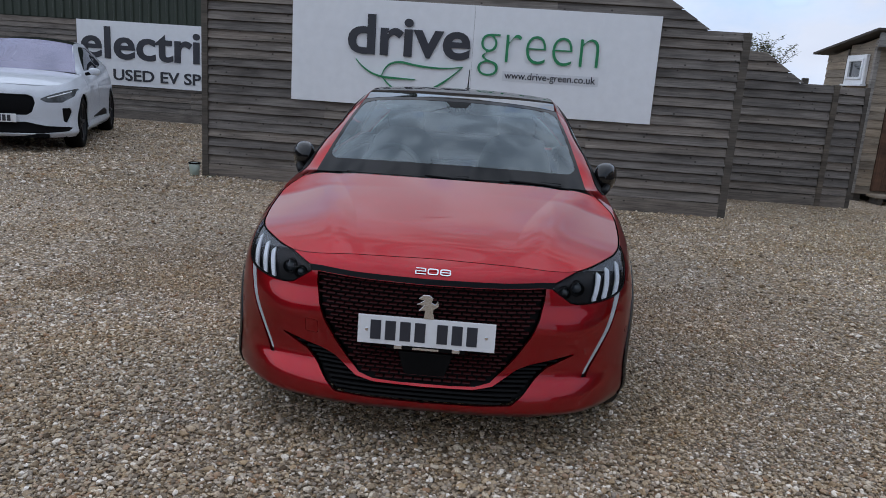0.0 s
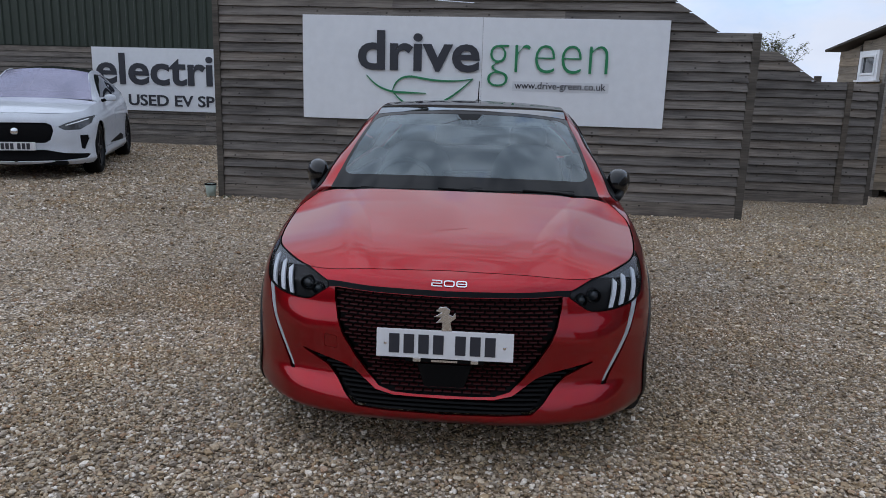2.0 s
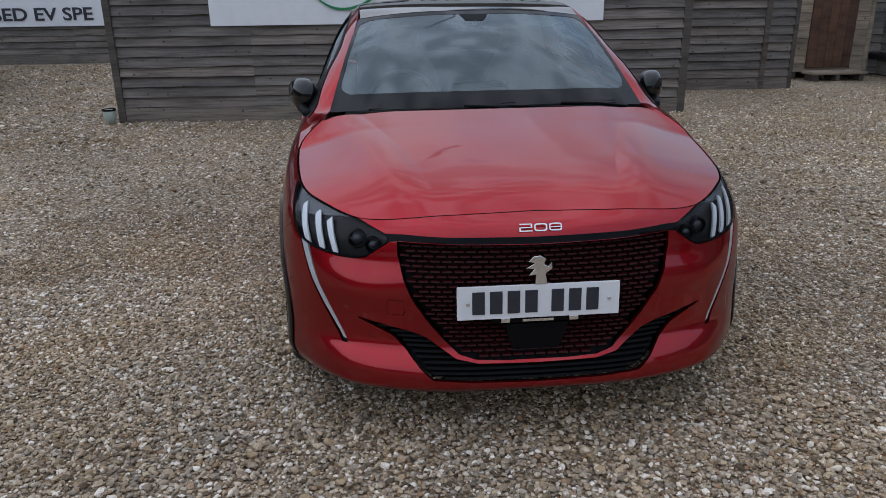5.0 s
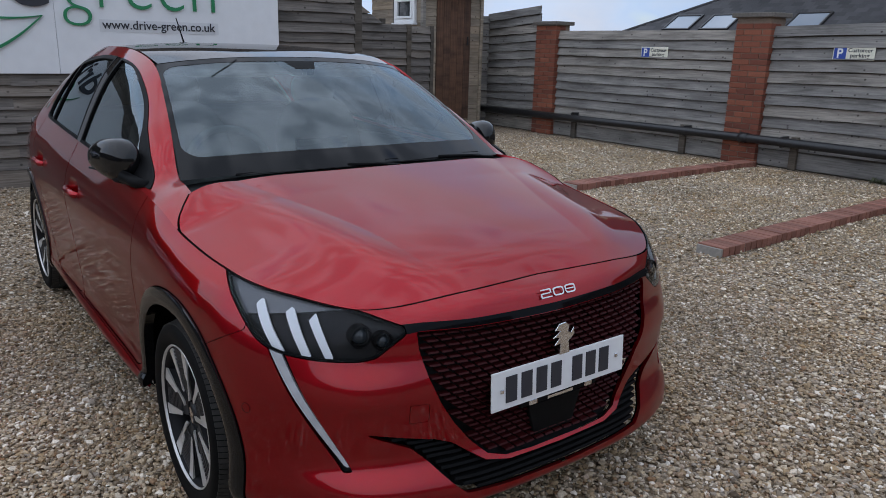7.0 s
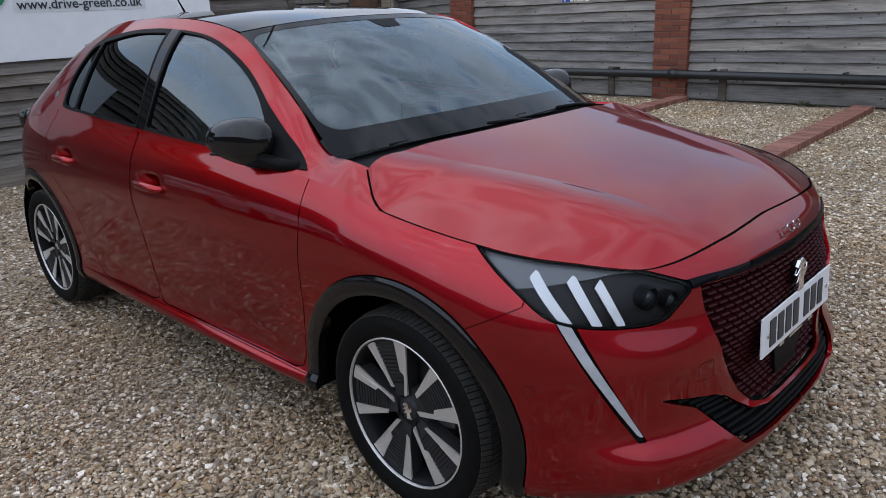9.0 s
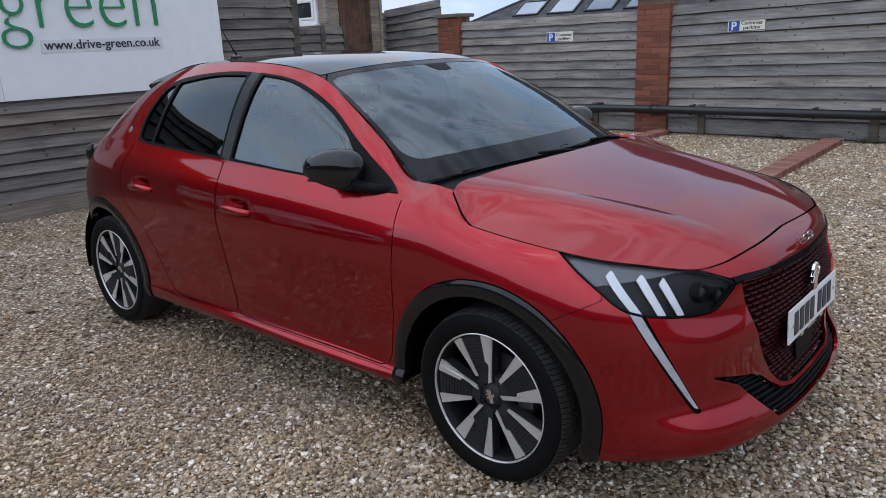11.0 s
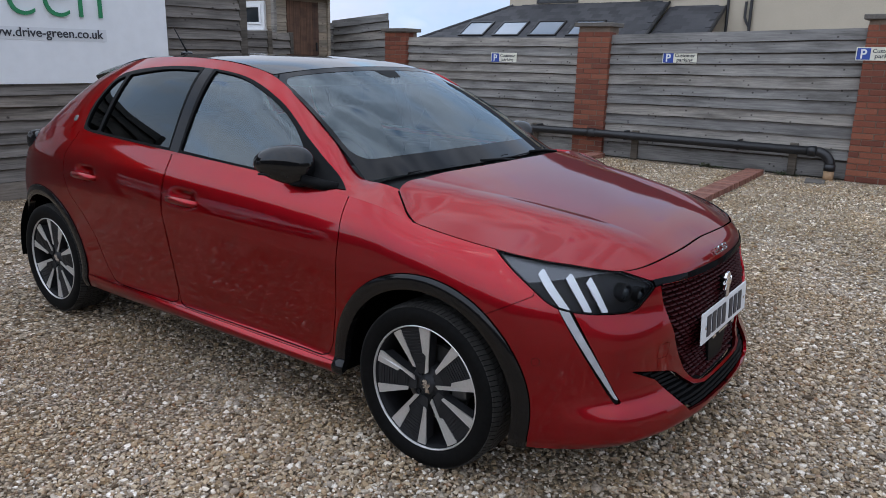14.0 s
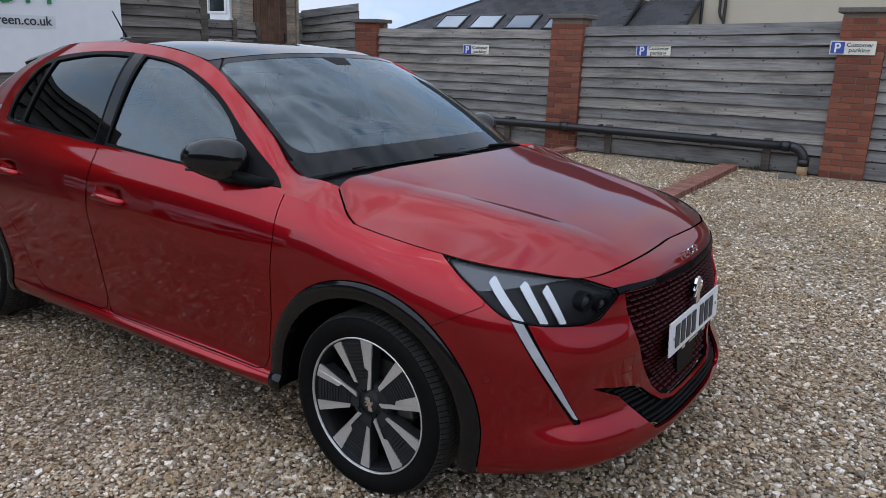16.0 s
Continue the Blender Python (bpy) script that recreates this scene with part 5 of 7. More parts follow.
for name, outline, mat, parents in (("window_pane", FRONT_PANE, M_SIDEGLASS, doors_f), ("window_pane", REAR_PANE, M_PRIVACY, doors_r), ("quarter_pane", QUARTER_PANE, M_PRIVACY, None)):
    pane, trim = split(trim, lambda q, o=outline: area_of(o, q[:, :2]), 0.0)
    for k, s in enumerate((pane, pane.mirrored())):
        p = put_mesh(name, s.pushed(-0.005).mesh(name, 0.0, False), mat, parents[k] if parents else car)
        p.visible_shadow = False
bpil, trim = split(trim, lambda q: np.maximum(np.abs(q[:, 0] - 1.408 + 0.05 * (q[:, 1] - 1.15)) - 0.032, -1 + 0 * q[:, 0]), 0.001)
car_part("window_trim", trim.pushed(0.003), M_TRIM, rim=0.012)
car_part("pillar_trim", bpil.pushed(0.002), M_BORDER, rim=0.01)


def deck(mid, edge, na, nb, power, lift=0.0):
    """A sheet across the car between a middle line and an edge line."""
    a, b = np.linspace(0, 1, na), np.linspace(0, 1, nb)
    M, S = mid(a), edge(a)
    P = np.empty((na, nb, 3))
    P[:, :, 0] = S[:, None, 0] * b
    P[:, :, 1] = M[:, None, 1] + (S - M)[:, None, 1] * b ** 2.2
    P[:, :, 2] = M[:, None, 2] + (S - M)[:, None, 2] * b ** power + lift * np.sin(np.pi * a)[:, None] * (1 - 0.35 * b ** 2)
    Q = np.empty((na, nb, 4))
    Q[:, :, 0], Q[:, :, 1], Q[:, :, 2], Q[:, :, 3] = a[:, None], b[None, :], P[:, :, 0], P[:, :, 1]
    return Sheet.grid(P, Q).upward()


screen = deck(curve_through([(0, 0, 0.262, 0.978), (1, 0, 0.945, 1.346)]), curve_through([(0, 0.690, 0.39, 0.953), (0.5, 0.619, 0.735, 1.153), (1, 0.560, 1.035, 1.309)]), 60, 60, 2.6, 0.022)
screen_ob = put_mesh("windscreen", screen.both().mesh("windscreen", 0.0), M_WS, car, "sloping windscreen reflecting the clouds")
screen_ob.visible_shadow = False


def clear_field(q):
    """Below nought where the screen is clear: a field with rounded corners inside the printed border."""
    u, v = np.abs(q[:, 0] - 0.540) - 0.410 + 0.10, q[:, 1] - 0.972 + 0.10
    return np.hypot(np.maximum(u, 0), np.maximum(v, 0)) + np.minimum(np.maximum(u, v), 0) - 0.10


frit = screen.cut(-clear_field(screen.Q))
put_mesh("black_border", frit.pushed(0.0012).both().mesh("black_border", 0.0), M_BORDER, screen_ob, "black printed border")
camera_patch = screen.cut(np.maximum(screen.Q[:, 2] - 0.072 + 0.28 * (0.955 - screen.Q[:, 0]), 0.855 - screen.Q[:, 0]))
put_mesh("sensor_box", camera_patch.pushed(0.0010).both().mesh("sensor_box", 0.03), M_TRIM, screen_ob, "black mirror sensor box")
roof = deck(curve_through([(0, 0, 0.952, 1.349), (0.15, 0, 1.15, 1.374), (0.33, 0, 1.45, 1.394), (0.5, 0, 1.75, 1.398), (0.7, 0, 2.12, 1.388), (0.88, 0, 2.44, 1.370), (1, 0, 2.60, 1.350)]),
            curve_through([(0, 0.552, 1.042, 1.314), (0.15, 0.556, 1.22, 1.351), (0.33, 0.554, 1.47, 1.371), (0.5, 0.551, 1.75, 1.370), (0.7, 0.545, 2.03, 1.348), (0.88, 0.515, 2.27, 1.305), (1, 0.478, 2.44, 1.260)]), 60, 50, 2.6)
car_part("roof", roof, M_GLOSSBLACK, sides=False, label="gloss black roof")
hatch = deck(curve_through([(0, 0, 2.60, 1.345), (1, 0, 3.0, 0.93)]), curve_through([(0, 0.480, 2.46, 1.246), (1, 0.775, 2.63, 0.985)]), 16, 20, 2.4, 0.03)
put_mesh("rear_glass", hatch.both().mesh("rear_glass", 0.0), M_PANE, car)
car_part("spoiler", deck(curve_through([(0, 0, 2.55, 1.368), (1, 0, 2.76, 1.322)]), curve_through([(0, 0.480, 2.38, 1.296), (1, 0.490, 2.57, 1.262)]), 10, 24, 2.6), M_GLOSSBLACK, sides=False, rim=0.03, label="gloss black roof spoiler")

# ---- lamps ----
lamps = []
for k, (L, sgn) in enumerate(((lamp, 1), (lamp.mirrored(), -1))):
    h = put_mesh("headlamp", L.pushed(-0.024).mesh("headlamp", 0.0, False), M_LAMPDARK, car, "dark headlamp with three white light bars")
    rim = L.mesh("lamp_wall", 0.026, False)
    bm = bmesh.new()
    bm.from_mesh(rim)
    bmesh.ops.delete(bm, geom=list(bm.faces)[: len(L.F)], context="FACES")
    part("lamp_wall", bm, M_LAMPDARK, h)
    lens = put_mesh("lens", L.mesh("lens", 0.0, False), M_LENS, h, "clear headlamp lens")
    lens.visible_shadow = False
    lamps.append(h)


def on_shell(s, z, depth=0.0):
    """The place on the body at a way along the plan and a height, and the normal there."""
    d = np.hypot(shell.Q[:, 0] - s, (shell.Q[:, 1] - z))
    i = int(np.argmin(d))
    n = Vector(shell.N[i])
    return Vector(shell.V[i]) - depth * n, n


LAMP_BARS = [((0.798, -0.418, 0.784), (0.734, -0.503, 0.655)), ((0.738, -0.497, 0.772), (0.682, -0.553, 0.649)), ((0.688, -0.546, 0.758), (0.636, -0.589, 0.647))]
PROJECTORS = [((0.585, -0.62, 0.700), 0.030), ((0.530, -0.648, 0.690), 0.026)]
# grey reflector along the upper edge and black border along the outline of the lens
# the reflector's grey also stands in for sky reflected in the lens
reflector = lamp.cut(np.maximum(area_of(HEADLAMP, lamp.Q[:, :2]) + 0.003, 0.766 - 0.10 * np.clip(lamp.Q[:, 0] - along_plan(0.66, -0.57), 0, 0.3) - lamp.Q[:, 1]))
border = lamp.cut(-area_of(HEADLAMP, lamp.Q[:, :2]) - 0.0055)
for h, a, b in zip(lamps, (reflector, reflector.mirrored()), (border, border.mirrored())):
    put_mesh("reflector", a.pushed(-0.018).mesh("reflector", 0.006, False), M_LAMPGREY, h, "satin grey reflector with sky reflection in its tone")
    put_mesh("lens_border", b.pushed(-0.004).mesh("lens_border", 0.004, False), M_TRIM, h, "black lens border")
for k, (top, foot) in enumerate(LAMP_BARS):
    s1, s0 = along_plan(*top[:2]) + 0.010, along_plan(*foot[:2]) + 0.024
    w = (0.0138, 0.0124, 0.0110)[k]
    o = [(s1 + w * 0.85, top[2] - 0.018), (s1 - w * 0.85, top[2]), (s0 - w, foot[2]), (s0 + w, foot[2])]
    bar_sheet = split(lamp, lambda q: area_of(o, q[:, :2]))[0]
    for h, s in zip(lamps, (bar_sheet, bar_sheet.mirrored())):
        put_mesh("light_bar", s.pushed(-0.010).mesh("light_bar", 0.006, False), M_LAMP, h, "white light bar")
for (x, y, z), r in PROJECTORS:
    c, n = on_shell(along_plan(x, y), z, 0.018)
    for h, sgn in zip(lamps, (1, -1)):
        cc, nn = Vector((sgn * c.x, c.y, c.z)), Vector((sgn * n.x * 0.3, n.y, 0.0)).normalized()
        rot = nn.to_track_quat("X", "Z").to_matrix().to_4x4()
        part("projector_ring", lathe([(-0.02, r), (0.008, r), (0.012, r * 0.9), (0.006, r * 0.82), (-0.01, r * 0.8)], n=24), M_TRIM, h, "", True, Matrix.Translation(cc) @ rot)
        part("projector_lens", lathe([(-0.008, r * 0.8), (0.004, r * 0.66), (0.010, r * 0.40), (0.012, 0.002)], n=24), M_PANE, h, "", True, Matrix.Translation(cc) @ rot)
for s in (seat, seat.mirrored()):
    d = put_mesh("running_lamp", s.pushed(-0.010).mesh("running_lamp", 0.01, False), M_TRIM, car, "white fang shaped running lamp in a black seat")
    g = guide if s is seat else guide.mirrored()
    put_mesh("light_guide", g.pushed(-0.002).mesh("light_guide", 0.01, False), M_GUIDE, d, "white light guide")

# ---- grille blades ----


def across(u):
    """The way along the plan at a distance from the middle of the nose."""
    return float(np.interp(abs(u), _finexy[:1500, 0], _fine[:1500]))


def nose_y(u, z):
    return on_shell(across(u), z)[0].y


def blade(v, f, us, z, depth, thick, root):
    """A thin blade across the nose through the places us at a height."""
    n0 = len(v)
    for u in us:
        y = nose_y(u, z)
        for dy, dz in ((depth, -thick), (depth + 0.004, thick), (root, thick), (root, -thick)):
            v.append((u, y + dy, z + dz))
    for a in range(len(us) - 1):
        for k in range(4):
            f.append((n0 + 4 * a + k, n0 + 4 * a + (k + 1) % 4, n0 + 4 * a + 4 + (k + 1) % 4, n0 + 4 * a + 4 + k))
    e = n0 + 4 * (len(us) - 1)
    f += [(n0 + 3, n0 + 2, n0 + 1, n0), (e, e + 1, e + 2, e + 3)]


gv, gf = [], []
single = 0
for r in reversed(range(24)):
    z = 0.330 + r * 0.0158
    u = -0.45 + (0.019 if r % 2 else 0.0)
    while u < 0.45:
        ends = np.array([(across(u), z), (across(u + 0.0295), z)])
        if area_of(GRILLE, ends).max() < -0.003:
            bv, bf = ([], []) if single < 300 else (gv, gf)
            blade(bv, bf, (u, u + 0.015, u + 0.0295), z, 0.006, 0.0019, 0.032)
            if single < 300:
                put_mesh("grille_blade", mesh_data("grille_blade", bv, bf), M_RED_DARK, grille_back)
            single += 1
        u += 0.0375
if gv:
    tagged(put_mesh("lower_grille_mesh", mesh_data("lower_grille_mesh", gv, gf), M_RED_DARK, grille_back), kind="stuff")
us = np.linspace(-0.60, 0.60, 121)
for r in range(12):
    z = 0.2650 + r * 0.0155
    inside = area_of(INTAKE, np.array([(across(u), z) for u in us])) < -0.004
    run = []
    for u, ok in zip(list(us) + [9], list(inside) + [False]):
        if ok:
            run.append(float(u))
        elif len(run) > 2:
            bv, bf = [], []
            blade(bv, bf, run[::3] + run[-1:], z, 0.012, 0.0035, 0.042)
            put_mesh("intake_blade", mesh_data("intake_blade", bv, bf), M_TRIM, intake_back)
            run = []
        else:
            run = []
part("radar_cover", bm_prism([(-0.105, 0.10), (0.105, 0.10), (0.075, 0.0), (-0.075, 0.0)], 0.02, 0.003), M_TRIM, grille_back, "dark flat sensor cover", False, Matrix.Translation((0, -0.720, 0.335)))

# ---- number plate: characters kept as plain bars ----
plate_m = pose(0, -0.742, 0.466, -3, 0, 0)
plate = part("number_plate", bm_prism([(-0.26, 0.0), (0.26, 0.0), (0.26, 0.111), (-0.26, 0.111)], 0.006, 0.002), M_PLATE, car, "white number plate with dark bars", False, plate_m)
for i in range(7):
    x = -0.212 + i * 0.056 + (0.028 if i > 3 else 0)
    part("plate_bar", bm_box(x, x + 0.040, -0.003, 0.0, 0.018, 0.093, 0.001), M_INK, plate, "", False)
for x in (-0.226, 0.226):
    part("plate_screw", bm_box(x - 0.006, x + 0.006, -0.004, 0.0, 0.049, 0.061, 0.002), M_CHROME, plate, "", False)
part("plate_holder", bm_box(-0.15, 0.15, 0.008, 0.016, -0.018, 0.10, 0.002), M_TRIM, plate)
part("holder_text", bm_box(-0.05, 0.05, 0.004, 0.008, -0.014, -0.006), M_CHROME, plate)
for x in (-0.12, 0.10):
    part("plate_clip", bm_box(x, x + 0.03, 0.003, 0.010, -0.016, 0.0, 0.002), M_CHROME, plate)
part("plate_foot_rod", bm_box(-0.02, 0.02, 0.004, 0.05, 0.03, 0.07), M_TRIM, plate)

# ---- badges: plain shapes ----
_, nn = on_shell(0, 0.748)
for i, x in enumerate((-0.047, 0.0, 0.047)):
    bm = bmesh.new()
    n = 20
    rings = []
    for r, dy in ((1.0, 0.0), (1.0, -0.004), (0.80, -0.004), (0.80, 0.0)):
        rings.append([bm.verts.new((0.0205 * r * math.copysign(abs(math.cos(a)) ** 0.5, math.cos(a)), dy, 0.0125 * (r - (0.12 if r < 1 else 0)) * math.copysign(abs(math.sin(a)) ** 0.5, math.sin(a)))) for a in [k * math.tau / n for k in range(n)]])
    for p, q in zip(rings, rings[1:]):
        for k in range(n):
            bm.faces.new((p[k], p[(k + 1) % n], q[(k + 1) % n], q[k]))
    if i == 0:
        bm.clear()
        for x0, x1, z0, z1 in ((-0.019, 0.018, 0.0092, 0.0125), (0.0155, 0.0205, -0.001, 0.0115), (-0.018, 0.019, -0.0016, 0.0016), (-0.0205, -0.0155, -0.0115, 0.001), (-0.0205, 0.0205, -0.0125, -0.0092)):
            bmesh.ops.create_cube(bm, size=1.0, matrix=Matrix.LocRotScale(((x0 + x1) / 2, -0.002, (z0 + z1) / 2), None, (x1 - x0, 0.004, z1 - z0)))
    if i == 2:
        bmesh.ops.create_cube(bm, size=1.0, matrix=Matrix.LocRotScale((0, -0.002, 0), None, (0.032, 0.0036, 0.0032)))
    p0, n0 = on_shell(abs(x), 0.750)
    part("model_badge", bm, M_CHROME, car, "chrome badge", False, Matrix.Translation((x + 0.008, p0.y - 0.003, 0.749)) @ Matrix.Rotation(radians(-28), 4, "X"))
EMBLEM = [(-0.010, -0.040), (0.020, -0.040), (0.014, -0.010), (0.030, 0.004), (0.027, 0.022), (0.020, 0.010), (0.010, 0.016), (0.014, 0.030), (0.002, 0.040), (-0.016, 0.038), (-0.027, 0.024), (-0.012, 0.020), (-0.032, 0.006), (-0.012, 0.004), (-0.026, -0.014), (-0.008, -0.012)]
part("nose_badge", bm_prism([(a * 1.35, b * 1.2) for a, b in EMBLEM], 0.010, 0.0015), M_CHROME, car, "plain chrome nose badge", False, Matrix.Translation((0.0, -0.738, 0.624)))
part("badge_stem", bm_box(-0.012, 0.012, -0.732, -0.69, 0.60, 0.65), M_TRIM, car)


# ---- wheels ----
def wheel(m, flip):
    w = empty("wheel")
    w.parent = car
    w.matrix_parent_inverse = Matrix()
    w.matrix_basis = m
    R = AXLE - 0.014
    prof = [(-0.095, 0.226), (-0.102, 0.248), (-0.104, 0.262), (-0.098, 0.280), (-0.086, 0.290), (-0.06, R), (0.0, R + 0.001), (0.06, R), (0.088, 0.289), (0.099, 0.279), (0.1035, 0.261), (0.101, 0.246), (0.096, 0.230), (0.09, 0.222), (-0.08, 0.220)]
    tyre = part("tyre", lathe(prof, n=96), M_TYRE, w, "", True)
    tread = bmesh.new()
    for x0, x1, sk in ((0.060, 0.092, 0.01), (0.028, 0.056, -0.006), (-0.024, 0.024, 0.0), (-0.056, -0.028, 0.006), (-0.092, -0.060, -0.01)):
        n = 104
        for k in range(n):
            a0, a1 = k * math.tau / n, (k + 0.80) * math.tau / n
            r1 = R + 0.0045
            ra, rb = (r1, r1 - 0.008) if x1 > 0.08 else ((r1 - 0.008, r1) if x0 < -0.08 else (r1, r1))
            vs = [tread.verts.new((x, r * math.cos(a + q), r * math.sin(a + q))) for x, r, q in ((x0, ra, 0), (x1, rb, sk * 2)) for a in (a0, a1)]
            lo = [tread.verts.new((v.co.x, v.co.y * 0.972, v.co.z * 0.972)) for v in vs]
            tread.faces.new((vs[0], vs[1], vs[3], vs[2]))
            for i, j in ((0, 1), (1, 3), (3, 2), (2, 0)):
                tread.faces.new((vs[i], lo[i], lo[j], vs[j]))
    bmesh.ops.recalc_face_normals(tread, faces=list(tread.faces))
    part("tread", tread, M_TREAD, tyre)
    rim = part("rim", lathe([(-0.085, 0.219), (-0.07, 0.206), (0.02, 0.196), (0.06, 0.202), (0.082, 0.211), (0.090, 0.2195), (0.084, 0.2235), (0.07, 0.222)], n=72), M_RIMWELL, w, "dark five spoke alloy wheel with machined edges", True)
    part("rim_lip", lathe([(0.086, 0.2168), (0.0925, 0.2176), (0.0950, 0.2192), (0.0955, 0.2208), (0.0930, 0.2232)], n=72), M_ALLOY, rim, "bright machined rim lip", True)

    def sector(pts, x0, x1, inner=None):
        """A flat piece of the wheel face from (radius, angle) corners."""
        bm = bmesh.new()
        def xo(r):
            return x1 - 0.020 * (1 - min(1, r / 0.2)) ** 1.5
        a = [bm.verts.new((xo(r), r * math.cos(t), r * math.sin(t))) for r, t in pts]
        b = [bm.verts.new((x0, r * math.cos(t), r * math.sin(t))) for r, t in pts]
        bm.faces.new(a)
        bm.faces.new(list(reversed(b)))
        for i in range(len(pts)):
            j = (i + 1) % len(pts)
            bm.faces.new((a[i], b[i], b[j], a[j]))
        bmesh.ops.recalc_face_normals(bm, faces=list(bm.faces))
        return bm

    def flat(t, corners):
        """Corners (out from the hub, across) of a spoke at the turn t, as (radius, angle)."""
        return [(math.hypot(u, v), t + math.atan2(v, u)) for u, v in corners]

    for k in range(5):
        t = k * math.tau / 5 + 0.434
        part("spoke_panel", sector(flat(t, [(0.045, -0.022), (0.200, -0.080), (0.212, -0.038), (0.2155, 0.0), (0.212, 0.038), (0.200, 0.080), (0.045, 0.022)]), 0.035, 0.080), M_ALLOYDARK, rim)
        for g in range(11):
            u, w2 = 0.078 + 0.0115 * g, 0.022 + 0.0030 * g
            part("spoke_groove", sector(flat(t, [(u, -w2), (u + 0.006, -w2 - 0.002), (u + 0.006, w2 + 0.002), (u, w2)]), 0.076, 0.0825), M_ALLOYDARK, rim)
        part("spoke_edge", sector(flat(t, [(0.046, -0.012), (0.050, -0.027), (0.200, -0.083), (0.208, -0.062), (0.2135, -0.038), (0.121, -0.0250), (0.110, -0.0350)]), 0.078, 0.085), M_ALLOY, rim, "bright machined spoke edge")
        part("spoke_edge", sector(flat(t, [(0.072, 0.021), (0.212, 0.049), (0.208, 0.065), (0.200, 0.083), (0.074, 0.034)]), 0.078, 0.085), M_ALLOY, rim, "bright machined spoke edge")
    part("hub", lathe([(0.0, 0.072), (0.058, 0.070), (0.062, 0.064), (0.060, 0.032), (0.066, 0.031), (0.069, 0.027), (0.070, 0.001)], n=40), M_ALLOYDARK, rim, "", True)
    part("hub_badge", bm_prism([(a * 0.60, b * 0.60) for a, b in EMBLEM], 0.002), M_CHROME, rim, "plain silver hub badge", False, Matrix.Translation((0.0725, 0, 0)) @ Matrix.Rotation(math.pi / 2, 4, "Z"))
    for k in range(4):
        t = k * math.tau / 4 + 0.5
        part("wheel_bolt", lathe([(0.045, 0.011), (0.064, 0.011), (0.0645, 0.0085), (0.056, 0.008), (0.056, 0.001)], n=10), M_TRIM, rim, "", True, Matrix.Translation((0, 0.050 * math.cos(t), 0.050 * math.sin(t))))
    part("brake_disc", lathe([(-0.005, 0.06), (0.01, 0.065), (0.01, 0.135), (-0.01, 0.135)], n=40), M_DISC, w, "", False)
    part("caliper", bm_box(-0.03, 0.035, 0.075, 0.14, -0.05, 0.05, 0.01), M_DISC, w)
    part("barrel", lathe([(-0.08, 0.20), (-0.075, 0.02)], n=40), M_LINER, w, "", True)
    return w


TRACK = 0.752
for y in (0.0, REAR):
    for sgn in (-1, 1):
        m = Matrix.Translation((sgn * TRACK, y, AXLE - 0.003))
        if sgn < 0:
            m = m @ Matrix.Rotation(math.pi, 4, "Z")
        wheel(m @ Matrix.Rotation(0.9 if y else 0.17, 4, "X"), sgn < 0)
for y in (0.0, REAR):
    for sgn in (-1, 1):
        bm = bmesh.new()
        rows = []
        for x in (0.50, 0.835):
            rows.append([bm.verts.new((sgn * x, y + 0.375 * math.cos(a), AXLE + 0.375 * math.sin(a))) for a in [(-0.04 + 1.08 * k / 30) * math.pi for k in range(31)]])
        for k in range(30):
            bm.faces.new((rows[0][k], rows[0][k + 1], rows[1][k + 1], rows[1][k]))
        part("arch_liner", bm, M_LINER, car, "", True)
part("underbody", bm_box(-0.58, 0.58, -0.52, 2.85, 0.21, 0.30), M_LINER, car)
part("engine_block", bm_box(-0.49, 0.49, -0.55, 0.30, 0.28, 0.72), M_LINER, car)
part("axle", bm_tube([(-0.75, 0, AXLE), (0.75, 0, AXLE)], 0.04, 10), M_LINER, car)
part("axle", bm_tube([(-0.75, REAR, AXLE), (0.75, REAR, AXLE)], 0.04, 10), M_LINER, car)


# ---- mirrors (folded), handles, wipers, aerial ----
def blob(rx, ry, rz, n=28, m=16, shape=2.6):
    """A rounded box-like body."""
    bm = bmesh.new()
    rows = []
    e = 2 / shape
    def pw(v):
        return math.copysign(abs(v) ** e, v)
    for t in [0.004, 0.06] + [math.pi * j / m for j in range(1, m)] + [math.pi - 0.06, math.pi - 0.004]:
        rows.append([bm.verts.new((rx * pw(math.sin(t)) * pw(math.cos(p)), ry * pw(math.sin(t)) * pw(math.sin(p)), rz * pw(math.cos(t)))) for p in [k * math.tau / n for k in range(n)]])
    for a, b in zip(rows, rows[1:]):
        for k in range(n):
            bm.faces.new((a[k], b[k], b[(k + 1) % n], a[(k + 1) % n]))
    bm.faces.new(rows[0])
    bm.faces.new(list(reversed(rows[-1])))
    bmesh.ops.recalc_face_normals(bm, faces=list(bm.faces))
    return bm


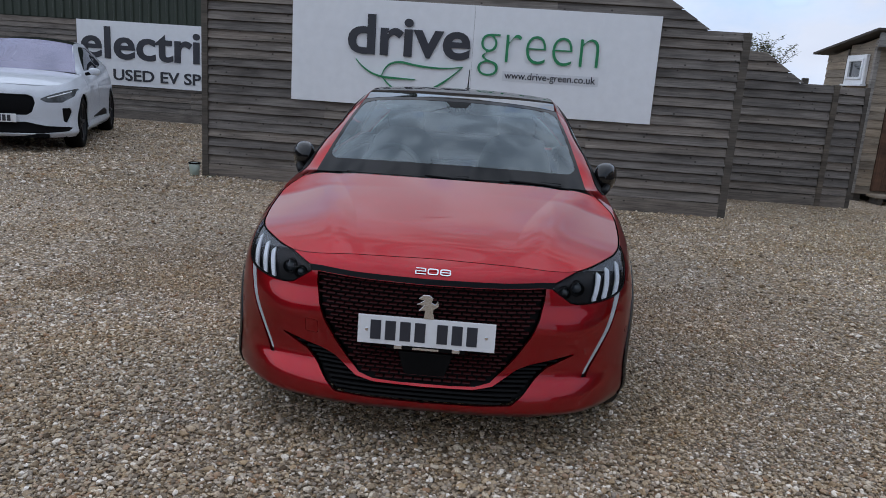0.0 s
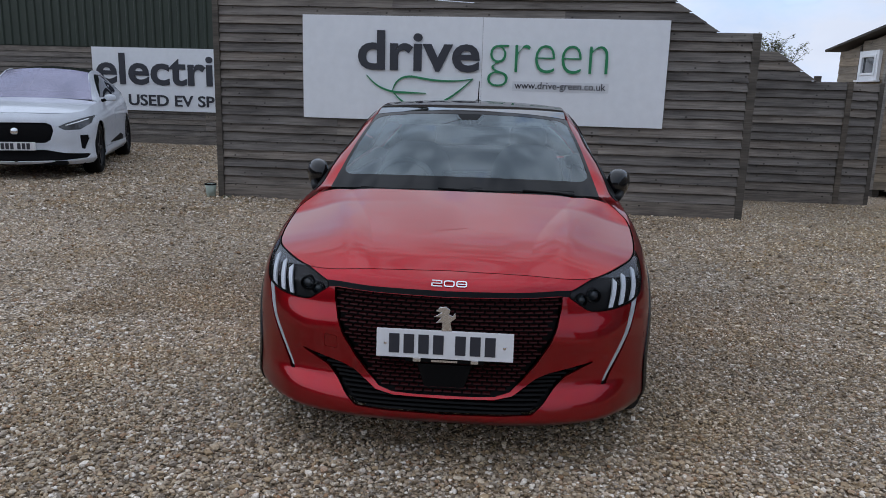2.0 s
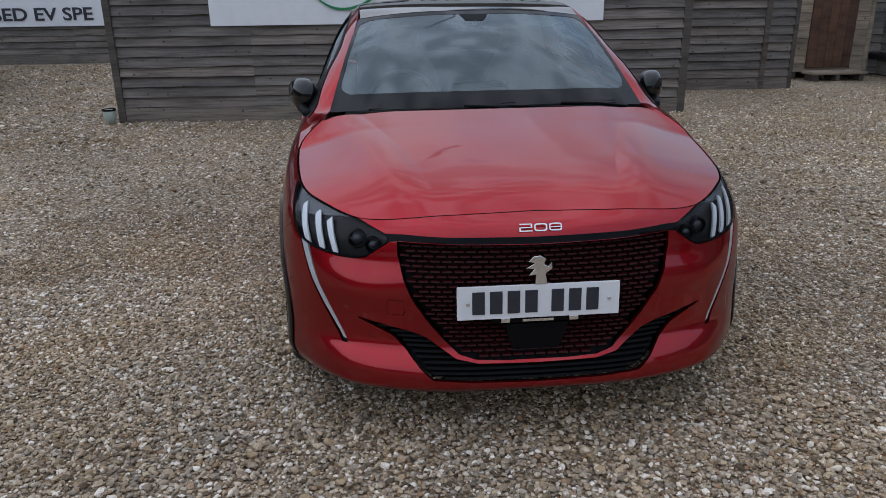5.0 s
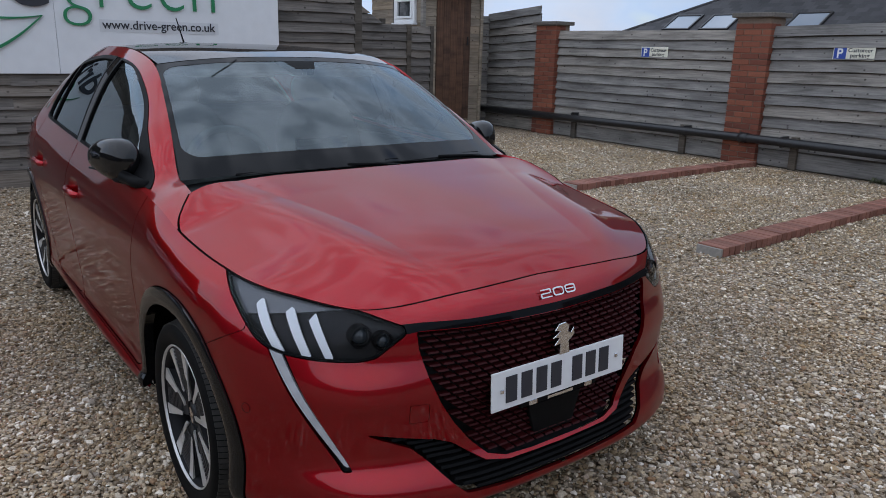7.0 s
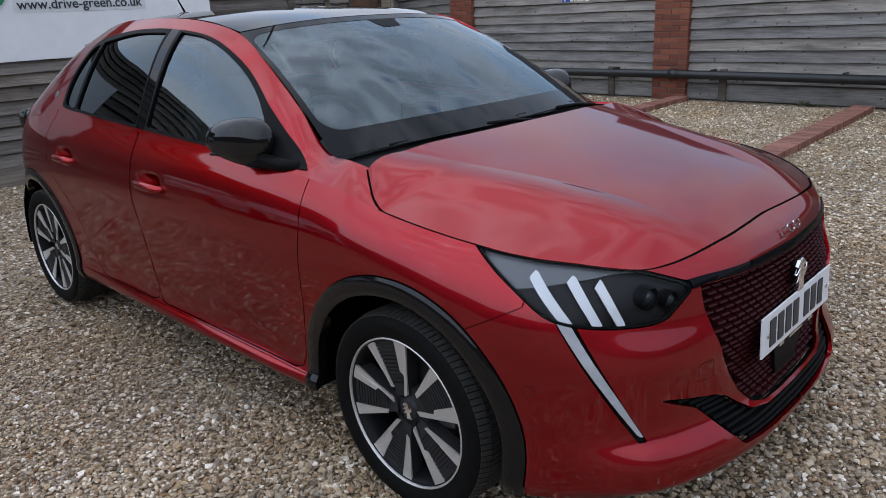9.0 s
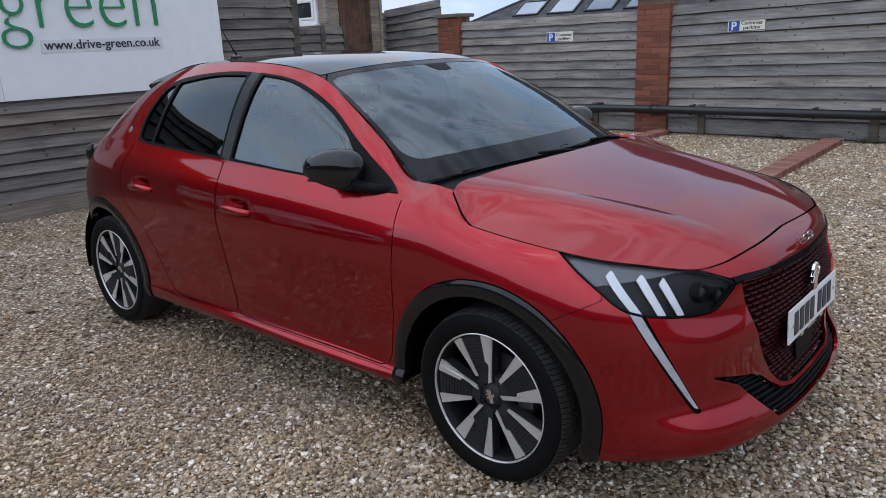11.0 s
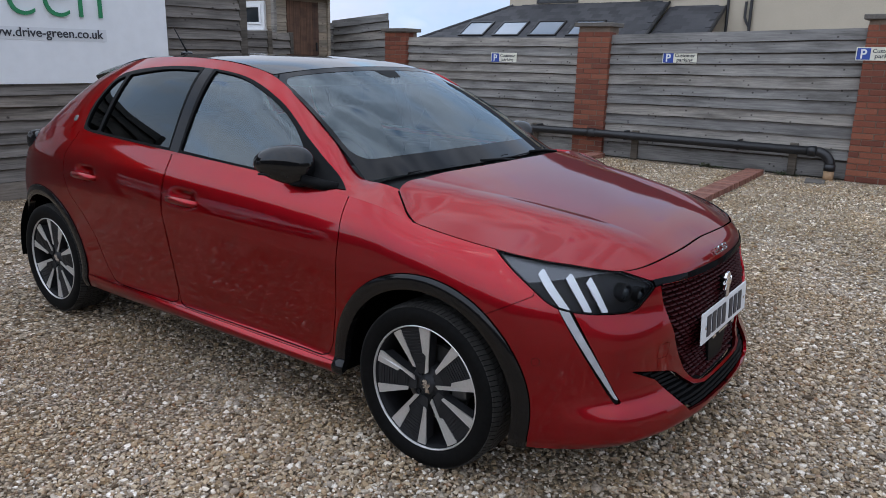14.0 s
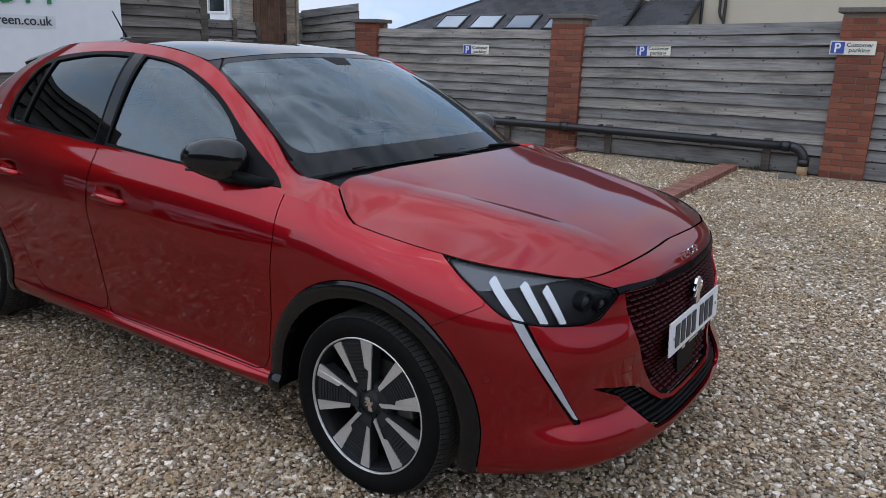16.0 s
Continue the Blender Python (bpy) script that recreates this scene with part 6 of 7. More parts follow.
for sgn in (-1, 1):
    mir = empty("door_mirror")
    mir.parent = car
    bm = blob(0.060, 0.114, 0.084, n=40, m=24, shape=2.55)
    for v in bm.verts:
        u = (v.co.y + 0.114) / 0.228
        v.co.z = v.co.z * (1.0 - 0.34 * u ** 2 if v.co.z > 0 else 1.0 - 0.66 * u ** 1.3)
        v.co.x *= sgn
        v.co.x += sgn * 0.06 * (u - 0.5)
    bmesh.ops.recalc_face_normals(bm, faces=list(bm.faces))
    part("mirror_cap", bm, M_CAP, mir, "gloss black folded door mirror", True, Matrix.Translation((sgn * 0.828, 0.680, 0.995)))
    bm = blob(0.026, 0.055, 0.012)
    for v in bm.verts:
        v.co.x += sgn * 0.36 * v.co.y
    part("mirror_base", bm, M_TRIM, mir, "", True, Matrix.Translation((sgn * 0.816, 0.585, 0.936)))
    part("mirror_arm", bm_tube([(sgn * 0.778, 0.45, 0.935), (sgn * 0.80, 0.50, 0.938), (sgn * 0.825, 0.58, 0.950)], [0.016, 0.020, 0.022], 12), M_TRIM, mir, "", True)
    part("indicator", bm_box(-0.004, 0.004, -0.06, 0.07, -0.004, 0.004, 0.002), M_LAMPDARK, mir, "", False, Matrix.Translation((sgn * 0.878, 0.680, 0.964)) @ Matrix.Rotation(-sgn * 0.27, 4, "Z"))


def side_x(y, z):
    """How far out the body stands at a place on its side."""
    i = int(np.argmin((shell.Q[:, 2] - y) ** 2 + (shell.Q[:, 1] - z) ** 2 + 10 * (shell.Q[:, 3] < 0.6)))
    return float(shell.V[i][0])


for y, z, obs in ((1.275, 0.790, doors_f), (2.06, 0.812, doors_r)):
    for sgn, parent in ((1, obs[0]), (-1, obs[1])):
        x = side_x(y - 0.115, z)
        grip = bm_tube([(sgn * (x - 0.012), y - 0.105, z - 0.004), (sgn * (x + 0.012), y - 0.088, z - 0.002), (sgn * (x + 0.018), y - 0.05, z), (sgn * (x + 0.021), y, z + 0.001), (sgn * (x + 0.018), y + 0.05, z), (sgn * (x + 0.014), y + 0.085, z - 0.001), (sgn * (x - 0.012), y + 0.10, z - 0.003)],
                       [0.010, 0.013, 0.014, 0.0145, 0.014, 0.012, 0.010], 12)
        for v in grip.verts:
            v.co.z = z + (v.co.z - z) * 1.15
        part("door_handle", grip, M_RED, parent, "", True)

for pts in ([(-0.52, 0.335, 0.981), (-0.30, 0.292, 0.990), (-0.02, 0.268, 0.993), (0.10, 0.262, 0.992)], [(0.04, 0.258, 0.990), (0.28, 0.285, 0.991), (0.46, 0.318, 0.985), (0.56, 0.345, 0.980)]):
    wip = part("wiper", bm_tube([(x, y, z - 0.012) for x, y, z in pts], 0.0045, 8), M_TRIM, car, "", True)
    part("wiper_blade", bm_tube([(x, y + 0.020, z - 0.003) for x, y, z in pts], 0.0035, 6), M_TRIM, wip, "", True)
part("wiper_arm", bm_tube([(0.10, 0.235, 0.968), (0.0, 0.255, 0.980), (-0.12, 0.275, 0.983)], 0.007, 8), M_TRIM, car, "", True)
part("wiper_arm", bm_tube([(0.60, 0.31, 0.958), (0.48, 0.31, 0.974), (0.30, 0.285, 0.984)], 0.007, 8), M_TRIM, car, "", True)
cowl = deck(curve_through([(0, 0, 0.19, 0.970), (1, 0, 0.30, 0.978)]), curve_through([(0, 0.70, 0.24, 0.935), (1, 0.69, 0.41, 0.940)]), 10, 40, 3.0)
car_part("cowl_panel", cowl.pushed(-0.008), M_TRIM, sides=False, rim=0.0)
part("aerial_foot", blob(0.022, 0.045, 0.014), M_GLOSSBLACK, car, "", True, Matrix.Translation((0.0, 2.44, 1.386)))
part("aerial", bm_tube([(0, 2.43, 1.392), (0, 2.47, 1.44), (0, 2.55, 1.535)], [0.006, 0.0045, 0.003], 8), M_TRIM, car, "", True)

# ---- cabin inside ----
part("dashboard", bm_prism([(-0.66, 0), (0.66, 0), (0.64, 0.10), (0.45, 0.14), (-0.45, 0.14), (-0.64, 0.10)], 0.42, 0.02), M_DASH, car, "", False, Matrix.Translation((0, 0.36, 0.80)))
screen_unit = part("centre_display", bm_box(-0.135, 0.135, -0.006, 0.006, -0.055, 0.055, 0.004), M_GLOSSBLACK, car, "", False, Matrix.Translation((0.005, 0.715, 0.972)) @ Matrix.Rotation(radians(12), 4, "Z"))
part("bezel", bm_box(-0.130, 0.130, -0.006, 0.004, 0.056, 0.0605, 0.001), M_CHROME, screen_unit, "bright metal edge", False, Matrix.Translation((0.005, 0.715, 0.972)) @ Matrix.Rotation(radians(12), 4, "Z"))
part("cabin_floor", bm_box(-0.70, 0.70, 0.30, 2.8, 0.30, 0.36), M_LINER, car)
for sgn in (-1, 1):
    part("door_lining", bm_box(sgn * 0.76 - 0.02, sgn * 0.76 + 0.02, 0.40, 2.4, 0.35, 0.93, 0.01), M_DASH, car)
    seat_ob = empty("front_seat")
    seat_ob.parent = car
    part("cushion", blob(0.24, 0.26, 0.09), M_SEAT, seat_ob, "", True, Matrix.Translation((sgn * 0.36, 1.10, 0.52)))
    part("backrest", blob(0.24, 0.09, 0.32), M_SEAT, seat_ob, "", True, Matrix.Translation((sgn * 0.36, 1.42, 0.83)) @ Matrix.Rotation(radians(-14), 4, "X"))
    part("headrest", blob(0.12, 0.05, 0.09), M_SEAT, seat_ob, "", True, Matrix.Translation((sgn * 0.36, 1.50, 1.18)))
part("rear_bench", bm_box(-0.62, 0.62, 1.95, 2.4, 0.40, 0.62, 0.05), M_SEAT, car)
part("rear_backrest", bm_box(-0.62, 0.62, 2.35, 2.5, 0.55, 1.04, 0.04), M_SEAT, car)
part("headliner", bm_box(-0.50, 0.50, 1.10, 2.35, 1.27, 1.285), M_LINING, car)
# blocks added as visors to hide the dark gap above the headliner
for sgn in (-1, 1):
    part("visor_filler", bm_box(sgn * 0.245 - 0.18, sgn * 0.245 + 0.18, 1.0, 1.16, 1.262, 1.294, 0.01), M_LINING, car)
wheel_m = Matrix.Translation((-0.36, 0.80, 0.93)) @ Matrix.Rotation(radians(65), 4, "X")
bm = bmesh.new()
ring = []
for k in range(32):
    a = k * math.tau / 32
    ring.append([bm.verts.new(((0.165 + 0.016 * math.cos(b)) * math.cos(a), (0.15 + 0.016 * math.cos(b)) * math.sin(a), 0.016 * math.sin(b))) for b in [j * math.tau / 8 for j in range(8)]])
for k in range(32):
    for j in range(8):
        bm.faces.new((ring[k][j], ring[(k + 1) % 32][j], ring[(k + 1) % 32][(j + 1) % 8], ring[k][(j + 1) % 8]))
part("steering_wheel", bm, M_DASH, car, "", True, wheel_m)

# ---- tail lamps, side sensor ----
for sgn in (-1, 1):
    part("tail_lamp", blob(0.05, 0.10, 0.06), M_GLOSSBLACK, car, "dark tail lamp", True, Matrix.Translation((sgn * 0.752, 2.72, 0.915)))
    p, n = on_shell(along_plan(0.806, -0.405), 0.495)
    rot = Vector((sgn * n.x, n.y, n.z)).to_track_quat("X", "Z").to_matrix().to_4x4()
    part("parking_sensor", lathe([(-0.003, 0.0125), (0.0004, 0.0115), (0.0007, 0.001)], n=20), M_RED, car, "", False, Matrix.Translation((sgn * p.x, p.y, p.z)) @ rot)
    part("sensor_ring", lathe([(-0.002, 0.0145), (0.0003, 0.0140), (0.0003, 0.0128), (-0.002, 0.0123)], n=24), M_RED_DARK, car, "", True, Matrix.Translation((sgn * p.x, p.y, p.z)) @ rot)
    part("side_badge", blob(0.003, 0.017, 0.017), M_DISC, car, "small chrome pillar badge", True, Matrix.Translation((sgn * 0.768, 2.283, 1.066)) @ Matrix.Rotation(-sgn * 0.545, 4, "Y"))


# ---- the white car parked by the barn ----
M_WHITEPAINT = paint("white car paint", (0.55, 0.57, 0.61), 0.0, 0.4)
M_SUVGLASS = clear_glass("suv glass", (0.20, 0.20, 0.22), 3.2, 0.20, (0.76, 0.74, 0.94))
M_SUVSIDE = clear_glass("suv side glass", (0.16, 0.17, 0.18), 1.7, 0.0, (0.85, 0.88, 0.95))
M_SUVLAMP = plain("grey lamp glass", (0.10, 0.105, 0.11), 0.15, speck=0.3, scale=25)


def white_suv():
    m = pose(-7.15, 7.80, 0, 0, 0, 19.9) @ Matrix.Diagonal((1.085, 1.085, 1.085, 1))
    top = empty("electric_suv", m)
    tagged(top, "white electric suv with black grille parked before the barn", "car")
    plan = np.array([(0, -0.86), (0.3, -0.85), (0.55, -0.80), (0.74, -0.70), (0.86, -0.55), (0.92, -0.38), (0.94, -0.1), (0.945, 0.5), (0.945, 1.5), (0.94, 2.4), (0.93, 3.0), (0.90, 3.4), (0.80, 3.65), (0.50, 3.78), (0, 3.82)])
    t = np.r_[0, np.cumsum(np.hypot(*np.diff(plan, axis=0).T))]
    at = curve_through(np.c_[t, plan])
    s = np.arange(0, t[-1], 0.02)
    s = np.r_[s, t[-1]]
    xy = at(s)
    d = np.gradient(xy, s, axis=0)
    d /= np.linalg.norm(d, axis=1, keepdims=True)
    n = np.c_[d[:, 1], -d[:, 0]]
    nose, corner, wing, belt = t[0], t[3], t[6], t[7]
    zt = curve_through([(0, 0.895), (t[2], 0.885), (t[4], 0.92), (wing, 0.985), (belt, 1.03), (t[9], 1.10), (t[11], 1.13), (t[-1], 1.08)])(s)[:, 0]
    k = np.linspace(0, 1, 56)
    prof = [(nose, [(0, -0.03), (0.08, 0.03), (0.18, 0.02), (0.35, 0.0), (0.6, 0.0), (0.8, -0.02), (0.92, -0.06), (1, -0.13)]),
            (corner, [(0, -0.04), (0.08, 0.01), (0.18, 0.01), (0.35, 0.0), (0.6, 0.0), (0.8, -0.02), (0.92, -0.06), (1, -0.10)]),
            (belt, [(0, -0.07), (0.08, -0.01), (0.18, -0.02), (0.35, -0.02), (0.6, 0.0), (0.75, 0.0), (0.9, -0.04), (1, -0.09)]),
            (t[-1], [(0, -0.05), (0.08, 0.0), (0.18, 0.0), (0.35, 0.0), (0.6, -0.02), (0.8, -0.06), (0.92, -0.1), (1, -0.13)])]
    rows = np.array([curve_through(p)(k)[:, 0] for _, p in prof])
    off = np.array([np.interp(s, [a for a, _ in prof], rows[:, j]) for j in range(len(k))]).T
    P = np.empty((len(s), len(k), 3))
    P[:, :, 0] = xy[:, None, 0] + n[:, None, 0] * off
    P[:, :, 1] = xy[:, None, 1] + n[:, None, 1] * off
    P[:, :, 2] = 0.20 + (zt - 0.20)[:, None] * k
    P[0, :, 0] = P[-1, :, 0] = 0
    Q = np.concatenate([P[:, :, 1:2], P[:, :, 2:3], P[:, :, 0:1]], 2)
    body = Sheet.grid(P, Q)
    edge = P[:, -1].copy()

    def both_sides(name, sh, mat, rim=0.015, label=""):
        return [put_mesh(name, x.mesh(name, rim, False), mat, top, label) for x in (sh, sh.mirrored())]

    def middle(name, sh, mat, rim=0.015, label=""):
        return put_mesh(name, sh.both().mesh(name, rim), mat, top, label)

    def arc(q, y):
        return np.hypot(q[:, 0] - y, q[:, 1] - 0.37)

    def sp2(sh, phi, gap=0.0):
        return sh.cut(phi(sh.Q) + gap), sh.cut(-phi(sh.Q) + gap)

    rest = body
    for y in (0.0, 2.99):
        rest = rest.cut(0.405 - arc(rest.Q, y))

    def nose_area(o):
        return lambda q: np.where(q[:, 0] < -0.2, area_of(o, q[:, [2, 1]]), 1.0)

    grille, rest = sp2(rest, nose_area([(-0.1, 0.77), (0.38, 0.77), (0.45, 0.74), (0.47, 0.66), (0.43, 0.54), (0.37, 0.50), (-0.1, 0.49)]))
    low, rest = sp2(rest, nose_area([(-0.1, 0.40), (0.35, 0.41), (0.60, 0.36), (0.84, 0.345), (0.88, 0.33), (0.84, 0.285), (0.55, 0.255), (-0.1, 0.245)]))
    lamp, rest = sp2(rest, nose_area([(0.52, 0.715), (0.60, 0.67), (0.78, 0.675), (0.90, 0.76), (0.915, 0.86), (0.80, 0.83), (0.62, 0.765)]))
    vent, rest = sp2(rest, nose_area([(0.77, 0.60), (0.86, 0.60), (0.87, 0.54), (0.82, 0.40), (0.78, 0.42)]))
    flash, rest = sp2(rest, lambda q: np.where(q[:, 2] > 0.6, area_of([(0.75, 0.39), (2.3, 0.35), (2.3, 0.42), (2.0, 0.475)], q[:, :2]), 1.0))
    middle("grille", grille.pushed(-0.03), M_TRIM, 0.0, "black grille")
    middle("lower_intake", low.pushed(-0.02), M_TRIM, 0.0)
    both_sides("headlamp", lamp.pushed(-0.01), M_SUVLAMP, 0.0, "grey glass headlamp")
    both_sides("side_vent", vent.pushed(-0.02), M_TRIM, 0.0)
    both_sides("sill_trim", flash, M_TRIM, 0.0)
    front, rest = sp2(rest, lambda q: q[:, 0] + 0.25)
    door, rest = sp2(rest, lambda q: np.maximum(np.maximum(0.45 - q[:, 0], q[:, 0] - 1.45), 0.36 - q[:, 1]), 0.002)
    rear_door, rest = sp2(rest, lambda q: np.maximum(np.maximum(1.455 - q[:, 0], q[:, 0] - 2.45), 0.36 - q[:, 1]), 0.002)
    middle("front_bumper", front, M_WHITEPAINT)
    both_sides("front_door", door, M_WHITEPAINT)
    both_sides("rear_door", rear_door, M_WHITEPAINT)
    both_sides("side_panel", rest, M_WHITEPAINT)
    middle("lining", body.cut(0.43 - arc(body.Q, 0)).cut(-1 + 0 * body.cut(0.43 - arc(body.Q, 0)).Q[:, 0]).pushed(-0.05), M_LINER, 0.0)

    def e_y(y):
        i = int(np.argmax(edge[:, 1] > -0.5))
        j = int(np.argmax(edge[:, 1] > 3.4))
        return np.array([np.interp(y, edge[i:j, 1], edge[i:j, c]) for c in range(3)])

    ys = np.linspace(-0.40, 0.42, 12)
    i1 = int(np.argmax(edge[:, 0] > 0.60))
    i2 = int(np.argmax(edge[:, 1] > 0.42))
    idx = np.linspace(i1, i2, 14).astype(int)
    side = curve_through(np.c_[np.linspace(0, 1, 14), edge[idx]])
    hood = deck(curve_through([(0, 0, -0.725, 0.897), (0.3, 0, -0.45, 0.975), (0.6, 0, -0.1, 1.03), (1, 0, 0.30, 1.075)]), side, 30, 30, 2.6).upward()
    middle("bonnet", hood, M_WHITEPAINT)
    sc = deck(curve_through([(0, 0, 0.30, 1.075), (1, 0, 1.30, 1.515)]), curve_through([(0, 0.76, 0.50, 1.055), (1, 0.60, 1.38, 1.465)]), 20, 20, 2.4, 0.03)
    middle("windscreen", sc, M_SUVGLASS, 0.0)
    rf = deck(curve_through([(0, 0, 1.30, 1.517), (0.4, 0, 1.95, 1.56), (1, 0, 3.0, 1.50)]), curve_through([(0, 0.60, 1.38, 1.467), (0.4, 0.60, 1.95, 1.50), (1, 0.56, 2.95, 1.43)]), 20, 20, 2.4)
    middle("roof", rf, M_GLOSSBLACK)
    hb = deck(curve_through([(0, 0, 3.0, 1.50), (1, 0, 3.70, 1.08)]), curve_through([(0, 0.56, 2.95, 1.43), (1, 0.80, 3.45, 1.12)]), 10, 12, 2.4)
    middle("rear_glass", hb, M_SUVGLASS, 0.0)
    a = np.linspace(0, 1, 60)
    R = curve_through([(0, 0.79, 0.43, 1.05), (0.14, 0.75, 0.56, 1.075), (0.42, 0.60, 1.38, 1.468), (0.6, 0.605, 1.95, 1.50), (0.9, 0.56, 2.95, 1.43), (1, 0.62, 3.15, 1.32)])(a)
    L = np.array([e_y(y) for y in np.interp(a, [0, 0.14, 0.42, 0.6, 0.9, 1], [0.42, 0.55, 1.38, 1.95, 3.0, 3.35])])
    v = np.linspace(0, 1, 20)[None, :, None]
    G = L[:, None] * (1 - v) + R[:, None] * v
    G[:, :, 0] += 0.02 * np.sin(np.pi * v[:, :, 0])
    cab = Sheet.grid(G, G[:, :, [1, 2, 0]])
    glass, frame_s = sp2(cab, lambda q: area_of(smooth_outline([(0.80, 1.085), (1.6, 1.11), (2.5, 1.15), (2.85, 1.20), (2.6, 1.38), (1.95, 1.44), (1.45, 1.41)], 5, (0, 3)), q[:, :2]))
    both_sides("side_glass", glass.pushed(-0.01), M_SUVSIDE, 0.0)
    both_sides("cabin_side", frame_s, M_WHITEPAINT)
    plate = part("number_plate", bm_box(-0.26, 0.26, -0.93, -0.915, 0.405, 0.515, 0.003), M_PLATE, top, "white number plate with dark bars")
    for i in range(7):
        x = -0.21 + i * 0.056 + (0.028 if i > 3 else 0)
        part("plate_bar", bm_box(x, x + 0.040, -0.934, -0.93, 0.42, 0.50), M_INK, plate)
    part("nose_badge", lathe([(0, 0.05), (0.012, 0.045), (0.014, 0.001)], n=20), M_CHROME, top, "", True, Matrix.Translation((0, -0.845, 0.65)) @ Matrix.Rotation(-math.pi / 2, 4, "Z"))
    part("plate_mount", bm_box(-0.2, 0.2, -0.92, -0.80, 0.42, 0.49), M_TRIM, top)
    for sgn in (-1, 1):
        part("door_mirror", blob(0.085, 0.05, 0.055), M_WHITEPAINT, top, "white door mirror", True, Matrix.Translation((sgn * 0.985, 0.74, 1.085)))
        part("mirror_arm", bm_tube([(sgn * 0.86, 0.74, 1.04), (sgn * 0.96, 0.72, 1.07)], 0.025, 8), M_TRIM, top, "", True)
        part("lamp_strip", bm_tube([(sgn * 0.62, -0.79, 0.735), (sgn * 0.75, -0.71, 0.775), (sgn * 0.87, -0.52, 0.82)], 0.008, 6), M_LAMP, top, "", True)
        for y in (0.0, 2.99):
            w = empty("wheel")
            w.parent = top
            w.matrix_parent_inverse = Matrix()
            w.matrix_basis = Matrix.Translation((sgn * 0.81, y, 0.37)) @ (Matrix.Rotation(math.pi, 4, "Z") if sgn < 0 else Matrix())
            part("tyre", lathe([(-0.11, 0.26), (-0.12, 0.30), (-0.11, 0.35), (-0.07, 0.37), (0.07, 0.37), (0.11, 0.35), (0.12, 0.30), (0.11, 0.26), (0.10, 0.255)], n=40), M_TYRE, w, "", True)
            part("rim", lathe([(0.10, 0.262), (0.105, 0.25), (0.05, 0.235), (-0.08, 0.23)], n=40), M_ALLOYDARK, w, "", True)
            for q in range(5):
                c = q * math.tau / 5
                bm = bm_box(0.06, 0.09, 0.03, 0.25, -0.022, 0.022, 0.004)
                part("spoke", bm, M_ALLOYDARK, w, "", False, Matrix.Rotation(c, 4, "X"))
            part("hub", lathe([(0.05, 0.06), (0.095, 0.05), (0.10, 0.001)], n=20), M_ALLOYDARK, w, "", True)
    part("underbody", bm_box(-0.80, 0.80, -0.6, 3.6, 0.19, 0.30), M_LINER, top)
    part("front_splitter", bm_box(-0.62, 0.62, -0.84, -0.5, 0.20, 0.26, 0.01), M_TRIM, top)
    part("cabin_shade", bm_box(-0.60, 0.60, 1.1, 3.0, 0.6, 1.15), M_SEAT, top)


white_suv()


# ---- shrub and weeds ----
def shrub():
    ob = empty("shrub", pose(4.84, 10.2, 0) @ Matrix.Diagonal((1.22, 1.20, 1.10, 1)))
    tagged(ob, "twiggy shrub with small dull green leaves behind the fence", "shrub")
    r = random.Random(21)
    stem = part("stem", bm_tube([(0, 0, 0), (0.02, 0.03, 0.7), (0.0, 0.0, 1.4)], [0.04, 0.03, 0.022], 8), M_TWIG, ob, "", True)
    twigs, leaves = bmesh.new(), bmesh.new()

    def grow(p, d, length, rad, depth):
        pts, rads = [p], [rad]
        for i in range(4):
            d = (d + Vector((r.uniform(-0.35, 0.35), r.uniform(-0.35, 0.35), r.uniform(-0.1, 0.25)))).normalized()
            p = p + d * length / 4
            pts.append(p)
            rads.append(rad * (1 - 0.2 * (i + 1)))
        b = bm_tube(pts, rads, 5)
        tmp = bpy.data.meshes.new("t")
        b.to_mesh(tmp)
        b.free()
        twigs.from_mesh(tmp)
        bpy.data.meshes.remove(tmp)
        if depth:
            for q in pts[1:]:
                for _ in range(2):
                    grow(q, (d + Vector((r.uniform(-1, 1), r.uniform(-1, 1), r.uniform(-0.2, 0.8)))).normalized(), length * 0.55, rad * 0.5, depth - 1)
        else:
            for q in pts[1:] + pts[2:]:
                if r.random() < 0.9:
                    a, s2 = r.uniform(0, 6.28), r.uniform(0.014, 0.030)
                    e, f2 = Vector((math.cos(a), math.sin(a), r.uniform(-0.4, 0.6))) * s2, Vector((-math.sin(a), math.cos(a), r.uniform(-0.4, 0.4))) * s2 * 0.6
                    vs = [leaves.verts.new(q + w) for w in (e * 0, e + f2, e * 2.2, e - f2)]
                    leaves.faces.new(vs)

    for k in range(6):
        a = k * 1.05
        grow(Vector((0, 0, 1.2 + 0.03 * k)), Vector((0.55 * math.cos(a), 0.55 * math.sin(a), 1)).normalized(), 0.62, 0.011, 2)
    tagged(part("twigs", twigs, M_TWIG, ob), kind="stuff")
    tagged(part("leaves", leaves, M_BUD, ob), kind="stuff")


shrub()


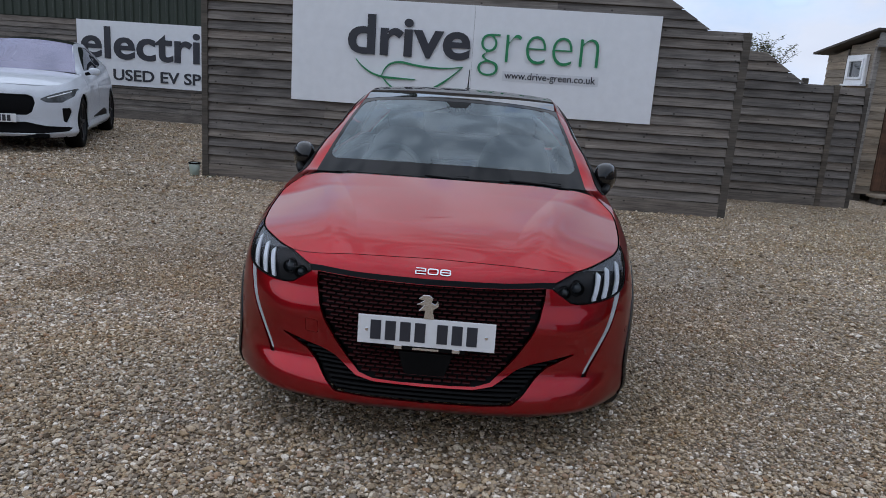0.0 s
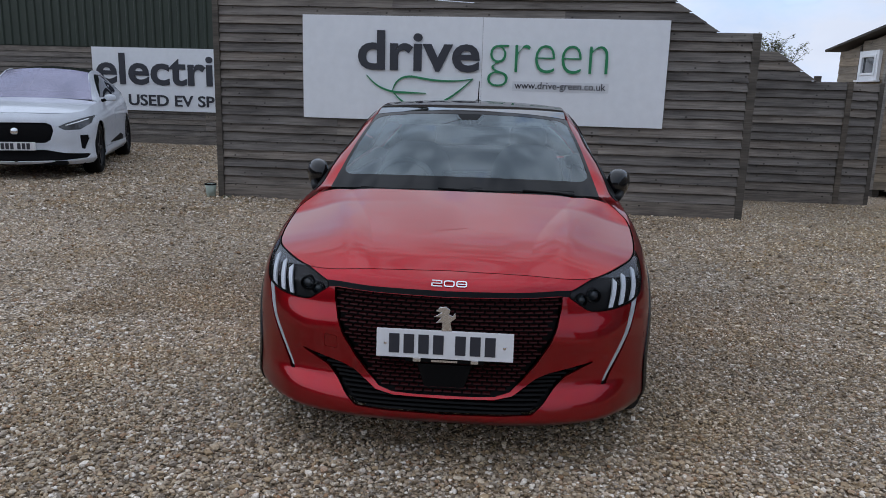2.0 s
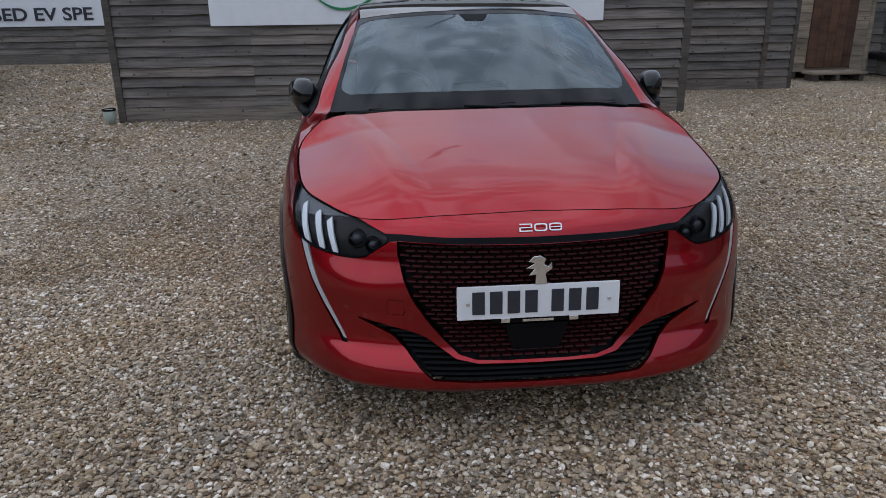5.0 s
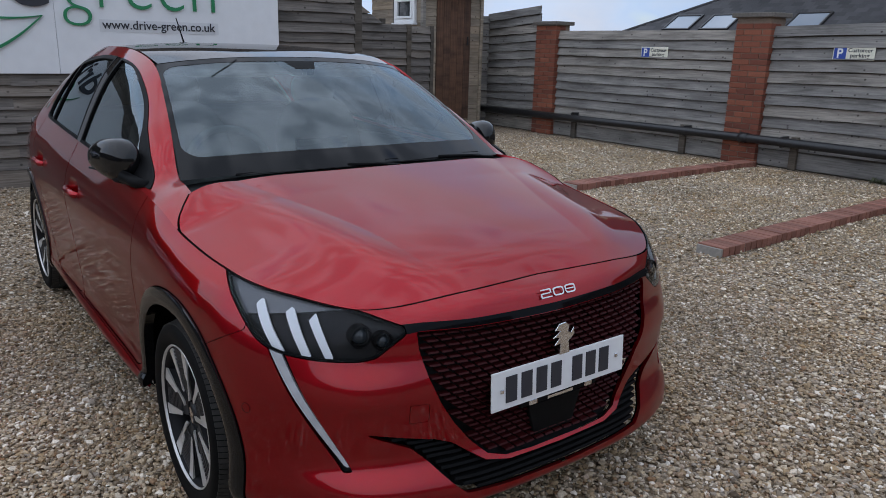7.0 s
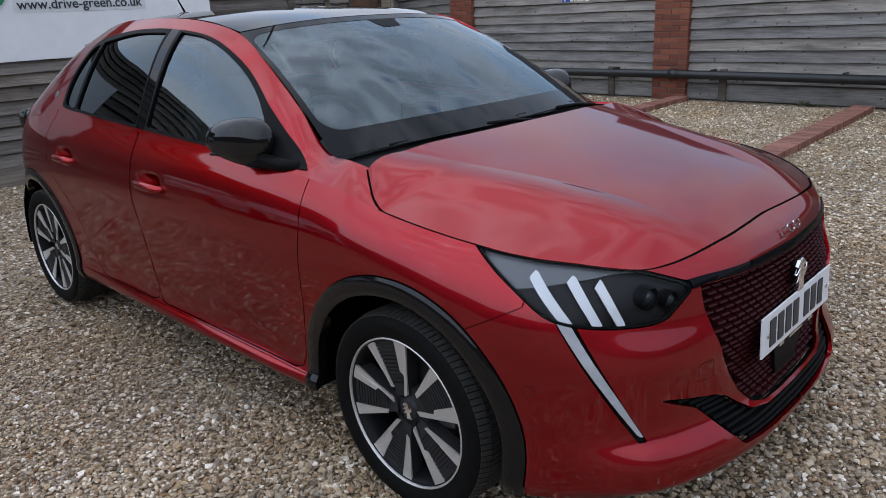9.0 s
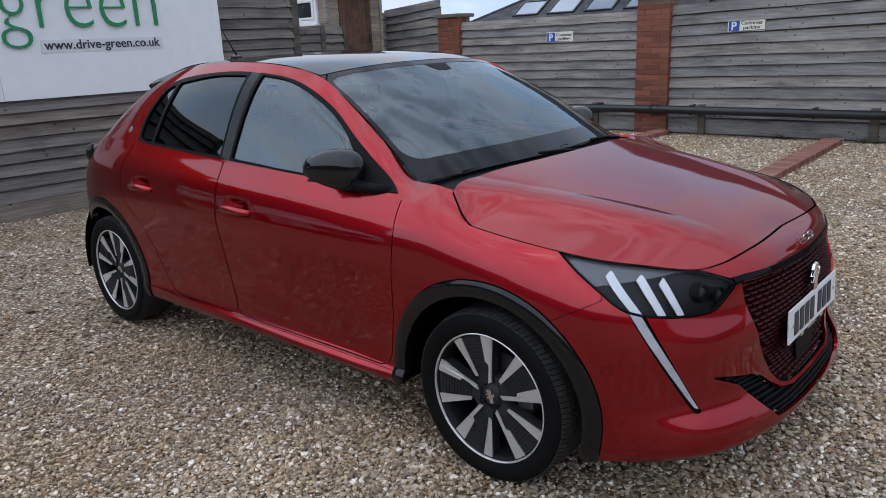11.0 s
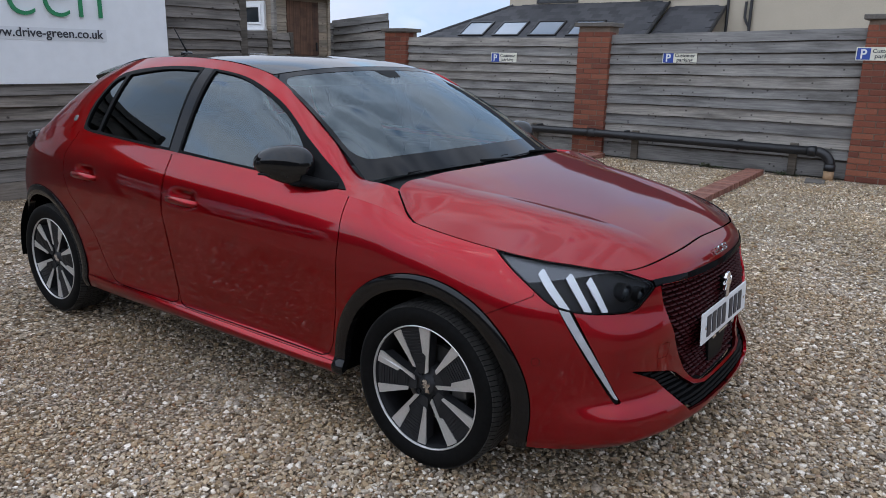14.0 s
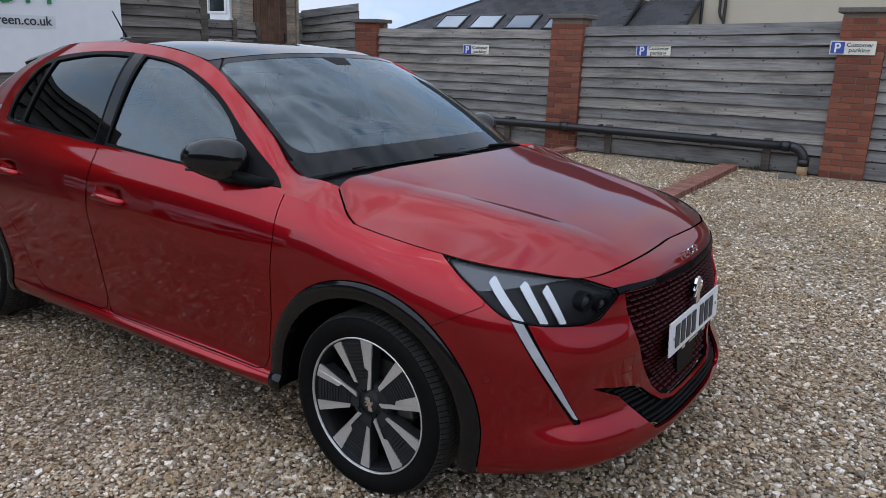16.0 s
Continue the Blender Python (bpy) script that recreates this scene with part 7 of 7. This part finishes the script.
def weed(x, y, size, seed):
    r = random.Random(seed)
    bm = bmesh.new()
    for k in range(46):
        a, up, ln = r.uniform(0, 6.28), r.uniform(0.2, 1.1), r.uniform(0.4, 1.0) * size
        d = Vector((math.cos(a), math.sin(a), up)).normalized() * ln
        s2 = Vector((-math.sin(a), math.cos(a), 0)) * ln * 0.16
        o = Vector((r.uniform(-0.5, 0.5) * size, r.uniform(-0.9, 0.9) * size, 0))
        vs = [bm.verts.new(o + w) for w in (Vector(), d * 0.5 + s2, d, d * 0.5 - s2)]
        bm.faces.new(vs)
    ob = part("weed", bm, M_LEAF, None, "", False, pose(x, y, 0))
    tagged(ob, "small green weed at the foot of the fence", "plant", "weeds by the fence", "")


for i, (x, y, sz) in enumerate(((7.66, 1.72, 0.10), (7.66, 1.58, 0.07), (7.66, 0.75, 0.09), (7.67, 0.62, 0.06), (-3.36, 5.98, 0.06))):
    weed(x, y, sz, i + 3)


def garden_tap_box():
    ob = empty("hose_pot", pose(-3.60, 6.08, 0))
    tagged(ob, "small pale green plastic pot with a black rim", "pot")
    part("pot", lathe([(0, 0.001), (0.0, 0.055), (0.16, 0.07), (0.165, 0.066), (0.02, 0.05)], n=20), M_POT, ob, "", True, Matrix.Rotation(-math.pi / 2, 4, "Y"))
    part("rim", lathe([(0.155, 0.07), (0.158, 0.078), (0.175, 0.078), (0.175, 0.066)], n=20), M_TRIM, ob, "black rim", True, Matrix.Rotation(-math.pi / 2, 4, "Y"))


M_POT = plain("pale green plastic", (0.42, 0.50, 0.44), 0.5, speck=0.08)
garden_tap_box()


# ---- loose pebbles over the gravel bed, nearest to where one walks ----
def pebbles(count, x0, x1, y0, y1, seed, fine, skip, size0, mat, label, fade=(0.0, 0.0)):
    r = np.random.RandomState(seed)
    bm = bmesh.new()
    if fine == 2:
        bmesh.ops.create_icosphere(bm, subdivisions=1, radius=1.0)
    elif fine:
        bmesh.ops.create_cube(bm, size=1.25)
    else:
        tips = [bm.verts.new(v) for v in ((1.1, 0, 0), (0, 1.1, 0), (-1.1, 0, 0), (0, -1.1, 0), (0, 0, 1), (0, 0, -1))]
        for k in range(4):
            bm.faces.new((tips[k], tips[(k + 1) % 4], tips[4]))
            bm.faces.new((tips[(k + 1) % 4], tips[k], tips[5]))
    bmesh.ops.triangulate(bm, faces=list(bm.faces))
    bm.verts.index_update()
    base = np.array([v.co[:] for v in bm.verts])
    tri = np.array([[v.index for v in f.verts] for f in bm.faces])
    bm.free()
    nv, nf = len(base), len(tri)
    px = r.uniform(x0, x1, count)
    py = r.uniform(y0, y1, count)
    a, b, c, d = skip
    # thin out towards the left or the right end and the far end
    w = np.clip((px - x0) / fade[0], 0, 1) if fade[0] > 0 else np.clip((x1 - px) / max(-fade[0], 1e-6), 0, 1)
    w = w * np.clip((y1 - py) / max(fade[1], 1e-6), 0, 1)
    keep = (r.uniform(0, 1, count) < w) & ~((px > a) & (px < b) & (py > c) & (py < d))
    px, py = px[keep], py[keep]
    count = len(px)
    size = np.clip(r.lognormal(math.log(size0), 0.34, count), 0.003, 2.4 * size0)
    flat = np.c_[r.uniform(0.85, 1.25, count), r.uniform(0.65, 0.95, count), r.uniform(0.45, 0.75, count)] * size[:, None]
    V = (base[None] * (1 + r.uniform(-0.2, 0.2, (count, nv, 1))) + r.uniform(-0.24, 0.24, (count, nv, 3))) * flat[:, None, :]
    a, b = r.uniform(0, math.tau, count), r.normal(0, 0.35, count)
    ca, sa, cb, sb = np.cos(a)[:, None], np.sin(a)[:, None], np.cos(b)[:, None], np.sin(b)[:, None]
    x, y, z = V[:, :, 0], V[:, :, 1] * cb - V[:, :, 2] * sb, V[:, :, 1] * sb + V[:, :, 2] * cb
    W = np.stack([x * ca - y * sa + px[:, None], x * sa + y * ca + py[:, None], z + (flat[:, 2] * 0.35 + r.uniform(0, 0.009, count))[:, None]], 2)
    # stones heaped a little round the tyres
    for wx in (-0.76, 0.76):
        for wy in (0.0, 2.54):
            heap = 0.034 * np.exp(-((px - wx) / 0.16) ** 2 - ((py - wy) / 0.17) ** 2) * r.uniform(0, 1, count)
            W[:, :, 2] += heap[:, None]
    F = tri[None] + (np.arange(count) * nv)[:, None, None]
    me = bpy.data.meshes.new("pebbles")
    me.vertices.add(count * nv)
    me.vertices.foreach_set("co", W.astype(np.float32).ravel())
    me.loops.add(count * nf * 3)
    me.loops.foreach_set("vertex_index", F.astype(np.int32).ravel())
    me.polygons.add(count * nf)
    me.polygons.foreach_set("loop_start", np.arange(0, count * nf * 3, 3, dtype=np.int32))
    me.polygons.foreach_set("use_smooth", np.zeros(count * nf, bool))
    me.update(calc_edges=True)
    me.validate()
    me.materials.append(mat)
    return tagged(new("pebbles", me), label, "gravel", kind="stuff")


MIXED = "loose tan, grey, brown and white pebbles"
pebbles(30000, -2.7, -0.75, -0.55, 0.9, 10, 2, (9, 9, 9, 9), 0.0068, M_STONES, MIXED)
pebbles(70000, -2.7, 2.4, -0.55, 2.2, 5, 1, (-2.7, -0.75, -0.55, 0.9), 0.0064, M_STONES, MIXED)
pebbles(38000, -2.7, 2.4, -1.95, -0.55, 6, 2, (9, 9, 9, 9), 0.0076, M_STONES, MIXED)
pebbles(26000, -10.5, -2.6, 4.5, 13.85, 7, 0, (9, 9, 9, 9), 0.0150, M_STONES, MIXED)
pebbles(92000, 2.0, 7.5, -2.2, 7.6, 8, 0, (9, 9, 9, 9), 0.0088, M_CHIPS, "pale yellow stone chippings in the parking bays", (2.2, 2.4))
pebbles(48000, -6.6, 4.2, -1.95, 7.6, 9, 0, (-2.7, 2.4, -1.95, 2.2), 0.0105, M_STONES, MIXED, (-1.6, 2.4))
